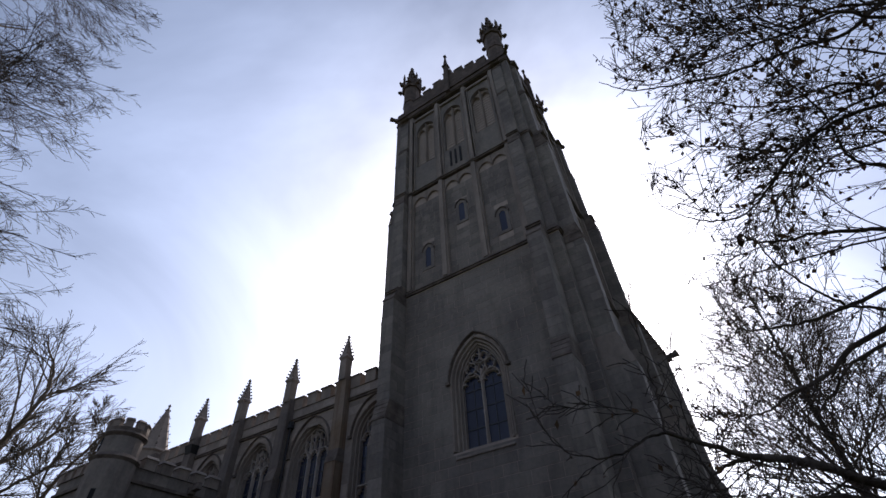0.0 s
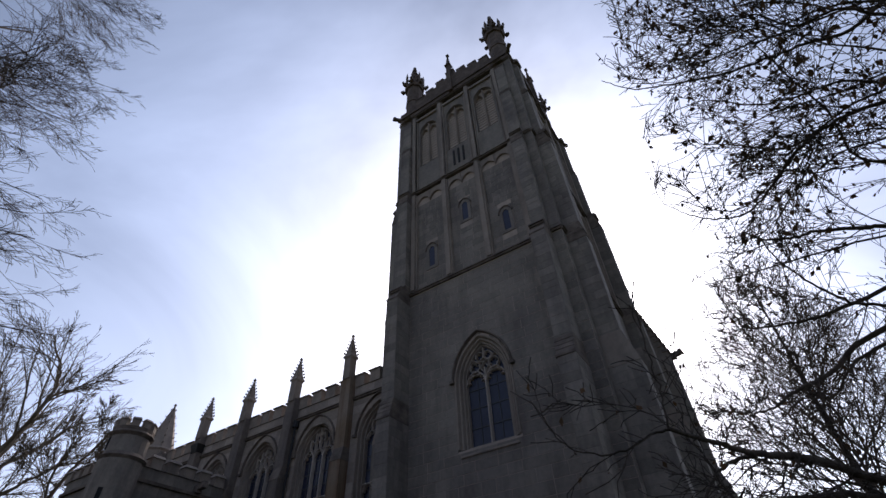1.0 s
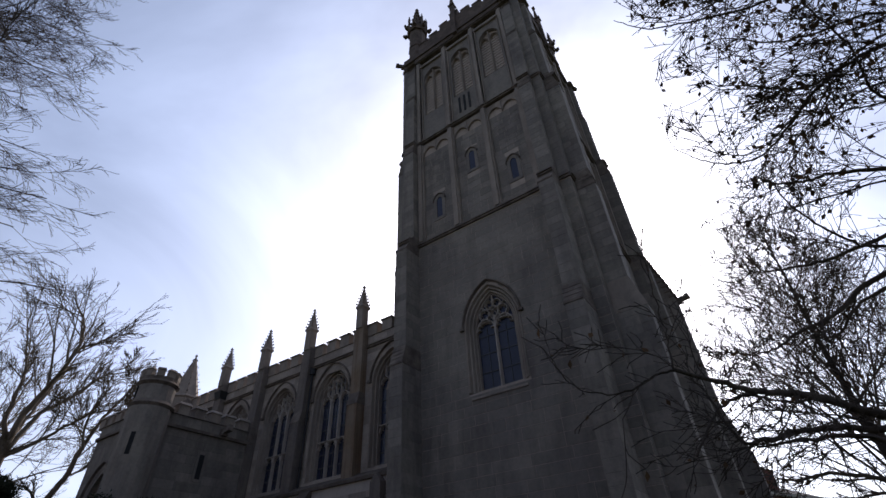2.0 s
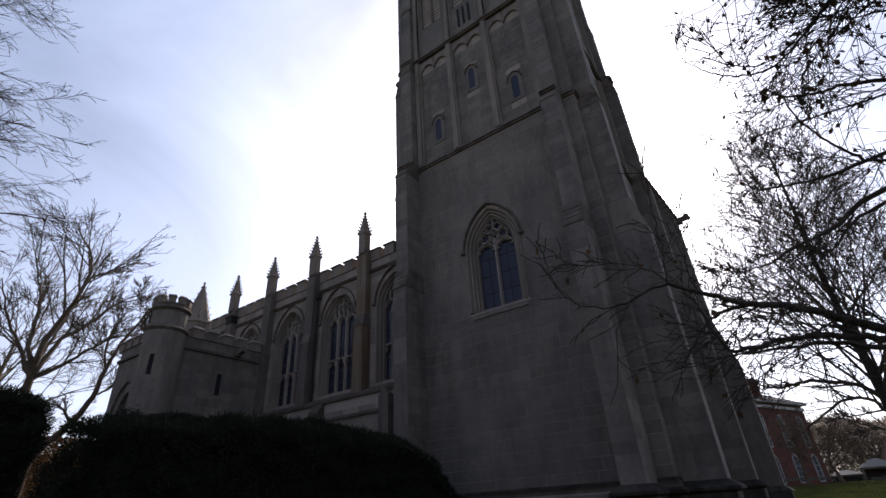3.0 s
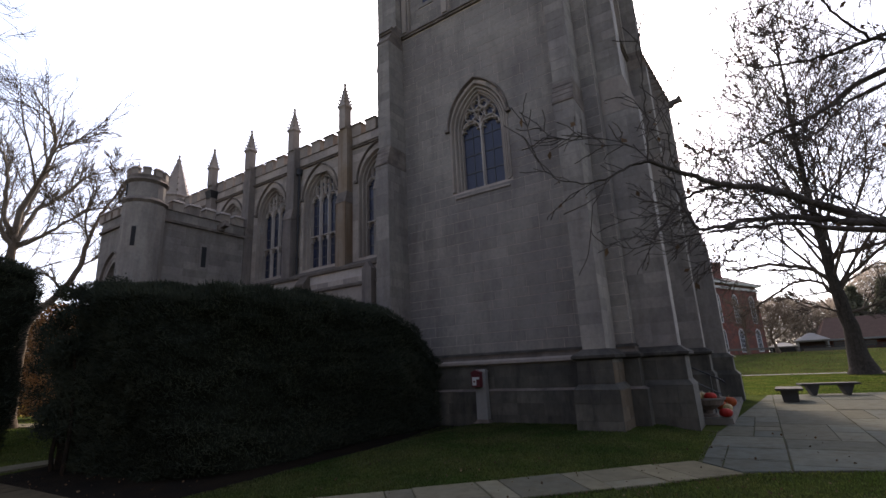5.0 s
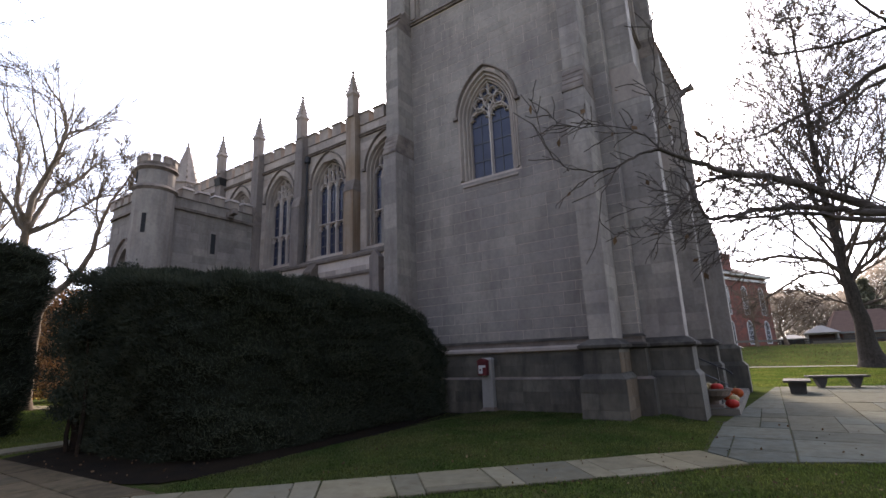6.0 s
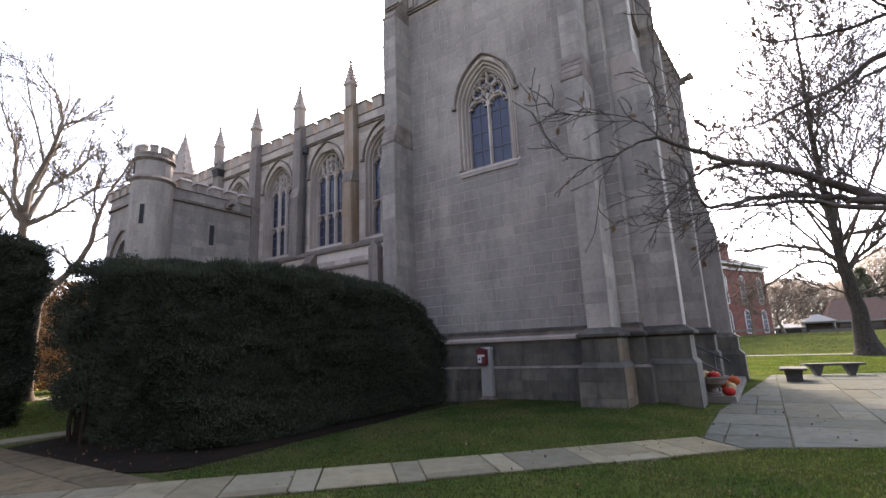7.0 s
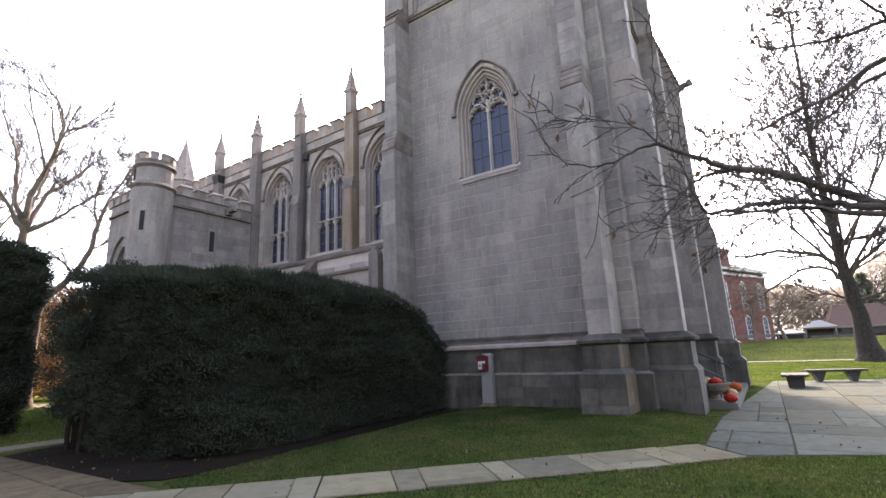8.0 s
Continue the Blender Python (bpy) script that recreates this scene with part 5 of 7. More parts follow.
# ---------------------------------------------------------------- hedges
def hedge(name, label, x0, x1, y0, y1, top, count, seed, size=0.075, slump=0.0, rise=0.0):
    """A clipped yew: a dark uneven core and many sprays standing out of it."""
    ob = thing(name, label, "hedge", (x0 + x1) / 2, (y0 + y1) / 2)
    r = np.random.default_rng(seed)
    cx, cy = (x0 + x1) / 2, (y0 + y1) / 2
    hx, hy = (x1 - x0) / 2, (y1 - y0) / 2

    def shell(u, v):
        # superellipsoid-like dome: u round the plan, v from the ground to the crown
        e = 0.36
        cu, su = np.cos(u), np.sin(u)
        sx, sy = np.sign(cu) * np.abs(cu) ** e, np.sign(su) * np.abs(su) ** e
        f = np.clip(v, 0, 1)
        wall = np.minimum(f / 0.72, 1.0)
        roof = np.clip((f - 0.72) / 0.28, 0, 1)
        ease = np.sqrt(np.clip(1 - roof ** 2.2, 0, 1))
        k = np.where(roof > 0, ease, 1.0 - 0.05 * (1 - wall))
        X, Y = sx * hx * k, sy * hy * k
        tz = top * (0.90 * wall + 0.10 * (1 - (1 - roof) ** 2))
        tz = tz * (1 - rise * X / hx)
        # the far end sinks in a long curve
        if slump:
            q = np.clip((Y / hy - 0.22) / 0.78, 0, 1)
            tz = tz * (1 - slump * q ** 2.0)
        lump = 0.10 * np.sin(X * 1.7 + Y * 1.1 + tz * 2.0) + 0.07 * np.sin(Y * 3.1 - tz * 2.7 + 1.0) + 0.05 * np.sin(X * 5.3 + tz * 4.1)
        lump = lump + 0.05 * np.sin(tz * 9.0 + 3.1 * np.sin(X * 2.1 + 0.7) + 2.8 * np.sin(Y * 2.7)) + 0.05 * np.sin(tz * 14.0 + 3.6 * np.sin(X * 3.7 - Y * 1.3) + 2.2 * np.sin(Y * 4.9 + 1.1)) + 0.03 * np.sin(tz * 21.0 + 3.0 * np.sin(X * 2.3 + Y * 1.7))
        n = np.c_[sx, sy, 0.15 + 1.6 * roof]
        n /= np.linalg.norm(n, axis=1)[:, None]
        return np.c_[X, Y, tz] + n * lump[:, None], n

    nu, nv = 220, 40
    U, V = np.meshgrid(np.linspace(0, 2 * np.pi, nu, endpoint=False), np.linspace(0, 1, nv))
    P, Nn = shell(U.ravel(), V.ravel())
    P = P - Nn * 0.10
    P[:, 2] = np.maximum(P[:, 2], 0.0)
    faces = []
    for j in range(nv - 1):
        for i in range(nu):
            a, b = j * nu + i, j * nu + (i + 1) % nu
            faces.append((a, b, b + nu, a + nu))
    # The core's near-black colour is the hedge's inner shade painted on.
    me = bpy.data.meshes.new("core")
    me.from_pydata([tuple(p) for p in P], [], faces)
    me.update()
    mesh_part("core", me, YEW_CORE, ob, "dense hedge core, its inner shade painted dark")
    # sprays spread evenly over the surface, by the area of each patch
    G = (P + Nn * 0.10).reshape(nv, nu, 3)
    du = np.roll(G, -1, 1)[:-1] - G[:-1]
    dv = G[1:] - G[:-1]
    area = np.linalg.norm(np.cross(du, dv), axis=2).ravel()
    pick = r.choice(len(area), count, p=area / area.sum())
    j, i = pick // nu, pick % nu
    i2, fu, fv = (i + 1) % nu, r.uniform(0, 1, count)[:, None], r.uniform(0, 1, count)[:, None]
    H = Nn.reshape(nv, nu, 3)
    P = (G[j, i] * (1 - fu) + G[j, i2] * fu) * (1 - fv) + (G[j + 1, i] * (1 - fu) + G[j + 1, i2] * fu) * fv
    Nn = (H[j, i] * (1 - fu) + H[j, i2] * fu) * (1 - fv) + (H[j + 1, i] * (1 - fu) + H[j + 1, i2] * fu) * fv
    P += Nn * r.uniform(-0.10, 0.05, count)[:, None]
    P[:, 2] = np.maximum(P[:, 2], 0.03)
    Nn[:, 2] += 0.35
    me = flakes_mesh("foliage", P, r.uniform(0.5, 1.3, count) * size * 0.5, Nn, 7.0, seed)
    mesh_part("foliage", me, YEW, ob, "fine dark green needled sprays")
    # long fresh shoots along the top
    m = count // 20
    u, v = r.uniform(0, 2 * np.pi, m), r.uniform(0.74, 1, m)
    P, Nn = shell(u, v)
    me = flakes_mesh("top_growth", P, r.uniform(0.5, 1.2, m) * 0.021, np.tile([0, 0, 1.5], (m, 1)), 7.0, seed + 1)
    mesh_part("top_growth", me, YEW, ob, "longer untrimmed top shoots")
    return ob


hedge("yew_hedge", "large dark green clipped yew hedge with a rounded end", -13.2, -7.9, 4.0, 12.9, 3.62, 195000, 31, 0.0285, slump=0.86, rise=0.10)
hedge("yew_hedge", "tall dark green clipped yew hedge beside the path", -30.0, -16.1, 1.3, 4.8, 5.1, 85000, 32, 0.042)
# bare lower stems at the open end of the large hedge
stems = thing("hedge_stem", "bare crooked yew stems with thin sprays at the hedge's open end", "stem", -12.15, 4.15)
for i in range(4):
    x, y = (0.0, 0.0) if i == 0 else (rnd.uniform(-1.0, 0.9), rnd.uniform(-0.2, 0.4))
    line = []
    for k in range(9):
        line.append(((x, y, k * 0.34), 0.085 * (1 - k / 11) * (1.0 if i == 0 else 0.55)))
        x += rnd.uniform(-0.07, 0.04)
        y += rnd.uniform(-0.05, 0.05)
    mesh_part("stem", tube_mesh("stem", [line], 7), YEW_BARK, stems)
r = np.random.default_rng(77)
# side sprays in loose tiers, thinning outward and toward the ground
n = 26000
tier = r.integers(0, 60, n)
tr = np.random.default_rng(79)
tx, ty, tz, tl = tr.uniform(-1.0, 0.9, 60), tr.uniform(-0.3, 0.5, 60), tr.uniform(0.5, 3.7, 60), tr.uniform(0.3, 0.8, 60)
f = r.uniform(0, 1, n) ** 0.7
pts = np.c_[tx[tier] - f * tl[tier] + r.normal(0, 0.10, n), ty[tier] + r.normal(0, 0.13, n), tz[tier] + 0.10 * f + r.normal(0, 0.10, n)]
pts[:, 0] = np.maximum(pts[:, 0], -1.75 + 0.10 * pts[:, 2])
me = flakes_mesh("loose_sprays", pts, r.uniform(0.5, 1.3, n) * 0.024, np.tile([-0.5, 0.0, 0.35], (n, 1)), 4.0, 78)
mesh_part("loose_sprays", me, YEW, stems, "thin loose yew sprays")


# ---------------------------------------------------------------- trees
def wander(p, d, length, r0, r1, steps, rr, wig, lift=0.0):
    """A crooked tapering limb from p along d."""
    line = [(p.copy(), r0)]
    d = d.normalized()
    for i in range(steps):
        d = (d + Vector((rr.gauss(0, wig), rr.gauss(0, wig), rr.gauss(0, wig) + lift))).normalized()
        p = p + d * (length / steps)
        line.append((p.copy(), r0 + (r1 - r0) * (i + 1) / steps))
    return line


def branch_out(line, levels, rr, spread, count, ratio, wig, lift, out, tips, start=0.25, min_len=0.12, room=None):
    """Side branches along a limb, level after level."""
    if not levels:
        tips.append(line)
        return
    n = len(line)
    total = sum((line[i + 1][0] - line[i][0]).length for i in range(n - 1))
    for c in range(count[0]):
        f = start + (1 - start) * (c + rr.random()) / count[0]
        i = min(int(f * (n - 1)), n - 2)
        a, b = line[i], line[i + 1]
        t = f * (n - 1) - i
        p = a[0].lerp(b[0], t)
        r = a[1] + (b[1] - a[1]) * t
        axis = (b[0] - a[0]).normalized()
        side_v = axis.cross(Vector((rr.gauss(0, 1), rr.gauss(0, 1), rr.gauss(0, 1)))).normalized()
        ang = spread * rr.uniform(0.6, 1.3)
        d = axis * math.cos(ang) + side_v * math.sin(ang)
        L = max(total * ratio * (1.15 - 0.6 * f) * rr.uniform(0.6, 1.25), min_len)
        steps = 5 if levels > 1 else 4
        child = wander(p, d, L, r * 0.54, max(r * 0.16, 0.0022), steps, rr, wig, lift)
        if room and not room(child[-1][0]):
            continue
        out.append(child)
        branch_out(child, levels - 1, rr, spread, count[1:], ratio, wig, lift, out, tips, 0.15, min_len, room)


def tree(name, label, x, y, z, height, r0, mat, seed, limbs, lean=(0, 0), levels=3, counts=(7, 6, 5), spread=0.75, ratio=0.5, wig=0.12, lift=0.03, first=0.25, limb_len=0.6, limb_up=0.5, twig=0.0, thick=0.42, sway=0.05, facing=None, tip=0.16):
    ob = thing(name, label, "tree", x, y, z)
    rr = random.Random(seed)
    trunk = wander(Vector((0, 0, -0.1)), Vector((lean[0], lean[1], 1)), height * 0.78, r0, r0 * tip, 14, rr, sway, 0.05)
    trunk = [(p, r * (1 + 0.7 * math.exp(-max(p.z, 0) / (r0 * 2.0)))) for p, r in trunk]
    mesh_part("trunk", tube_mesh("trunk", [trunk], 14), mat, ob, smooth=True)
    out, tips = [], []
    n = len(trunk)
    main = []
    for i in range(limbs):
        f = first + (0.97 - first) * (i + rr.random() * 0.6) / limbs
        k = min(int(f * (n - 1)), n - 2)
        p = trunk[k][0].lerp(trunk[k + 1][0], f * (n - 1) - k)
        r = trunk[k][1]
        a = i * 2.399 + rr.uniform(-0.4, 0.4)
        if facing is not None and i % 4:
            a = facing + rr.uniform(-0.95, 0.95)
        up = limb_up + 0.7 * f * (facing is None)
        dvec = Vector((math.cos(a), math.sin(a), up))
        L = height * limb_len * (1.1 - 0.62 * f) * rr.uniform(0.8, 1.15)
        limb = wander(p, dvec, L, r * thick, max(r * 0.05, 0.008), 9, rr, wig, lift)
        main.append(limb)
        branch_out(limb, levels, rr, spread, counts, ratio, wig, lift, out, tips)
    branch_out(trunk[n // 2:], levels, rr, spread, counts, ratio * 0.8, wig, lift, out, tips)
    for limb in main:
        mesh_part("limb", tube_mesh("limb", [limb], 8), mat, ob, smooth=True)
    big = [l for l in out if l[0][1] > 0.02]
    small = [[(p, max(r, twig)) for p, r in l] for l in out if l[0][1] <= 0.02]
    if big:
        mesh_part("branchwork", tube_mesh("branchwork", big, 5), mat, ob)["kind"] = "stuff"
    if small:
        mesh_part("crown", tube_mesh("crown", small, 3), mat, ob, "fine bare twigs")["kind"] = "stuff"
    return ob


def spline(points, base, r0, r1, rr, shake=0.02, seg=5, ease=0.8):
    """A smooth tapering limb through a few guide places."""
    P = [Vector(p) - base for p in points]
    line = []
    for i in range(len(P) - 1):
        a, b = P[i], P[i + 1]
        pa, pb = P[max(i - 1, 0)], P[min(i + 2, len(P) - 1)]
        for j in range(seg):
            t = j / seg
            q = 0.5 * ((2 * a) + (b - pa) * t + (2 * pa - 5 * a + 4 * b - pb) * t * t + (3 * a - pa - 3 * b + pb) * t ** 3)
            q = q + Vector((rr.gauss(0, shake), rr.gauss(0, shake), rr.gauss(0, shake)))
            line.append((q, r0 + (r1 - r0) * ((i + t) / (len(P) - 1)) ** ease))
    line.append((P[-1], r1))
    return line


def grown_tree(name, label, trunk, r0, r1, limbs, mat, seed, counts=(10, 7, 5), twig=0.008, spread=0.6, ratio=0.45, wig=0.12, lift=0.02, crown=0, crown_from=0.4, crown_len=6.0, crown_up=1.1, side_from=0.2, flare=0.7, trunk_mat=None):
    """A tree with a guided trunk and main limbs; the crown above and all the smaller wood grow by themselves."""
    base = Vector(trunk[0])
    ob = thing(name, label, "tree", *base)
    rr = random.Random(seed)
    stem = spline(trunk, base, r0, r1, rr, 0.015, 5, 0.9)
    stem[0] = (stem[0][0] - Vector((0, 0, 0.1)), stem[0][1])
    stem = [(p, r * (1 + flare * math.exp(-max(p.z, 0) / (r0 * 1.3)))) for p, r in stem]
    mesh_part("trunk", tube_mesh("trunk", [stem], 16), trunk_mat or mat, ob, smooth=True)
    main = [spline(pts, base, a, b, rr, 0.03) for a, b, pts in limbs]
    n = len(stem)
    for i in range(crown):
        f = crown_from + (0.98 - crown_from) * (i + rr.random() * 0.6) / crown
        k = min(int(f * (n - 1)), n - 2)
        p, r = stem[k][0].lerp(stem[k + 1][0], f * (n - 1) - k), stem[k][1]
        a = i * 2.399 + rr.uniform(-0.4, 0.4)
        up = crown_up * rr.uniform(0.6, 1.3)
        L = crown_len * (1.25 - 0.85 * (f - crown_from) / (1 - crown_from)) * rr.uniform(0.75, 1.15)
        main.append(wander(p, Vector((math.cos(a), math.sin(a), up)), L, r * 0.32, 0.010, 10, rr, wig * 0.8, lift))
    out, tips = [], []
    for limb in main:
        mesh_part("limb", tube_mesh("limb", [limb], 8), mat, ob, smooth=True)
        branch_out(limb, len(counts), rr, spread, counts, ratio, wig, lift, out, tips, side_from)
    branch_out(stem[int(n * 0.7):], len(counts), rr, spread, counts, ratio, wig, lift, out, tips)
    big = [l for l in out if l[0][1] > 0.02]
    small = [[(p, max(r, twig)) for p, r in l] for l in out if l[0][1] <= 0.02]
    for nm, part_lines, sides in (("branchwork", big, 5), ("crown", small, 3)):
        if part_lines:
            mesh_part(nm, tube_mesh(nm, part_lines, sides), mat, ob, "fine bare twigs" if nm == "crown" else "")["kind"] = "stuff"
    return ob


# the big bare tree on the lawn beyond the terrace
lawn_limbs = [(0.13, 0.05, [(3.75, 31, 4.9), (3.09, 30.6, 5.64), (1.94, 30.2, 5.99), (0.68, 30.0, 6.09), (-0.13, 30.0, 6.01), (-0.79, 30.1, 6.17)]),
              (0.12, 0.05, [(3.85, 31, 3.9), (3.58, 31, 4.47), (3.32, 31.2, 4.95), (2.78, 31.5, 5.23), (1.79, 32, 5.05), (0.3, 33, 4.2)])]
lawn_limbs += [(0.07, 0.02, [(3.9, 31, 3.4), (3.2, 30.6, 3.58), (2.55, 30.2, 3.85), (1.55, 29.8, 4.35)]),
               (0.10, 0.05, [(3.7, 31, 5.9), (4.37, 31.3, 6.43), (5.4, 31.8, 6.6), (7.5, 32.4, 7.0)])]
lawn_limbs += [(0.12, 0.05, [(3.85, 31, 4.3), (4.36, 30.8, 5.1), (4.99, 30.6, 5.59), (7.0, 30.0, 7.2)]),
               (0.09, 0.02, [(3.9, 31, 3.3), (4.72, 31, 3.48), (5.6, 31.2, 3.8), (7.6, 31.4, 4.8)]),
               (0.12, 0.05, [(3.7, 31, 7.2), (3.3, 31, 8.9), (2.73, 31.1, 10.9), (1.9, 31.2, 13.0)])]
lawn_limbs = [(a * 1.15, b * 1.15, [(x * 1.15, y * 1.15, 1.6 + (z - 1.6) * 1.15) for x, y, z in pts]) for a, b, pts in lawn_limbs]
grown_tree("lawn_tree", "large bare dark-barked tree on the rising lawn", [(4.74, 35.65, 0.11), (4.62, 35.65, 1.25), (4.6, 35.65, 2.5), (4.46, 35.65, 4.25), (4.34, 35.65, 5.85), (4.28, 35.65, 7.7), (4.23, 35.65, 10.7), (4.23, 35.65, 14.0), (4.44, 35.9, 17.9), (4.6, 36.0, 22.8)],
           0.51, 0.045, lawn_limbs, CROWN_BARK, 5, counts=(10, 7, 4), twig=0.0155, spread=0.6, ratio=0.52, wig=0.10, lift=0.03, crown=31, crown_from=0.38, crown_len=9.8, crown_up=1.5, trunk_mat=TRUNK_BARK)
tree("small_tree", "small bare reddish ornamental tree before the brick hall", 1.55, 58.0, 1.44, 5.6, 0.16, BROWN_BARK, 12, 14, levels=3, counts=(8, 6, 4), first=0.30, limb_len=0.78, limb_up=0.2, twig=0.011, ratio=0.55, spread=0.65, sway=0.09)
tree("small_tree", "small bare tree beside the brick hall", -0.9, 54.5, 1.44, 6.0, 0.14, BROWN_BARK, 14, 9, levels=3, counts=(6, 6, 4), first=0.3, limb_len=0.7, limb_up=0.4, twig=0.012)
# pale sycamores behind the hedges
pale_limbs = [(0.136, 0.018, [(-30, 7.0, 8.6), (-30, 7.1, 10.4), (-29.6, 7.6, 12.3), (-29.4, 7.8, 13.9), (-29.4, 7.7, 15.2), (-29.6, 7.0, 16.3), (-29.8, 6.5, 17.1)]),
              (0.109, 0.018, [(-30, 7.0, 8.6), (-30.3, 6.6, 10.0), (-30.6, 6.5, 11.9), (-30.9, 6.4, 12.9), (-31.0, 5.9, 14.2), (-31.2, 5.5, 15.6)])]
pale_limbs += [(0.116, 0.018, [(-30, 7.1, 8.7), (-30.3, 7.8, 10.6), (-30.6, 9.0, 12.0), (-30.8, 10.0, 13.4), (-31, 11.3, 14.2)]),
               (0.095, 0.018, [(-30, 7.1, 8.4), (-29.6, 8.3, 9.4), (-29.2, 9.6, 10.8), (-29.0, 11.0, 11.4)]),
               (0.102, 0.018, [(-30, 7.0, 8.5), (-29.8, 6.2, 9.7), (-29.6, 5.2, 11.1), (-29.4, 4.4, 12.8)])]
pale_limbs += [(0.061, 0.012, [(-29.4, 7.8, 13.9), (-29.2, 8.5, 14.5), (-29, 9.8, 15.6)]), (0.095, 0.018, [(-30, 7.0, 8.8), (-31, 7.6, 10.8), (-31.8, 8.3, 13.2), (-32.2, 9.0, 15.6)])]
pale_limbs = [(a * 1.3, b * 1.2, pts) for a, b, pts in pale_limbs]
grown_tree("sycamore_tree", "tall bare pale-barked sycamore behind the hedge", [(-30, 7.9, 0), (-30, 7.5, 3.9), (-30, 7.1, 7.1), (-30, 7.0, 9.0)], 0.32, 0.15, pale_limbs, PALE_BARK, 23, counts=(13, 9, 4), twig=0.0112, spread=0.5, ratio=0.5, wig=0.07, lift=0.015, side_from=0.22, flare=0.4, trunk_mat=BROWN_BARK)
grown_tree("sycamore_tree", "leaning bare pale-barked sycamore behind the hedge", [(-27, 7.25, 0), (-27, 7.2, 3.0), (-27, 7.35, 4.5), (-27, 8.3, 5.9), (-27, 8.9, 7.2), (-27, 9.1, 8.5), (-27, 9.5, 10.1), (-27, 10.0, 11.2), (-27, 10.6, 12.6)], 0.22, 0.03,
           [(0.08, 0.02, [(-27, 8.3, 6.0), (-26.8, 7.7, 6.6), (-26.6, 6.8, 6.8)]), (0.07, 0.02, [(-27, 8.9, 7.3), (-27.4, 9.7, 7.9), (-27.6, 10.6, 8.9)]), (0.08, 0.02, [(-27, 9.1, 8.5), (-26.8, 8.8, 9.7), (-26.6, 9.0, 11.8)])],
           PALE_BARK, 29, counts=(11, 7, 4), twig=0.0105, spread=0.52, ratio=0.48, wig=0.075, crown=7, crown_from=0.55, crown_len=3.4, crown_up=0.8, trunk_mat=BROWN_BARK)
tree("sycamore_tree", "bare pale-barked sycamore far behind the hedge", -44.0, 8.5, 0, 19.0, 0.45, PALE_BARK, 37, 13, levels=3, counts=(7, 6, 5), first=0.28, limb_len=0.6, limb_up=0.75, twig=0.014, spread=0.6)
# tall fine-twigged tree, its trunk out of sight past the hedge
tree("beech_tree", "tall bare tree with fine drooping twigs", -18.6, -4.4, 0, 40.0, 0.5, BARK, 41, 66, levels=3, counts=(7, 6, 4), first=0.23, limb_len=0.205, limb_up=0.25, twig=0.0066, tip=0.02, spread=0.55, ratio=0.5, wig=0.08, lift=0.0, thick=0.13, facing=1.45)


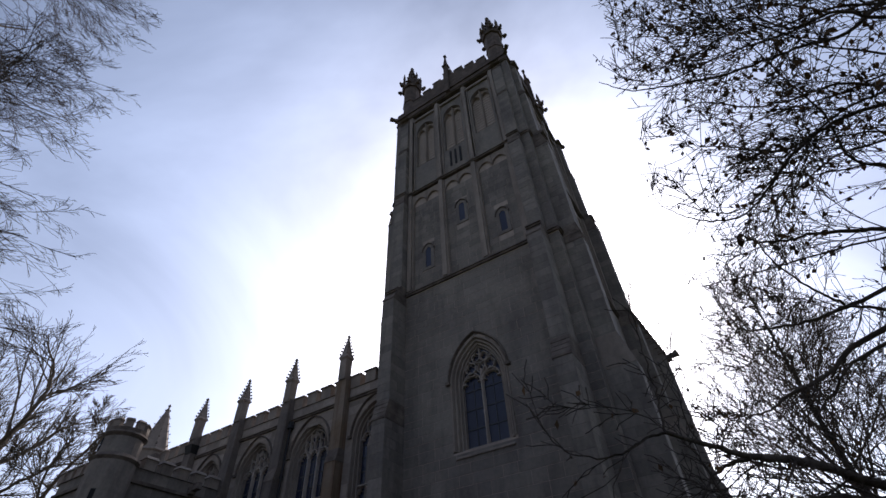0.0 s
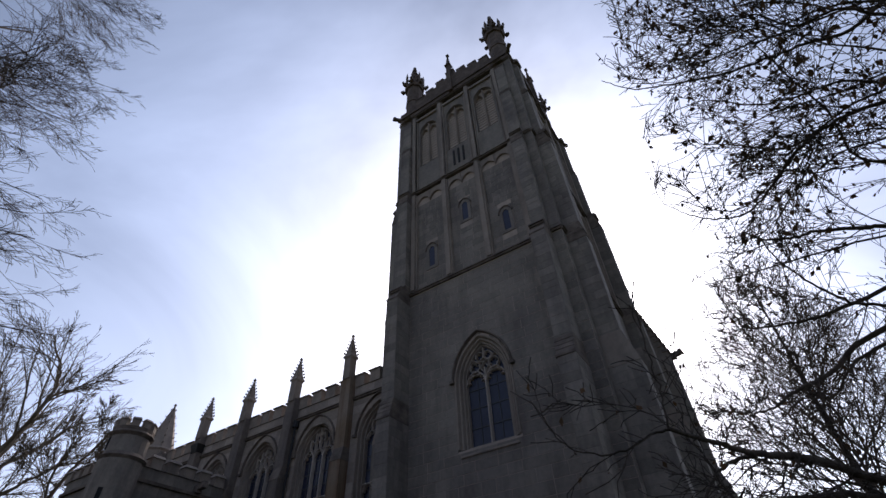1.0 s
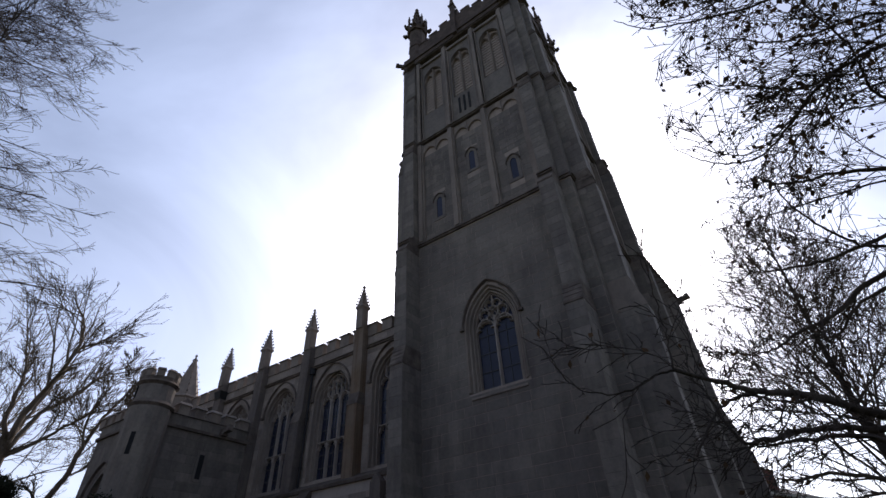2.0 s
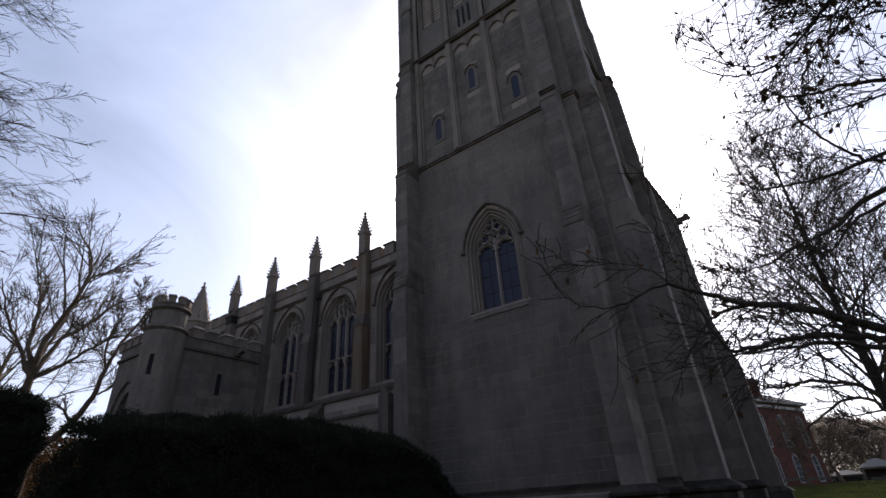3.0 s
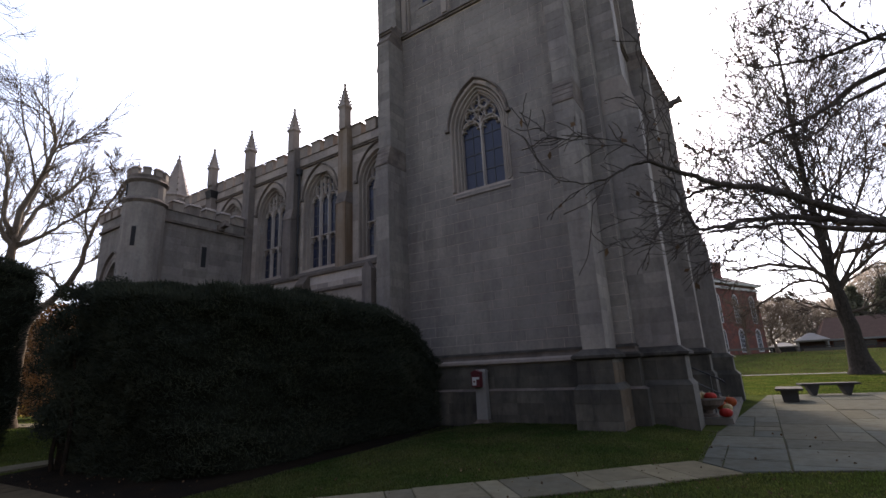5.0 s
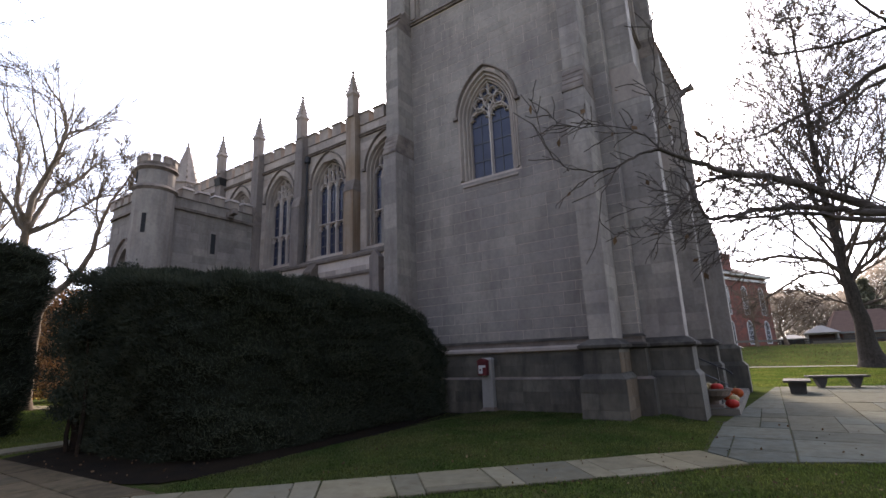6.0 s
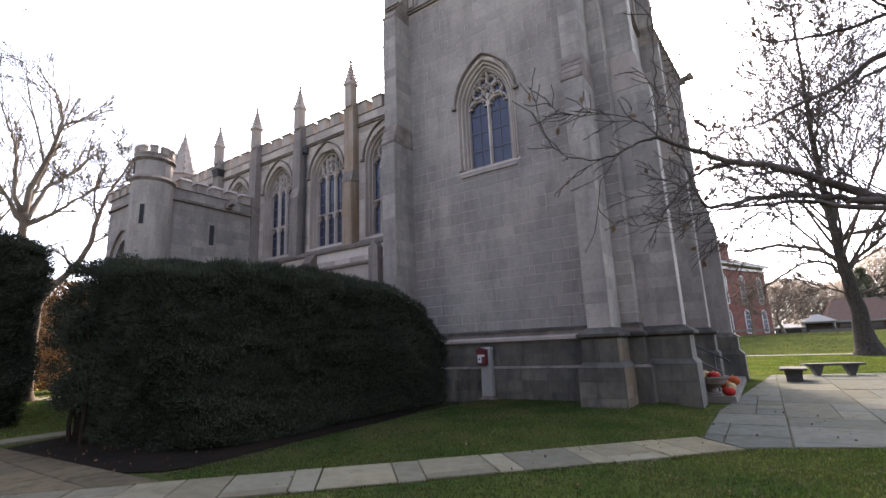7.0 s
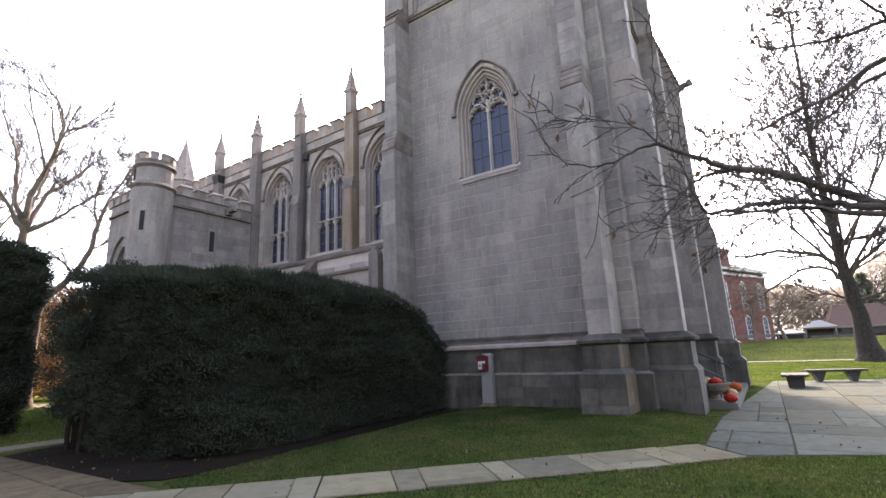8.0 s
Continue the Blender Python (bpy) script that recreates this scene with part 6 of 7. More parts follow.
# the near tree whose limbs hang over the lawn
def near_tree():
    ob = thing("oak_tree", "spreading tree with hanging brown leaves on bare dark limbs", "tree", 5.9, 6.4)
    base = Vector((5.9, 6.4, 0))
    rr = random.Random(51)
    trunk = wander(Vector((0, 0, -0.1)), Vector((0.03, 0.02, 1)), 9.0, 0.36, 0.20, 12, rr, 0.03)
    trunk = [(p, r * (1 + 0.6 * math.exp(-max(p.z, 0) / 0.6))) for p, r in trunk]
    mesh_part("trunk", tube_mesh("trunk", [trunk], 14), BARK, ob, smooth=True)
    out, tips = [], []

    # the crown stops short of the tower
    def room(p):
        x = p.x + base.x
        if 6.15 < p.z < 6.8:
            return x > 1.15
        return p.z < 4.5 or x > min(max(0.30 * (p.z - 6.0), 0.0), 0.75)

    def grow(r0, r1, pts):
        line = spline(pts, base, r0, r1, rr, 0.007)
        mesh_part("limb", tube_mesh("limb", [line], 8), BARK, ob, smooth=True)
        thick, high = r0 > 0.02 and len(pts) != 5, pts[1][2] > 5.5
        branch_out(line[len(line) // 4:] if thick else line, 3 if thick else 2, rr, 0.62, (12, 7, 4) if high else (9, 6, 4) if thick else (6, 3), (0.46 if high else 0.38) if thick else 0.5, 0.12 if high else 0.16, 0.0, out, tips, 0.05, 0.2, room)

    # limbs: a few guide places each, from the trunk outward
    grow(0.085, 0.016, [(5.8, 6.6, 2.2), (3.4, 6.8, 2.5), (1.64, 6.8, 2.84), (1.04, 6.8, 3.15), (0.53, 6.3, 3.35), (0.25, 5.9, 3.38), (-0.03, 5.4, 3.32), (-0.28, 4.8, 3.30), (-0.5, 4.0, 3.22)])
    grow(0.013, 0.004, [(-0.5, 4.0, 3.22), (-0.46, 3.95, 3.45), (-0.44, 3.9, 3.68), (-0.42, 3.8, 3.93), (-0.41, 3.7, 4.13)])
    grow(0.014, 0.003, [(-0.5, 4.0, 3.22), (-0.66, 3.9, 3.17), (-0.83, 3.8, 3.07), (-1.04, 3.7, 3.07), (-1.21, 3.6, 3.16), (-1.29, 3.5, 3.29), (-1.3, 3.4, 3.47)])
    grow(0.024, 0.010, [(0.25, 5.9, 3.38), (-0.10, 5.5, 3.34), (-0.33, 5.2, 3.21), (-0.49, 5.0, 3.02), (-0.67, 4.8, 2.73)])
    grow(0.062, 0.007, [(5.8, 6.6, 2.2), (3.2, 6.5, 2.4), (1.26, 6.4, 2.86), (0.86, 6.3, 2.97), (0.47, 6.1, 3.03), (0.06, 5.7, 2.96), (-0.26, 5.3, 2.86), (-0.35, 5.1, 2.95), (-0.43, 5.0, 3.27)])
    grow(0.05, 0.010, [(5.8, 6.5, 2.1), (2.8, 6.2, 2.4), (1.16, 6.0, 2.71), (0.57, 5.8, 2.86), (0.19, 5.6, 2.86), (-0.21, 5.2, 2.80)])
    grow(0.05, 0.008, [(5.9, 6.4, 4.9), (3.6, 7.2, 5.2), (1.74, 7.2, 4.85), (1.25, 7.0, 4.52), (0.94, 6.8, 4.35), (0.56, 6.5, 4.16), (0.37, 6.3, 4.0), (0.08, 6.0, 3.87)])
    grow(0.04, 0.008, [(5.9, 6.4, 5.4), (3.8, 7.2, 5.6), (1.99, 7.2, 5.35), (1.42, 7.0, 5.19), (1.01, 6.8, 5.13), (0.59, 6.5, 5.06), (0.46, 6.3, 5.14)])
    grow(0.035, 0.006, [(5.9, 6.4, 5.0), (3.6, 7.3, 5.1), (1.76, 7.4, 4.76), (1.4, 7.3, 4.57), (1.07, 7.2, 4.29), (0.71, 7.0, 4.25), (0.37, 6.8, 4.01)])
    grow(0.040, 0.006, [(5.9, 6.4, 5.9), (4.4, 6.0, 6.6), (3.26, 5.6, 6.80), (2.66, 5.4, 6.78), (2.21, 5.3, 6.61), (1.9, 5.2, 6.48), (1.62, 5.1, 6.53), (1.42, 5.0, 6.65), (1.04, 4.8, 6.78)])
    grow(0.024, 0.004, [(2.21, 5.3, 6.61), (1.93, 5.3, 6.49), (1.59, 5.4, 6.28), (1.27, 5.5, 6.11), (0.95, 5.5, 6.05), (0.66, 5.4, 6.14), (0.46, 5.3, 6.31), (0.30, 5.2, 6.51)])
    grow(0.045, 0.010, [(5.9, 6.4, 5.2), (4.2, 6.6, 5.6), (2.87, 6.6, 5.71), (2.51, 6.5, 5.79), (2.15, 6.4, 5.89), (1.78, 6.2, 5.90), (1.51, 6.1, 5.86), (1.22, 6.0, 5.91), (1.03, 5.9, 6.08)])
    grow(0.032, 0.008, [(5.9, 6.4, 4.0), (4.0, 6.8, 4.3), (2.23, 6.8, 4.64), (1.99, 6.7, 4.90), (1.65, 6.5, 5.0), (1.42, 6.3, 5.22), (1.24, 6.1, 5.51), (1.16, 6.0, 5.93)])
    grow(0.036, 0.004, [(5.9, 6.4, 6.6), (4.6, 5.2, 7.4), (3.63, 4.6, 7.50), (2.92, 4.6, 7.23), (2.49, 4.5, 7.30), (2.03, 4.4, 7.23), (1.4, 4.2, 7.18), (0.9, 4.0, 7.20), (0.53, 3.8, 7.21), (0.29, 3.7, 7.54)])
    grow(0.029, 0.004, [(5.9, 6.4, 6.2), (4.4, 5.0, 6.9), (3.13, 4.4, 6.95), (2.79, 4.2, 7.19), (2.33, 4.1, 7.17), (2.13, 4.0, 7.60), (1.54, 3.8, 7.52), (1.11, 3.7, 7.58)])
    grow(0.029, 0.004, [(5.9, 6.4, 5.9), (4.4, 5.5, 6.6), (3.44, 5.2, 6.77), (2.97, 5.1, 6.73), (2.64, 5.0, 6.95), (2.16, 4.9, 6.95), (1.75, 4.8, 7.02), (1.35, 4.6, 7.28), (0.94, 4.5, 7.26), (0.61, 4.4, 7.09)])
    grow(0.024, 0.005, [(5.9, 6.4, 5.4), (4.2, 6.1, 5.9), (3.04, 6.0, 6.04), (2.73, 5.9, 6.29), (2.36, 5.8, 6.36), (2.01, 5.7, 6.40), (1.74, 5.6, 6.62)])
    grow(0.024, 0.005, [(5.9, 6.4, 7.0), (3.5, 6.05, 7.5), (2.4, 5.8, 7.1), (1.77, 5.65, 6.57), (1.0, 5.45, 6.1), (0.48, 4.87, 6.1)])
    grow(0.024, 0.005, [(5.9, 6.4, 8.4), (4.3, 5.7, 8.85), (2.9, 5.2, 8.55), (1.9, 4.65, 8.06), (1.1, 4.4, 7.8), (0.6, 4.0, 7.6)])
    grow(0.024, 0.005, [(5.9, 6.4, 7.6), (4.6, 6.4, 8.1), (3.2, 6.2, 8.0), (2.1, 5.7, 7.7), (1.3, 5.6, 7.3)])
    grow(0.024, 0.005, [(5.9, 6.4, 6.5), (3.3, 6.5, 7.1), (2.6, 6.3, 7.0), (1.9, 6.3, 6.7), (1.5, 6.1, 6.8)])
    grow(0.024, 0.005, [(5.9, 6.4, 8.2), (4.2, 5.8, 8.8), (3.6, 5.4, 8.7), (2.8, 4.8, 8.9), (1.8, 4.4, 9.0), (1.0, 4.1, 8.8)])
    grow(0.024, 0.005, [(5.9, 6.4, 8.6), (5.2, 5.0, 9.3), (3.9, 4.2, 9.5), (2.6, 3.6, 9.2), (1.5, 3.2, 8.9)])
    grow(0.024, 0.005, [(5.9, 6.4, 6.0), (3.0, 6.4, 6.6), (2.6, 5.6, 7.2), (2.3, 4.9, 7.7), (2.0, 4.2, 8.1)])
    grow(0.022, 0.004, [(5.9, 6.4, 5.0), (3.2, 6.4, 5.5), (1.7, 5.9, 5.4), (0.8, 5.5, 5.2), (0.2, 5.2, 5.1)])
    grow(0.024, 0.005, [(5.9, 6.4, 8.5), (4.8, 5.6, 9.6), (3.8, 5.0, 10.2), (2.8, 4.6, 10.4), (2.0, 4.2, 10.2)])
    grow(0.024, 0.005, [(5.9, 6.4, 7.9), (4.6, 5.2, 8.9), (3.6, 4.4, 9.3), (2.7, 3.8, 9.4), (2.0, 3.4, 9.2)])
    grow(0.034, 0.005, [(5.9, 6.4, 6.4), (4.9, 5.6, 7.2), (3.9, 5.0, 7.6), (3.1, 4.6, 7.8), (2.5, 4.4, 7.7), (1.9, 4.2, 7.8)])
    grow(0.034, 0.005, [(5.9, 6.4, 5.9), (4.8, 5.9, 6.4), (3.8, 5.3, 6.7), (3.2, 5.0, 7.1), (2.6, 4.6, 7.4), (2.2, 4.2, 7.9)])
    grow(0.030, 0.005, [(5.9, 6.4, 5.6), (4.6, 6.3, 6.1), (3.6, 6.0, 6.2), (2.9, 5.7, 6.6), (2.3, 5.5, 6.7), (1.8, 5.3, 6.9)])
    twigs = [[(p, min(max(r * 0.7, 0.0042 if p.z < 5.0 else 0.0043), 0.013)) for p, r in l] for l in out]
    mesh_part("crown", tube_mesh("crown", twigs, 4), BARK, ob, "thin bare twigs")["kind"] = "stuff"
    pts, cells = [], collections.Counter()
    for _ in range(30000):
        t = rr.choice(tips)
        p = t[rr.randrange(1, len(t))][0]
        if p.z < 5.0 and rr.random() < (0.9 if p.z < 3.6 else 0.75):
            continue
        if p.z > 4.2 and rr.random() > min(max((p.x + base.x - 0.3) / 2.2, 0.10), 1.0):
            continue
        cell = (int(p.x * 3), int(p.y * 2), int(p.z * 3))
        cells[cell] += 1
        if cells[cell] > (6 if p.z > 6.5 else 3 if p.z > 5.7 else 2 if p.z > 4.6 else 1):
            continue
        pts.append(p + Vector((rr.gauss(0, 0.012), rr.gauss(0, 0.012), -0.01)))
    sizes = np.array([0.029 + 0.045 * rr.random() ** 2 for q in pts]) * np.array([0.7 if q.z < 5.0 else 1.0 for q in pts])
    me = flakes_mesh("leaves", np.array([p[:] for p in pts]), sizes, np.tile([0, 0, -0.9], (len(pts), 1)), 1.65, 53)
    mesh_part("foliage", me, DEAD_LEAF, ob, "curled dry brown leaves")["kind"] = "stuff"


near_tree()


# ---------------------------------------------------------------- small things round the tower
def fire_box():
    ob = thing("fire_alarm_box", "red fire alarm box on a pale grey pedestal by the tower", "fire alarm", -6.53, 11.72, ground_z(-6.53, 11.72) - 0.01)
    bm = bmesh.new()
    box(bm, -0.24, 0.24, -0.17, 0.17, 0, 0.04)
    frustum(bm, (-0.20, 0.20, -0.13, 0.13), (-0.165, 0.165, -0.09, 0.09), 0.04, 0.11)
    part("base", bm, DARK_STONE, ob, "dark stained foot plate")
    bm = bmesh.new()
    frustum(bm, (-0.165, 0.165, -0.09, 0.09), (-0.155, 0.155, -0.08, 0.08), 0.11, 1.36)
    frustum(bm, (-0.17, 0.17, -0.10, 0.10), (-0.13, 0.13, -0.07, 0.07), 1.36, 1.42)
    part("pedestal", bm, POST_GREY, ob)
    bm = bmesh.new()
    box(bm, -0.21, 0.08, -0.22, -0.08, 0.95, 1.30)
    prism_xz(bm, [(-0.23, 1.30), (0.10, 1.30), (0.08, 1.35), (-0.065, 1.41), (-0.21, 1.35)], -0.24, -0.07)
    bmesh.ops.bevel(bm, geom=list(bm.edges), offset=0.012, segments=2, affect="EDGES")
    bx = part("box", bm, RED, ob, "red cast box with a peaked lid")
    bm = bmesh.new()
    box(bm, -0.17, -0.05, -0.228, -0.21, 1.00, 1.22)
    box(bm, -0.05, 0.05, -0.226, -0.21, 1.16, 1.22)
    part("plate", bm, WHITE, bx, "white notice plate")
    bm = bmesh.new()
    ring_prism(bm, 8, 0.03, -0.25, 0.02, -0.225, m=pose(-0.11, 0, 1.10, 90, 0, 0) @ pose(0, 0, 0.475))
    part("handle", bm, RED, bx)


fire_box()


def landing():
    ob = thing("landing", "low stone landing before the west steps", "landing", -1.5, 16.5)
    for i in range(4):
        bm = bmesh.new()
        y0 = -3.2 + i * 1.65
        frustum(bm, (-0.9, 0.72, y0, y0 + 1.64), (-0.9, 0.70, y0 + 0.01, y0 + 1.63), 0, 0.15)
        part("slab", bm, CONCRETE, ob)


landing()


def urn():
    ob = thing("planter_urn", "round stone planter bowl full of gourds", "planter", -1.33, 13.75, 0.15)
    bm = bmesh.new()
    prof = [(0.22, 0), (0.22, 0.06), (0.12, 0.10), (0.12, 0.2), (0.2, 0.26), (0.36, 0.38), (0.40, 0.52), (0.44, 0.54), (0.44, 0.6), (0.36, 0.6), (0.34, 0.5)]
    prof = [(r, z * 0.74) for r, z in prof]
    n = 20
    rings = [[bm.verts.new((r * math.cos(2 * math.pi * k / n), r * math.sin(2 * math.pi * k / n), z)) for k in range(n)] for r, z in prof]
    for a, b in zip(rings, rings[1:]):
        for k in range(n):
            bm.faces.new([a[k], a[(k + 1) % n], b[(k + 1) % n], b[k]])
    bm.faces.new(rings[0][::-1])
    bm.faces.new(rings[-1])
    part("bowl", bm, DARK_STONE, ob, smooth=False)


urn()


def pumpkin(x, y, z, r, mat, label, flat_k=0.75):
    ob = thing("pumpkin", label, "pumpkin", x, y, z, group="pumpkins by the steps")
    bm = bmesh.new()
    nu, nv = 24, 10
    rows = []
    for j in range(nv + 1):
        v = math.pi * j / nv
        row = []
        for i in range(nu):
            u = 2 * math.pi * i / nu
            rib = 1 - 0.10 * abs(math.cos(u * 4)) ** 3
            dip = 0.12 * math.exp(-((math.sin(v)) / 0.3) ** 2)
            row.append(bm.verts.new((r * rib * math.sin(v) * math.cos(u), r * rib * math.sin(v) * math.sin(u), r * flat_k * (1 + math.cos(v) * (1 - dip)))))
        rows.append(row)
    for a, b in zip(rows, rows[1:]):
        for i in range(nu):
            bm.faces.new([a[i], a[(i + 1) % nu], b[(i + 1) % nu], b[i]])
    bmesh.ops.remove_doubles(bm, verts=bm.verts, dist=0.0005)
    part("body", bm, mat, ob, smooth=True)
    bm = bmesh.new()
    ring_prism(bm, 6, r * 0.14, r * flat_k * 1.8, r * 0.08, r * flat_k * 2.25)
    part("stem", bm, STEM, ob)


pumpkin(-0.93, 13.5, 0.152, 0.155, RED_PUMPKIN, "large deep red pumpkin on the stone landing", 0.7)
pumpkin(-0.97, 16.1, 0.152, 0.19, PUMPKIN, "orange pumpkin on the stone landing", 0.75)
pumpkin(-1.12, 15.2, 0.152, 0.15, PUMPKIN, "small orange pumpkin on the stone landing", 0.8)
pumpkin(-0.95, 14.7, 0.152, 0.12, GOURD, "small pale gourd on the stone landing", 0.9)
pumpkin(-1.22, 13.72, 0.51, 0.15, RED_PUMPKIN, "red pumpkin in the stone planter", 0.7)
pumpkin(-1.50, 13.66, 0.52, 0.11, GOURD, "yellow gourd in the stone planter", 0.9)
pumpkin(-1.40, 13.88, 0.52, 0.12, GOURD, "mottled yellow gourd in the stone planter", 0.8)
pumpkin(-1.70, 13.55, 0.152, 0.14, GOURD, "pale gourd beside the stone planter", 0.9)


def bench(x, y, turn, length, half, label, block=False):
    ob = thing("stone_bench", label, "bench", x, y, 0.02, group="stone benches on the terrace")
    ob.rotation_euler = (0, 0, radians(turn))
    bm = bmesh.new()
    box(bm, -length / 2, length / 2, -half, half, 0.35, 0.42)
    bmesh.ops.bevel(bm, geom=list(bm.edges), offset=0.012, segments=2, affect="EDGES")
    part("seat", bm, BENCH_STONE, ob, "stone slab with worn edges, shadow-side darkness painted in")
    for s in (-1, 1):
        bm = bmesh.new()
        c = s * length * 0.28
        if block:
            frustum(bm, (c - 0.14, c + 0.14, -0.21, 0.21), (c - 0.14, c + 0.14, -0.24, 0.24), 0, 0.35)
        else:
            prism_xz(bm, [(c - 0.05, 0), (c + 0.05, 0), (c + 0.20, 0.35), (c - 0.20, 0.35)], -0.2, 0.2)
        part("leg", bm, BENCH_STONE, ob)


bench(0.58, 19.75, 88, 1.3, 0.37, "short dark stone bench end-on to the terrace", True)
bench(1.83, 22.2, 12, 1.80, 0.26, "long dark stone bench on splayed legs at the lawn's edge")

# ---------------------------------------------------------------- beyond the lawn
def brick_hall():
    """A two-storey brick hall with arched white windows, a cornice, a hipped roof and a chimney."""
    a, b = Vector((-9.65, 49.9)), Vector((1.0, 76.0))
    L = (b - a).length
    turn = math.degrees(math.atan2(b.y - a.y, b.x - a.x))
    ob = thing("brick_hall", "two-storey red brick hall with arched white windows and a slate roof", "building", a.x, a.y, 1.0)
    ob.rotation_euler = (0, 0, radians(turn))
    bm = bmesh.new()
    box(bm, 0, L, 0.04, 12, 0, 9.2)
    part("wall", bm, MORTAR, ob)
    courses_v, courses_f = [], []
    z = 0.0
    while z < 8.4:
        x = -0.3 + (0.3 if int(z / 0.3) % 2 else 0)
        while x < L:
            base = len(courses_v)
            x0, x1 = max(x, 0), min(x + 0.58, L)
            courses_v += [(x0, 0.0, z), (x1, 0.0, z), (x1, 0.0, z + 0.275), (x0, 0.0, z + 0.275), (x0, 0.04, z), (x1, 0.04, z), (x1, 0.04, z + 0.275), (x0, 0.04, z + 0.275)]
            courses_f += [tuple(base + i for i in f) for f in ((0, 1, 2, 3), (0, 4, 5, 1), (1, 5, 6, 2), (2, 6, 7, 3), (3, 7, 4, 0))]
            x += 0.6
        z += 0.3
    me = bpy.data.meshes.new("brickwork")
    me.from_pydata(courses_v, [], courses_f)
    me.update()
    mesh_part("brickwork", me, BRICK, ob, "courses of red brick")["kind"] = "stuff"
    bm = bmesh.new()
    box(bm, -0.1, L + 0.15, -0.15, 12.1, 8.5, 8.8)
    box(bm, -0.4, L + 0.5, -0.5, 12.4, 9.1, 9.35)
    part("cornice", bm, WHITE, ob, "pale stone cornice")
    bm = bmesh.new()
    frustum(bm, (-0.5, L + 0.6, -0.6, 12.6), (4, L - 5, 5, 7), 9.35, 12.0)
    part("roof", bm, ROOF, ob)
    bm = bmesh.new()
    box(bm, 18.4, 20.7, 0.6, 1.9, 9.4, 11.8)
    box(bm, 18.3, 20.8, 0.5, 2.0, 11.6, 12.0)
    part("chimney", bm, BRICK, ob)
    bm = bmesh.new()
    box(bm, -0.05, L + 0.08, -0.08, 0.02, 0.9, 1.15)
    part("base_course", bm, CONCRETE, ob)
    for i in range(6):
        x = L - 2.1 - i * 4.6
        for z, h in ((0.7, 2.2), (4.3, 2.9)):
            bm = bmesh.new()
            arch_pts = [(-0.62, 0)] + [(0.62 * math.cos(t), h + 0.62 * math.sin(t)) for t in [math.pi * (8 - q) / 8 for q in range(9)]] + [(0.62, 0)]
            bar(bm, [(x + p, z + q) for p, q in arch_pts], 0.2, -0.07, 0.03)
            bar(bm, [(x - 0.6, z), (x + 0.6, z)], 0.18, -0.09, 0.03)
            for q in range(1, 5):
                bar(bm, [(x - 0.6, z + q * h / 4), (x + 0.6, z + q * h / 4)], 0.06, -0.04, 0.02)
            for q in (-0.2, 0.2):
                bar(bm, [(x + q, z), (x + q, z + h + 0.5)], 0.06, -0.04, 0.02)
            win = part("window", bm, WHITE, ob, "white arched multi-pane window")
            g = bmesh.new()
            g.faces.new([g.verts.new((x + p, -0.012, z + q)) for p, q in arch_pts])
            part("pane", g, GLASS, win)


brick_hall()


def pavilion(x, y, w, eave, peak, label):
    z0 = ground_z(x, y)
    ob = thing("pavilion", label, "pavilion", x, y, z0)
    bm = bmesh.new()
    frustum(bm, (-w - 0.2, w + 0.2, -w * 0.8, w * 0.8), (-0.3, 0.3, -0.1, 0.1), eave, peak)
    part("roof", bm, CANVAS, ob, "white peaked roof")
    bm = bmesh.new()
    box(bm, -w - 0.1, w + 0.1, -w * 0.7, w * 0.7, eave - 0.22, eave + 0.02)
    part("fascia", bm, CANVAS, ob)
    for sx in (-1, 1):
        for sy in (-1, 1):
            bm = bmesh.new()
            ring_prism(bm, 8, 0.13, 0, 0.12, eave - 0.1, sx * w * 0.9, sy * w * 0.6)
            part("post", bm, CANVAS, ob)
    bm = bmesh.new()
    box(bm, -w, w, w * 0.62, w * 0.66, 0, eave - 0.2)
    part("back_wall", bm, ROOF_RED, ob)


pavilion(6.75, 90.0, 1.95, 1.55, 2.6, "small white peaked pavilion beyond the lawn")
pavilion(3.2, 91.0, 1.8, 0.85, 1.45, "low white canopy beside the brick hall")


def long_house():
    x, y = 8.5, 93.0
    ob = thing("long_house", "long low house with a red-brown tiled roof and a white-posted porch", "building", x, y, ground_z(x, y))
    bm = bmesh.new()
    box(bm, 0, 30, 0, 9, 0, 1.5)
    part("wall", bm, BRICK, ob)
    bm = bmesh.new()
    frustum(bm, (-0.9, 31, -2.4, 10), (1.0, 28, 4, 5), 1.5, 4.9)
    part("roof", bm, ROOF_RED, ob)
    bm = bmesh.new()
    box(bm, -0.9, 31, -2.42, -2.2, 1.28, 1.55)
    part("fascia", bm, CANVAS, ob)
    for i in range(8):
        bm = bmesh.new()
        ring_prism(bm, 8, 0.17, 0, 0.15, 1.35, 0.2 + i * 3.6, -2.2)
        part("column", bm, CANVAS, ob)
    for i in range(7):
        bm = bmesh.new()
        box(bm, 1 + i * 3.6, 2.4 + i * 3.6, -0.05, 0.05, 0.3, 1.2)
        part("window", bm, GLASS, ob)


long_house()
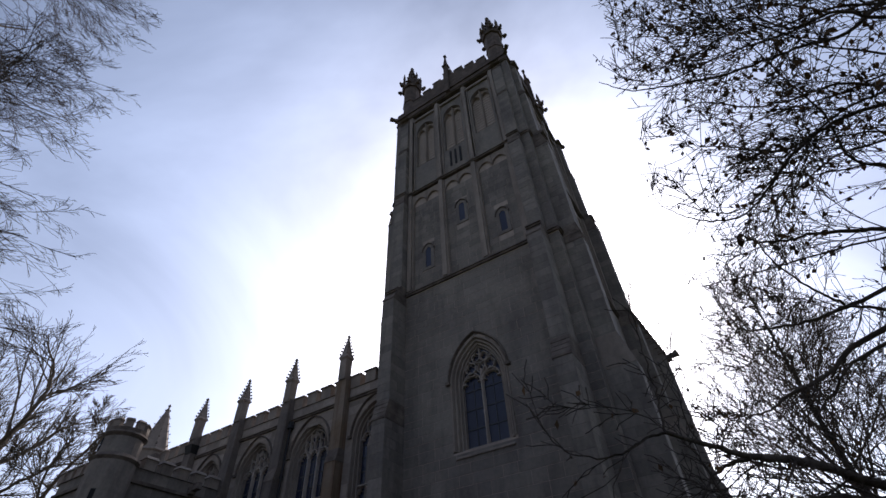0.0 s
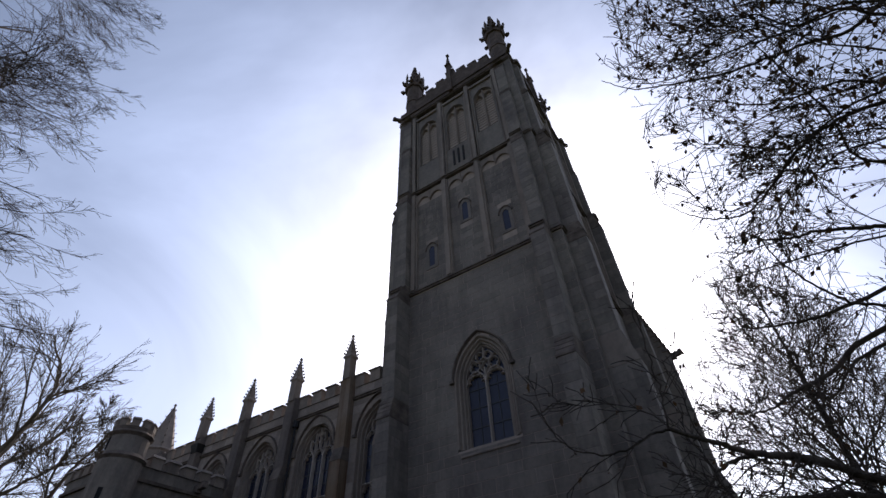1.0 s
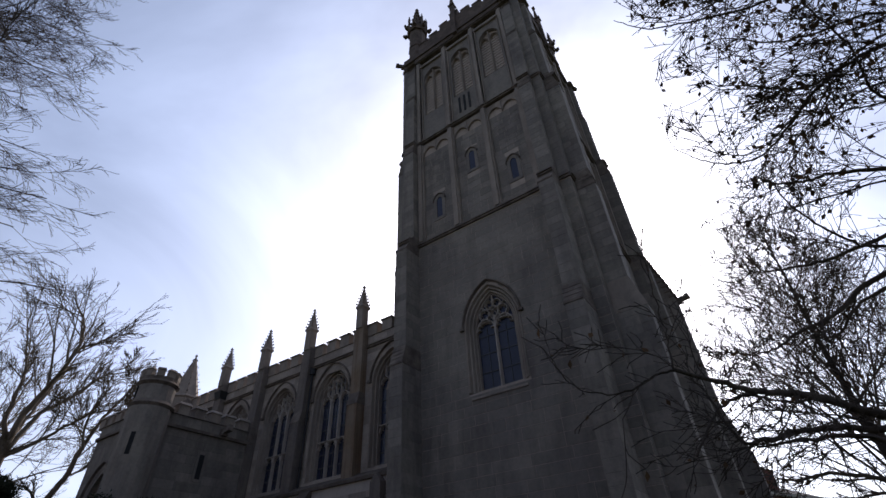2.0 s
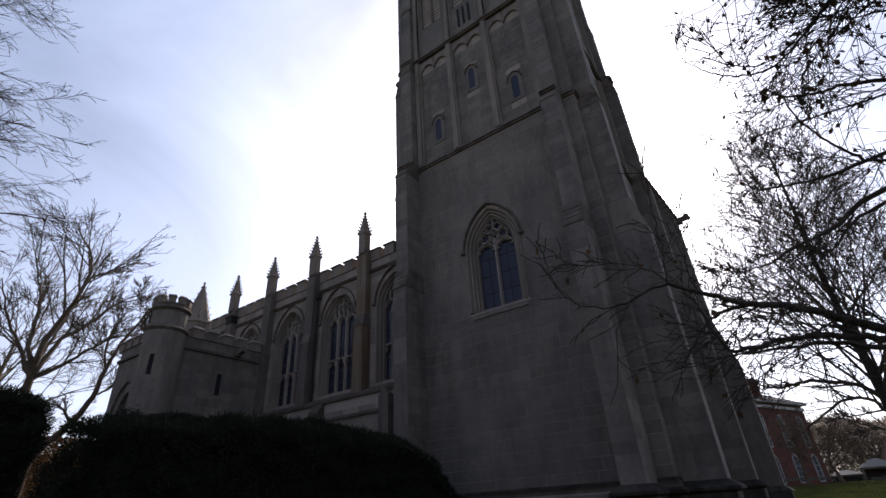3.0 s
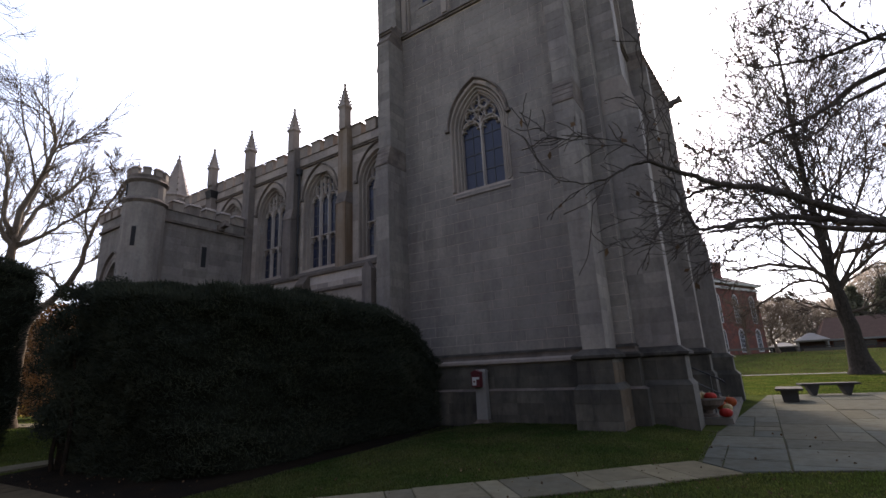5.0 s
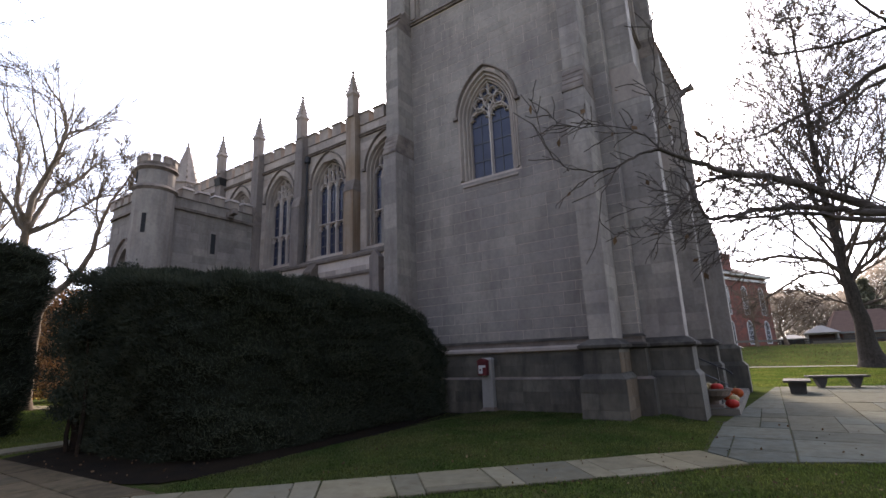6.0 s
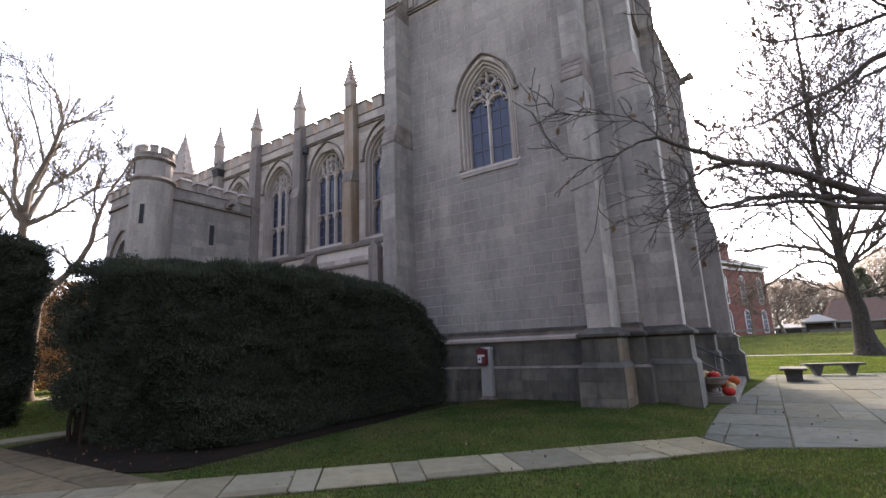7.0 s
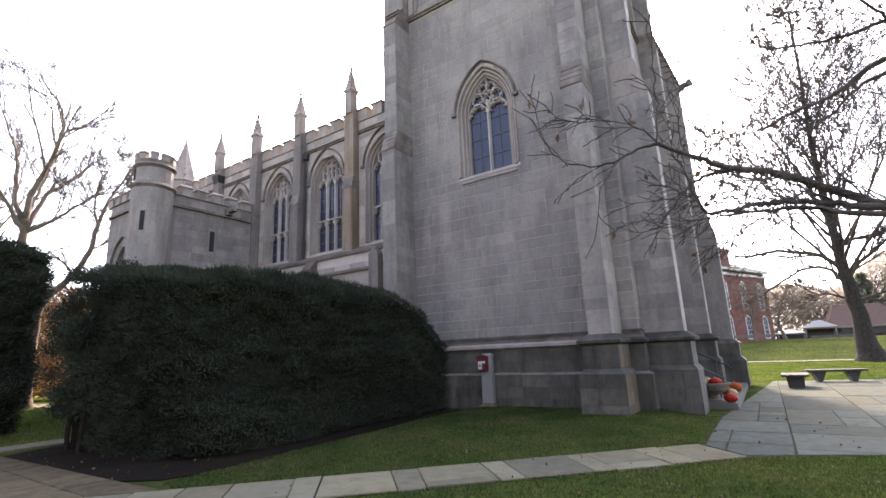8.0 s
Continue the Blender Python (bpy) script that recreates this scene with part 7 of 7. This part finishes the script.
# low wall and dark railing before the far buildings
bm = bmesh.new()
box(bm, 4.6, 9.0, 73.6, 73.9, 1.3, 1.78)
tagged(part("garden_wall", bm, CONCRETE), "low pale wall at the lawn's far edge", "wall")
rail = thing("garden_railing", "dark iron railing along the lawn's far edge", "railing", 0, 76.0, ground_z(0, 76.0))
for z in (0.12, 0.32, 0.55):
    bm = bmesh.new()
    box(bm, -6, 14, -0.04, 0.04, z - 0.05, z + 0.05)
    part("rail", bm, IRON, rail)
for i in range(26):
    bm = bmesh.new()
    box(bm, -6.05 + i * 0.8, -5.95 + i * 0.8, -0.05, 0.05, 0, 0.6)
    part("post", bm, IRON, rail)
far_path = bmesh.new()
vs = []
for x in (-14, -4, 0, 4, 8, 20):
    vs.append([far_path.verts.new((x, y, ground_z(x, y) + 0.06)) for y in (36.3, 37.3)])
for a, b in zip(vs, vs[1:]):
    far_path.faces.new([a[0], b[0], b[1], a[1]])
tagged(part("lawn_path", far_path, CONCRETE), "pale concrete path across the rising lawn", "path", kind="structure")


def far_woods(name, label, x0, x1, y, z0, h, count, mat, seed, big=1.0):
    r = np.random.default_rng(seed)
    n = count
    x = r.uniform(x0, x1, n)
    top = h * (0.72 + 0.18 * np.sin(x * 0.13 + seed) + 0.10 * np.sin(x * 0.41))
    z = z0 + top * r.uniform(0, 1, n) ** 0.85
    pts = np.c_[x, y + r.uniform(-6, 6, n), z]
    me = flakes_mesh(name, pts, r.uniform(0.06, 0.19, n) * big, np.tile([0, 0, 0.5], (n, 1)), 8.0, seed)
    tagged(mesh_part(name, me, mat), label, "woods", kind="stuff")


far_woods("far_woods", "brown bare woods on the skyline", -30, 50, 110, 1.0, 15.5, 92000, HILL, 61)
far_woods("far_woods", "brown bare woods behind the hedges", -150, -60, 20, 0, 9, 22000, HILL, 62, 2.4)
for i, (x, y, h) in enumerate(((14.6, 104.0, 10.0), (19.0, 105.0, 11.0))):
    r = np.random.default_rng(90 + i)
    n = 6000
    zz = r.uniform(0, 1, n)
    rad = (1 - zz) ** 0.8 * 4.2 * (0.75 + 0.25 * np.sin(zz * 40))
    t = r.uniform(0, 2 * np.pi, n)
    q = np.sqrt(r.uniform(0.3, 1, n))
    pts = np.c_[x + rad * q * np.cos(t), y + rad * q * np.sin(t), 1.5 + zz * h]
    ob = thing("pine_tree", "dark green evergreen behind the long house", "tree", x, y, 0.3)
    me = flakes_mesh("crown", pts - np.array([x, y, 0.3]), r.uniform(0.15, 0.35, n), None, 3.0, 95 + i)
    mesh_part("crown", me, EVERGREEN, ob)
    mesh_part("trunk", tube_mesh("trunk", [[((0, 0, 0), 0.3), ((0, 0, h), 0.06)]], 8), BARK, ob)
# sunlit brown shrub between the hedges
r = np.random.default_rng(101)
n = 20000
ang, rad = r.uniform(0, 2 * np.pi, n), np.sqrt(r.uniform(0, 1, n))
zz = r.uniform(0, 1, n)
pts = np.c_[2.4 * rad * np.cos(ang) * np.sin(np.pi * (0.25 + 0.7 * zz)), 1.6 * rad * np.sin(ang), 0.2 + 6.0 * zz]
ob = thing("beech_shrub", "tall shrub with dry orange-brown leaves behind the hedges", "shrub", -33.0, 10.0)
me = flakes_mesh("foliage", pts, r.uniform(0.05, 0.10, n), None, 1.6, 102)
SHRUB = material("orange_brown_leaf", (0.20, 0.10, 0.04), 0.8, 6.0, 0.3, island=0.5, bump=0, second=(0.26, 0.14, 0.05), spec=0.2)
mesh_part("foliage", me, SHRUB, ob)
lines = [[((rnd.uniform(-0.2, 0.2), 0, 0), 0.05), ((rnd.uniform(-1.2, 1.2), rnd.uniform(-0.8, 0.8), 5.2), 0.01)] for _ in range(14)]
mesh_part("stems", tube_mesh("stems", lines, 5), BARK, ob)


# ---------------------------------------------------------------- ashlar: single blocks on the tower's north face
def block_mesh(w, h, d=0.035, c=0.004):
    """One dressed block, its front edges chamfered; x along the wall, front toward -y."""
    v = [(0, d, 0), (w, d, 0), (w, d, h), (0, d, h), (0, c, 0), (w, c, 0), (w, c, h), (0, c, h), (c, 0, c), (w - c, 0, c), (w - c, 0, h - c), (c, 0, h - c)]
    f = [(8, 9, 10, 11), (4, 5, 9, 8), (5, 6, 10, 9), (6, 7, 11, 10), (7, 4, 8, 11), (0, 1, 5, 4), (1, 2, 6, 5), (2, 3, 7, 6), (3, 0, 4, 7)]
    me = bpy.data.meshes.new("block")
    me.from_pydata(v, [], f)
    me.materials.append(BLOCK)
    me.update()
    return me


block_cache = {}


def cached_block(w, h):
    key = (round(w, 2), round(h, 2))
    if key not in block_cache:
        block_cache[key] = block_mesh(*key)
    return block_cache[key]


def courses(z0, z1, seed):
    """Course heights that fill z0 to z1."""
    r = random.Random(seed)
    out, z = [], z0
    while z < z1 - 0.12:
        h = r.choice((0.26, 0.30, 0.30, 0.36))
        h = min(h, z1 - z)
        if z1 - z - h < 0.14:
            h = z1 - z
        out.append((z, h))
        z += h
    return out


def lay_row(a, b, r, lengths=(0.45, 0.6, 0.75, 0.95, 1.2)):
    """Blocks end to end from a to b."""
    out, x = [], a
    while x < b - 0.05:
        w = r.choice(lengths)
        if b - x - w < 0.25:
            w = b - x
        w = min(w, b - x)
        out.append((x, w))
        x += w
    return out


GAP = 0.010
r = random.Random(17)
north = tower_walls[0]
for z, h in courses(1.93, 13.6, 3):
    zm = z + h / 2
    half = 0.0
    if WIN["sill"] - 0.05 < z + h and z < WIN["spring"] + WIN["rise"] + 0.40:
        half = max(arch_half(WIN["w"] + 0.35, WIN["spring"], WIN["rise"] + 0.40, max(zm, WIN["spring"] - 1)), 0.0)
        if zm > WIN["spring"] + WIN["rise"] + 0.3:
            half = 0.0
    spans = [(BW - BO, BO - BW)] if half < 0.15 else [(BW - BO, 0.05 - half), (0.05 + half, BO - BW)]
    for a, b in spans:
        for x, w in lay_row(a, b, r):
            ob = new("block", cached_block(w - GAP, h - GAP))
            ob.parent = north
            ob.location = (x + GAP / 2, F + 0.014 + r.uniform(-0.002, 0.002), z + GAP / 2)


# ---------------------------------------------------------------- ashlar: the smaller and farther faces, joined
def block_sheet(name, parent, mat, faces, seed, label=""):
    """Courses of thin blocks on several flat faces; a face is origin, along, out, width, z0, z1 and an optional hole(u, z)."""
    r = random.Random(seed)
    V, Q = [], []
    c, d = 0.003, 0.006
    for o, along, out, width, z0, z1, hole, lengths in faces:
        o, along, out = Vector(o), Vector(along), Vector(out)
        up = Vector((0, 0, 1))
        for z, h in courses(z0, z1, r.random()):
            spans = [(0.0, width)]
            if hole:
                g = hole(z, z + h)
                if g:
                    spans = [(0.0, g[0]), (g[1], width)]
            for a, b in spans:
                if b - a < 0.08:
                    continue
                for x, w in lay_row(a, b, r, lengths):
                    base = len(V)
                    p0, p1, q0, q1 = x + GAP / 2, x + w - GAP / 2, z + GAP / 2, z + h - GAP / 2
                    lift = d + r.uniform(-0.001, 0.002)
                    for u, zz, n in ((p0, q0, 0), (p1, q0, 0), (p1, q1, 0), (p0, q1, 0), (p0, q0, lift - c), (p1, q0, lift - c), (p1, q1, lift - c), (p0, q1, lift - c), (p0 + c, q0 + c, lift), (p1 - c, q0 + c, lift), (p1 - c, q1 - c, lift), (p0 + c, q1 - c, lift)):
                        V.append((o + along * u + out * n + up * zz)[:])
                    for f in ((8, 9, 10, 11), (4, 5, 9, 8), (5, 6, 10, 9), (6, 7, 11, 10), (7, 4, 8, 11), (0, 1, 5, 4), (1, 2, 6, 5), (2, 3, 7, 6), (3, 0, 4, 7)):
                        Q.append(tuple(base + i for i in f))
    me = bpy.data.meshes.new(name)
    me.from_pydata(V, [], Q)
    me.update()
    ob = mesh_part(name, me, mat, parent, label)
    ob["kind"] = "stuff"
    return ob


LONG = (0.45, 0.6, 0.75, 0.95)
SHORT = (0.3, 0.4, 0.6)
X, Y = (1, 0, 0), (0, 1, 0)
NY_ = (0, -1, 0)
faces = []
for (z0, z1, p), (w0, w1, pw) in zip(*STAGES):
    for s in (-1, 1):
        x0, x1 = s * BO - BW, s * BO + BW
        faces.append(((x0, F - p, 0), X, NY_, 2 * BW, z0 + 0.04, z1 - 0.02, None, SHORT))
        faces.append(((x1, F - p, 0), Y, X, p, z0 + 0.04, z1 - 0.02, None, SHORT))
        # buttresses of the west face: their north flank and their end
        faces.append(((HALF, x0, 0), X, NY_, pw, w0 + 0.04, w1 - 0.02, None, SHORT))
        faces.append(((HALF + pw, x0, 0), Y, X, 2 * BW, w0 + 0.04, w1 - 0.02, None, SHORT))
# corners between the buttresses
faces.append(((BO + BW, F + 0.02, 0), X, NY_, HALF - BO - BW, 1.93, 13.6, None, SHORT))
faces.append(((HALF, F + 0.02, 0), Y, X, 0.36, 1.93, 13.6, None, SHORT))
faces.append(((-HALF, F + 0.02, 0), X, NY_, HALF - BO - BW, 1.93, 13.6, None, SHORT))
# upper stages
for xa, xb in ((-2.55, -1.09), (-0.75, 0.75), (1.09, 2.55)):
    c = (xa + xb) / 2
    zs = 17.3 if abs(c) < 0.1 else 15.55

    def hole(z0, z1, zs=zs, half=(xb - xa) / 2):
        return (half - 0.31, half + 0.31) if z1 > zs - 0.76 and z0 < zs + 0.76 else None

    faces.append(((xa, F + 0.16, 0), X, NY_, xb - xa, 13.98, 19.2, hole, SHORT))
for z0, z1 in ((13.98, 19.9), (20.35, 27.2)):
    faces.append(((HALF + 0.001, F + 0.62 + 0.45, 0), Y, X, 0.1, z0, z1, None, SHORT))
    faces.append(((BO + BW, F, 0), X, NY_, HALF - BO - BW, z0, z1, None, SHORT))
block_sheet("ashlar_facing", tower, STONE, faces, 5, "coursed limestone ashlar")

faces = []
faces.append(((-2.6, F - 0.22, 0), X, NY_, 5.2, 0.02, 0.92, None, LONG))
faces.append(((-2.7, F - 0.1, 0), X, NY_, 5.4, 1.0, 1.54, None, LONG))
for s in (-1, 1):
    faces.append(((s * BO - BW - 0.24, F - 1.22, 0), X, NY_, 2 * BW + 0.48, 0.02, 0.96, None, SHORT))
    faces.append(((s * BO - BW - 0.14, F - 1.10, 0), X, NY_, 2 * BW + 0.28, 1.11, 1.56, None, SHORT))
faces.append(((HALF + 0.2, -BO - BW - 0.25, 0), X, NY_, 0.92, 0.02, 0.96, None, SHORT))
faces.append(((HALF + 0.12, -BO - BW - 0.14, 0), X, NY_, 0.92, 1.11, 1.56, None, SHORT))
block_sheet("plinth_facing", tower, PLINTH, faces, 6, "damp dark plinth ashlar")
# west returns: tan puts the west light into the colour, over brown streaks
faces = []
for s in (-1, 1):
    faces.append(((s * BO + BW + 0.25, F - 1.21, 0), Y, X, 0.98, 0.02, 0.96, None, SHORT))
    faces.append(((s * BO + BW + 0.14, F - 1.10, 0), Y, X, 0.98, 1.11, 1.56, None, SHORT))
block_sheet("plinth_return", tower, TAN_STONE, faces, 16, "brown-streaked plinth ashlar on the west returns, west light painted tan")

faces = []
for i in range(5):
    cx = PX0 + BAY / 2 - i * BAY
    xa, xb = PX0 - i * BAY + 0.25, (PX0 + BAY - i * BAY - 0.25) if i else -9.75

    def hole(z0, z1, cx=cx, xa=xa):
        if z1 < 5.4 or z0 > 9.7:
            return None
        hw = arch_half(0.73 + 0.28, 8.50, 1.28, (z0 + z1) / 2)
        return (cx - hw - xa, cx + hw - xa) if hw > 0.1 else None

    faces.append(((xa + 18.0, NY - 15.9, 0), X, NY_, xb - xa, 5.45, 9.96, hole, LONG))
    faces.append(((xa + 18.0, NY - 15.9, 0), X, NY_, xb - xa, 10.24, 10.53, None, LONG))
faces.append(((-17.9 + 18.0, NY - 0.55 - 15.9, 0), X, NY_, 7.4, 2.0, 4.82, None, LONG))
block_sheet("ashlar_facing", nave, PALE_STONE, faces, 7, "coursed limestone ashlar")

faces = []


def slit_gap(z0, z1):
    return (10.08 - 8.55 - 0.2, 10.08 - 8.55 + 0.2) if z1 > 5.9 and z0 < 6.94 else None


faces.append(((TX + 19.8, 8.55 - 10.0, 0), Y, X, 3.6, 2.0, 7.52, slit_gap, LONG))
faces.append(((TX + 19.8, 8.55 - 10.0, 0), Y, X, 3.6, 7.67, 8.03, None, LONG))


def tw_gap(z0, z1):
    hw = arch_half(0.80, 5.2, 1.15, (z0 + z1) / 2)
    return (-20.2 - hw + 21.7, -20.2 + hw + 21.7) if z0 < 6.3 and z1 > 3.0 and hw > 0.1 else None


faces.append(((TL + 19.8, TY - 10.0, 0), X, NY_, 2.7, 2.0, 7.52, tw_gap, LONG))
block_sheet("ashlar_facing", transept, STONE, faces, 8, "coursed limestone ashlar")
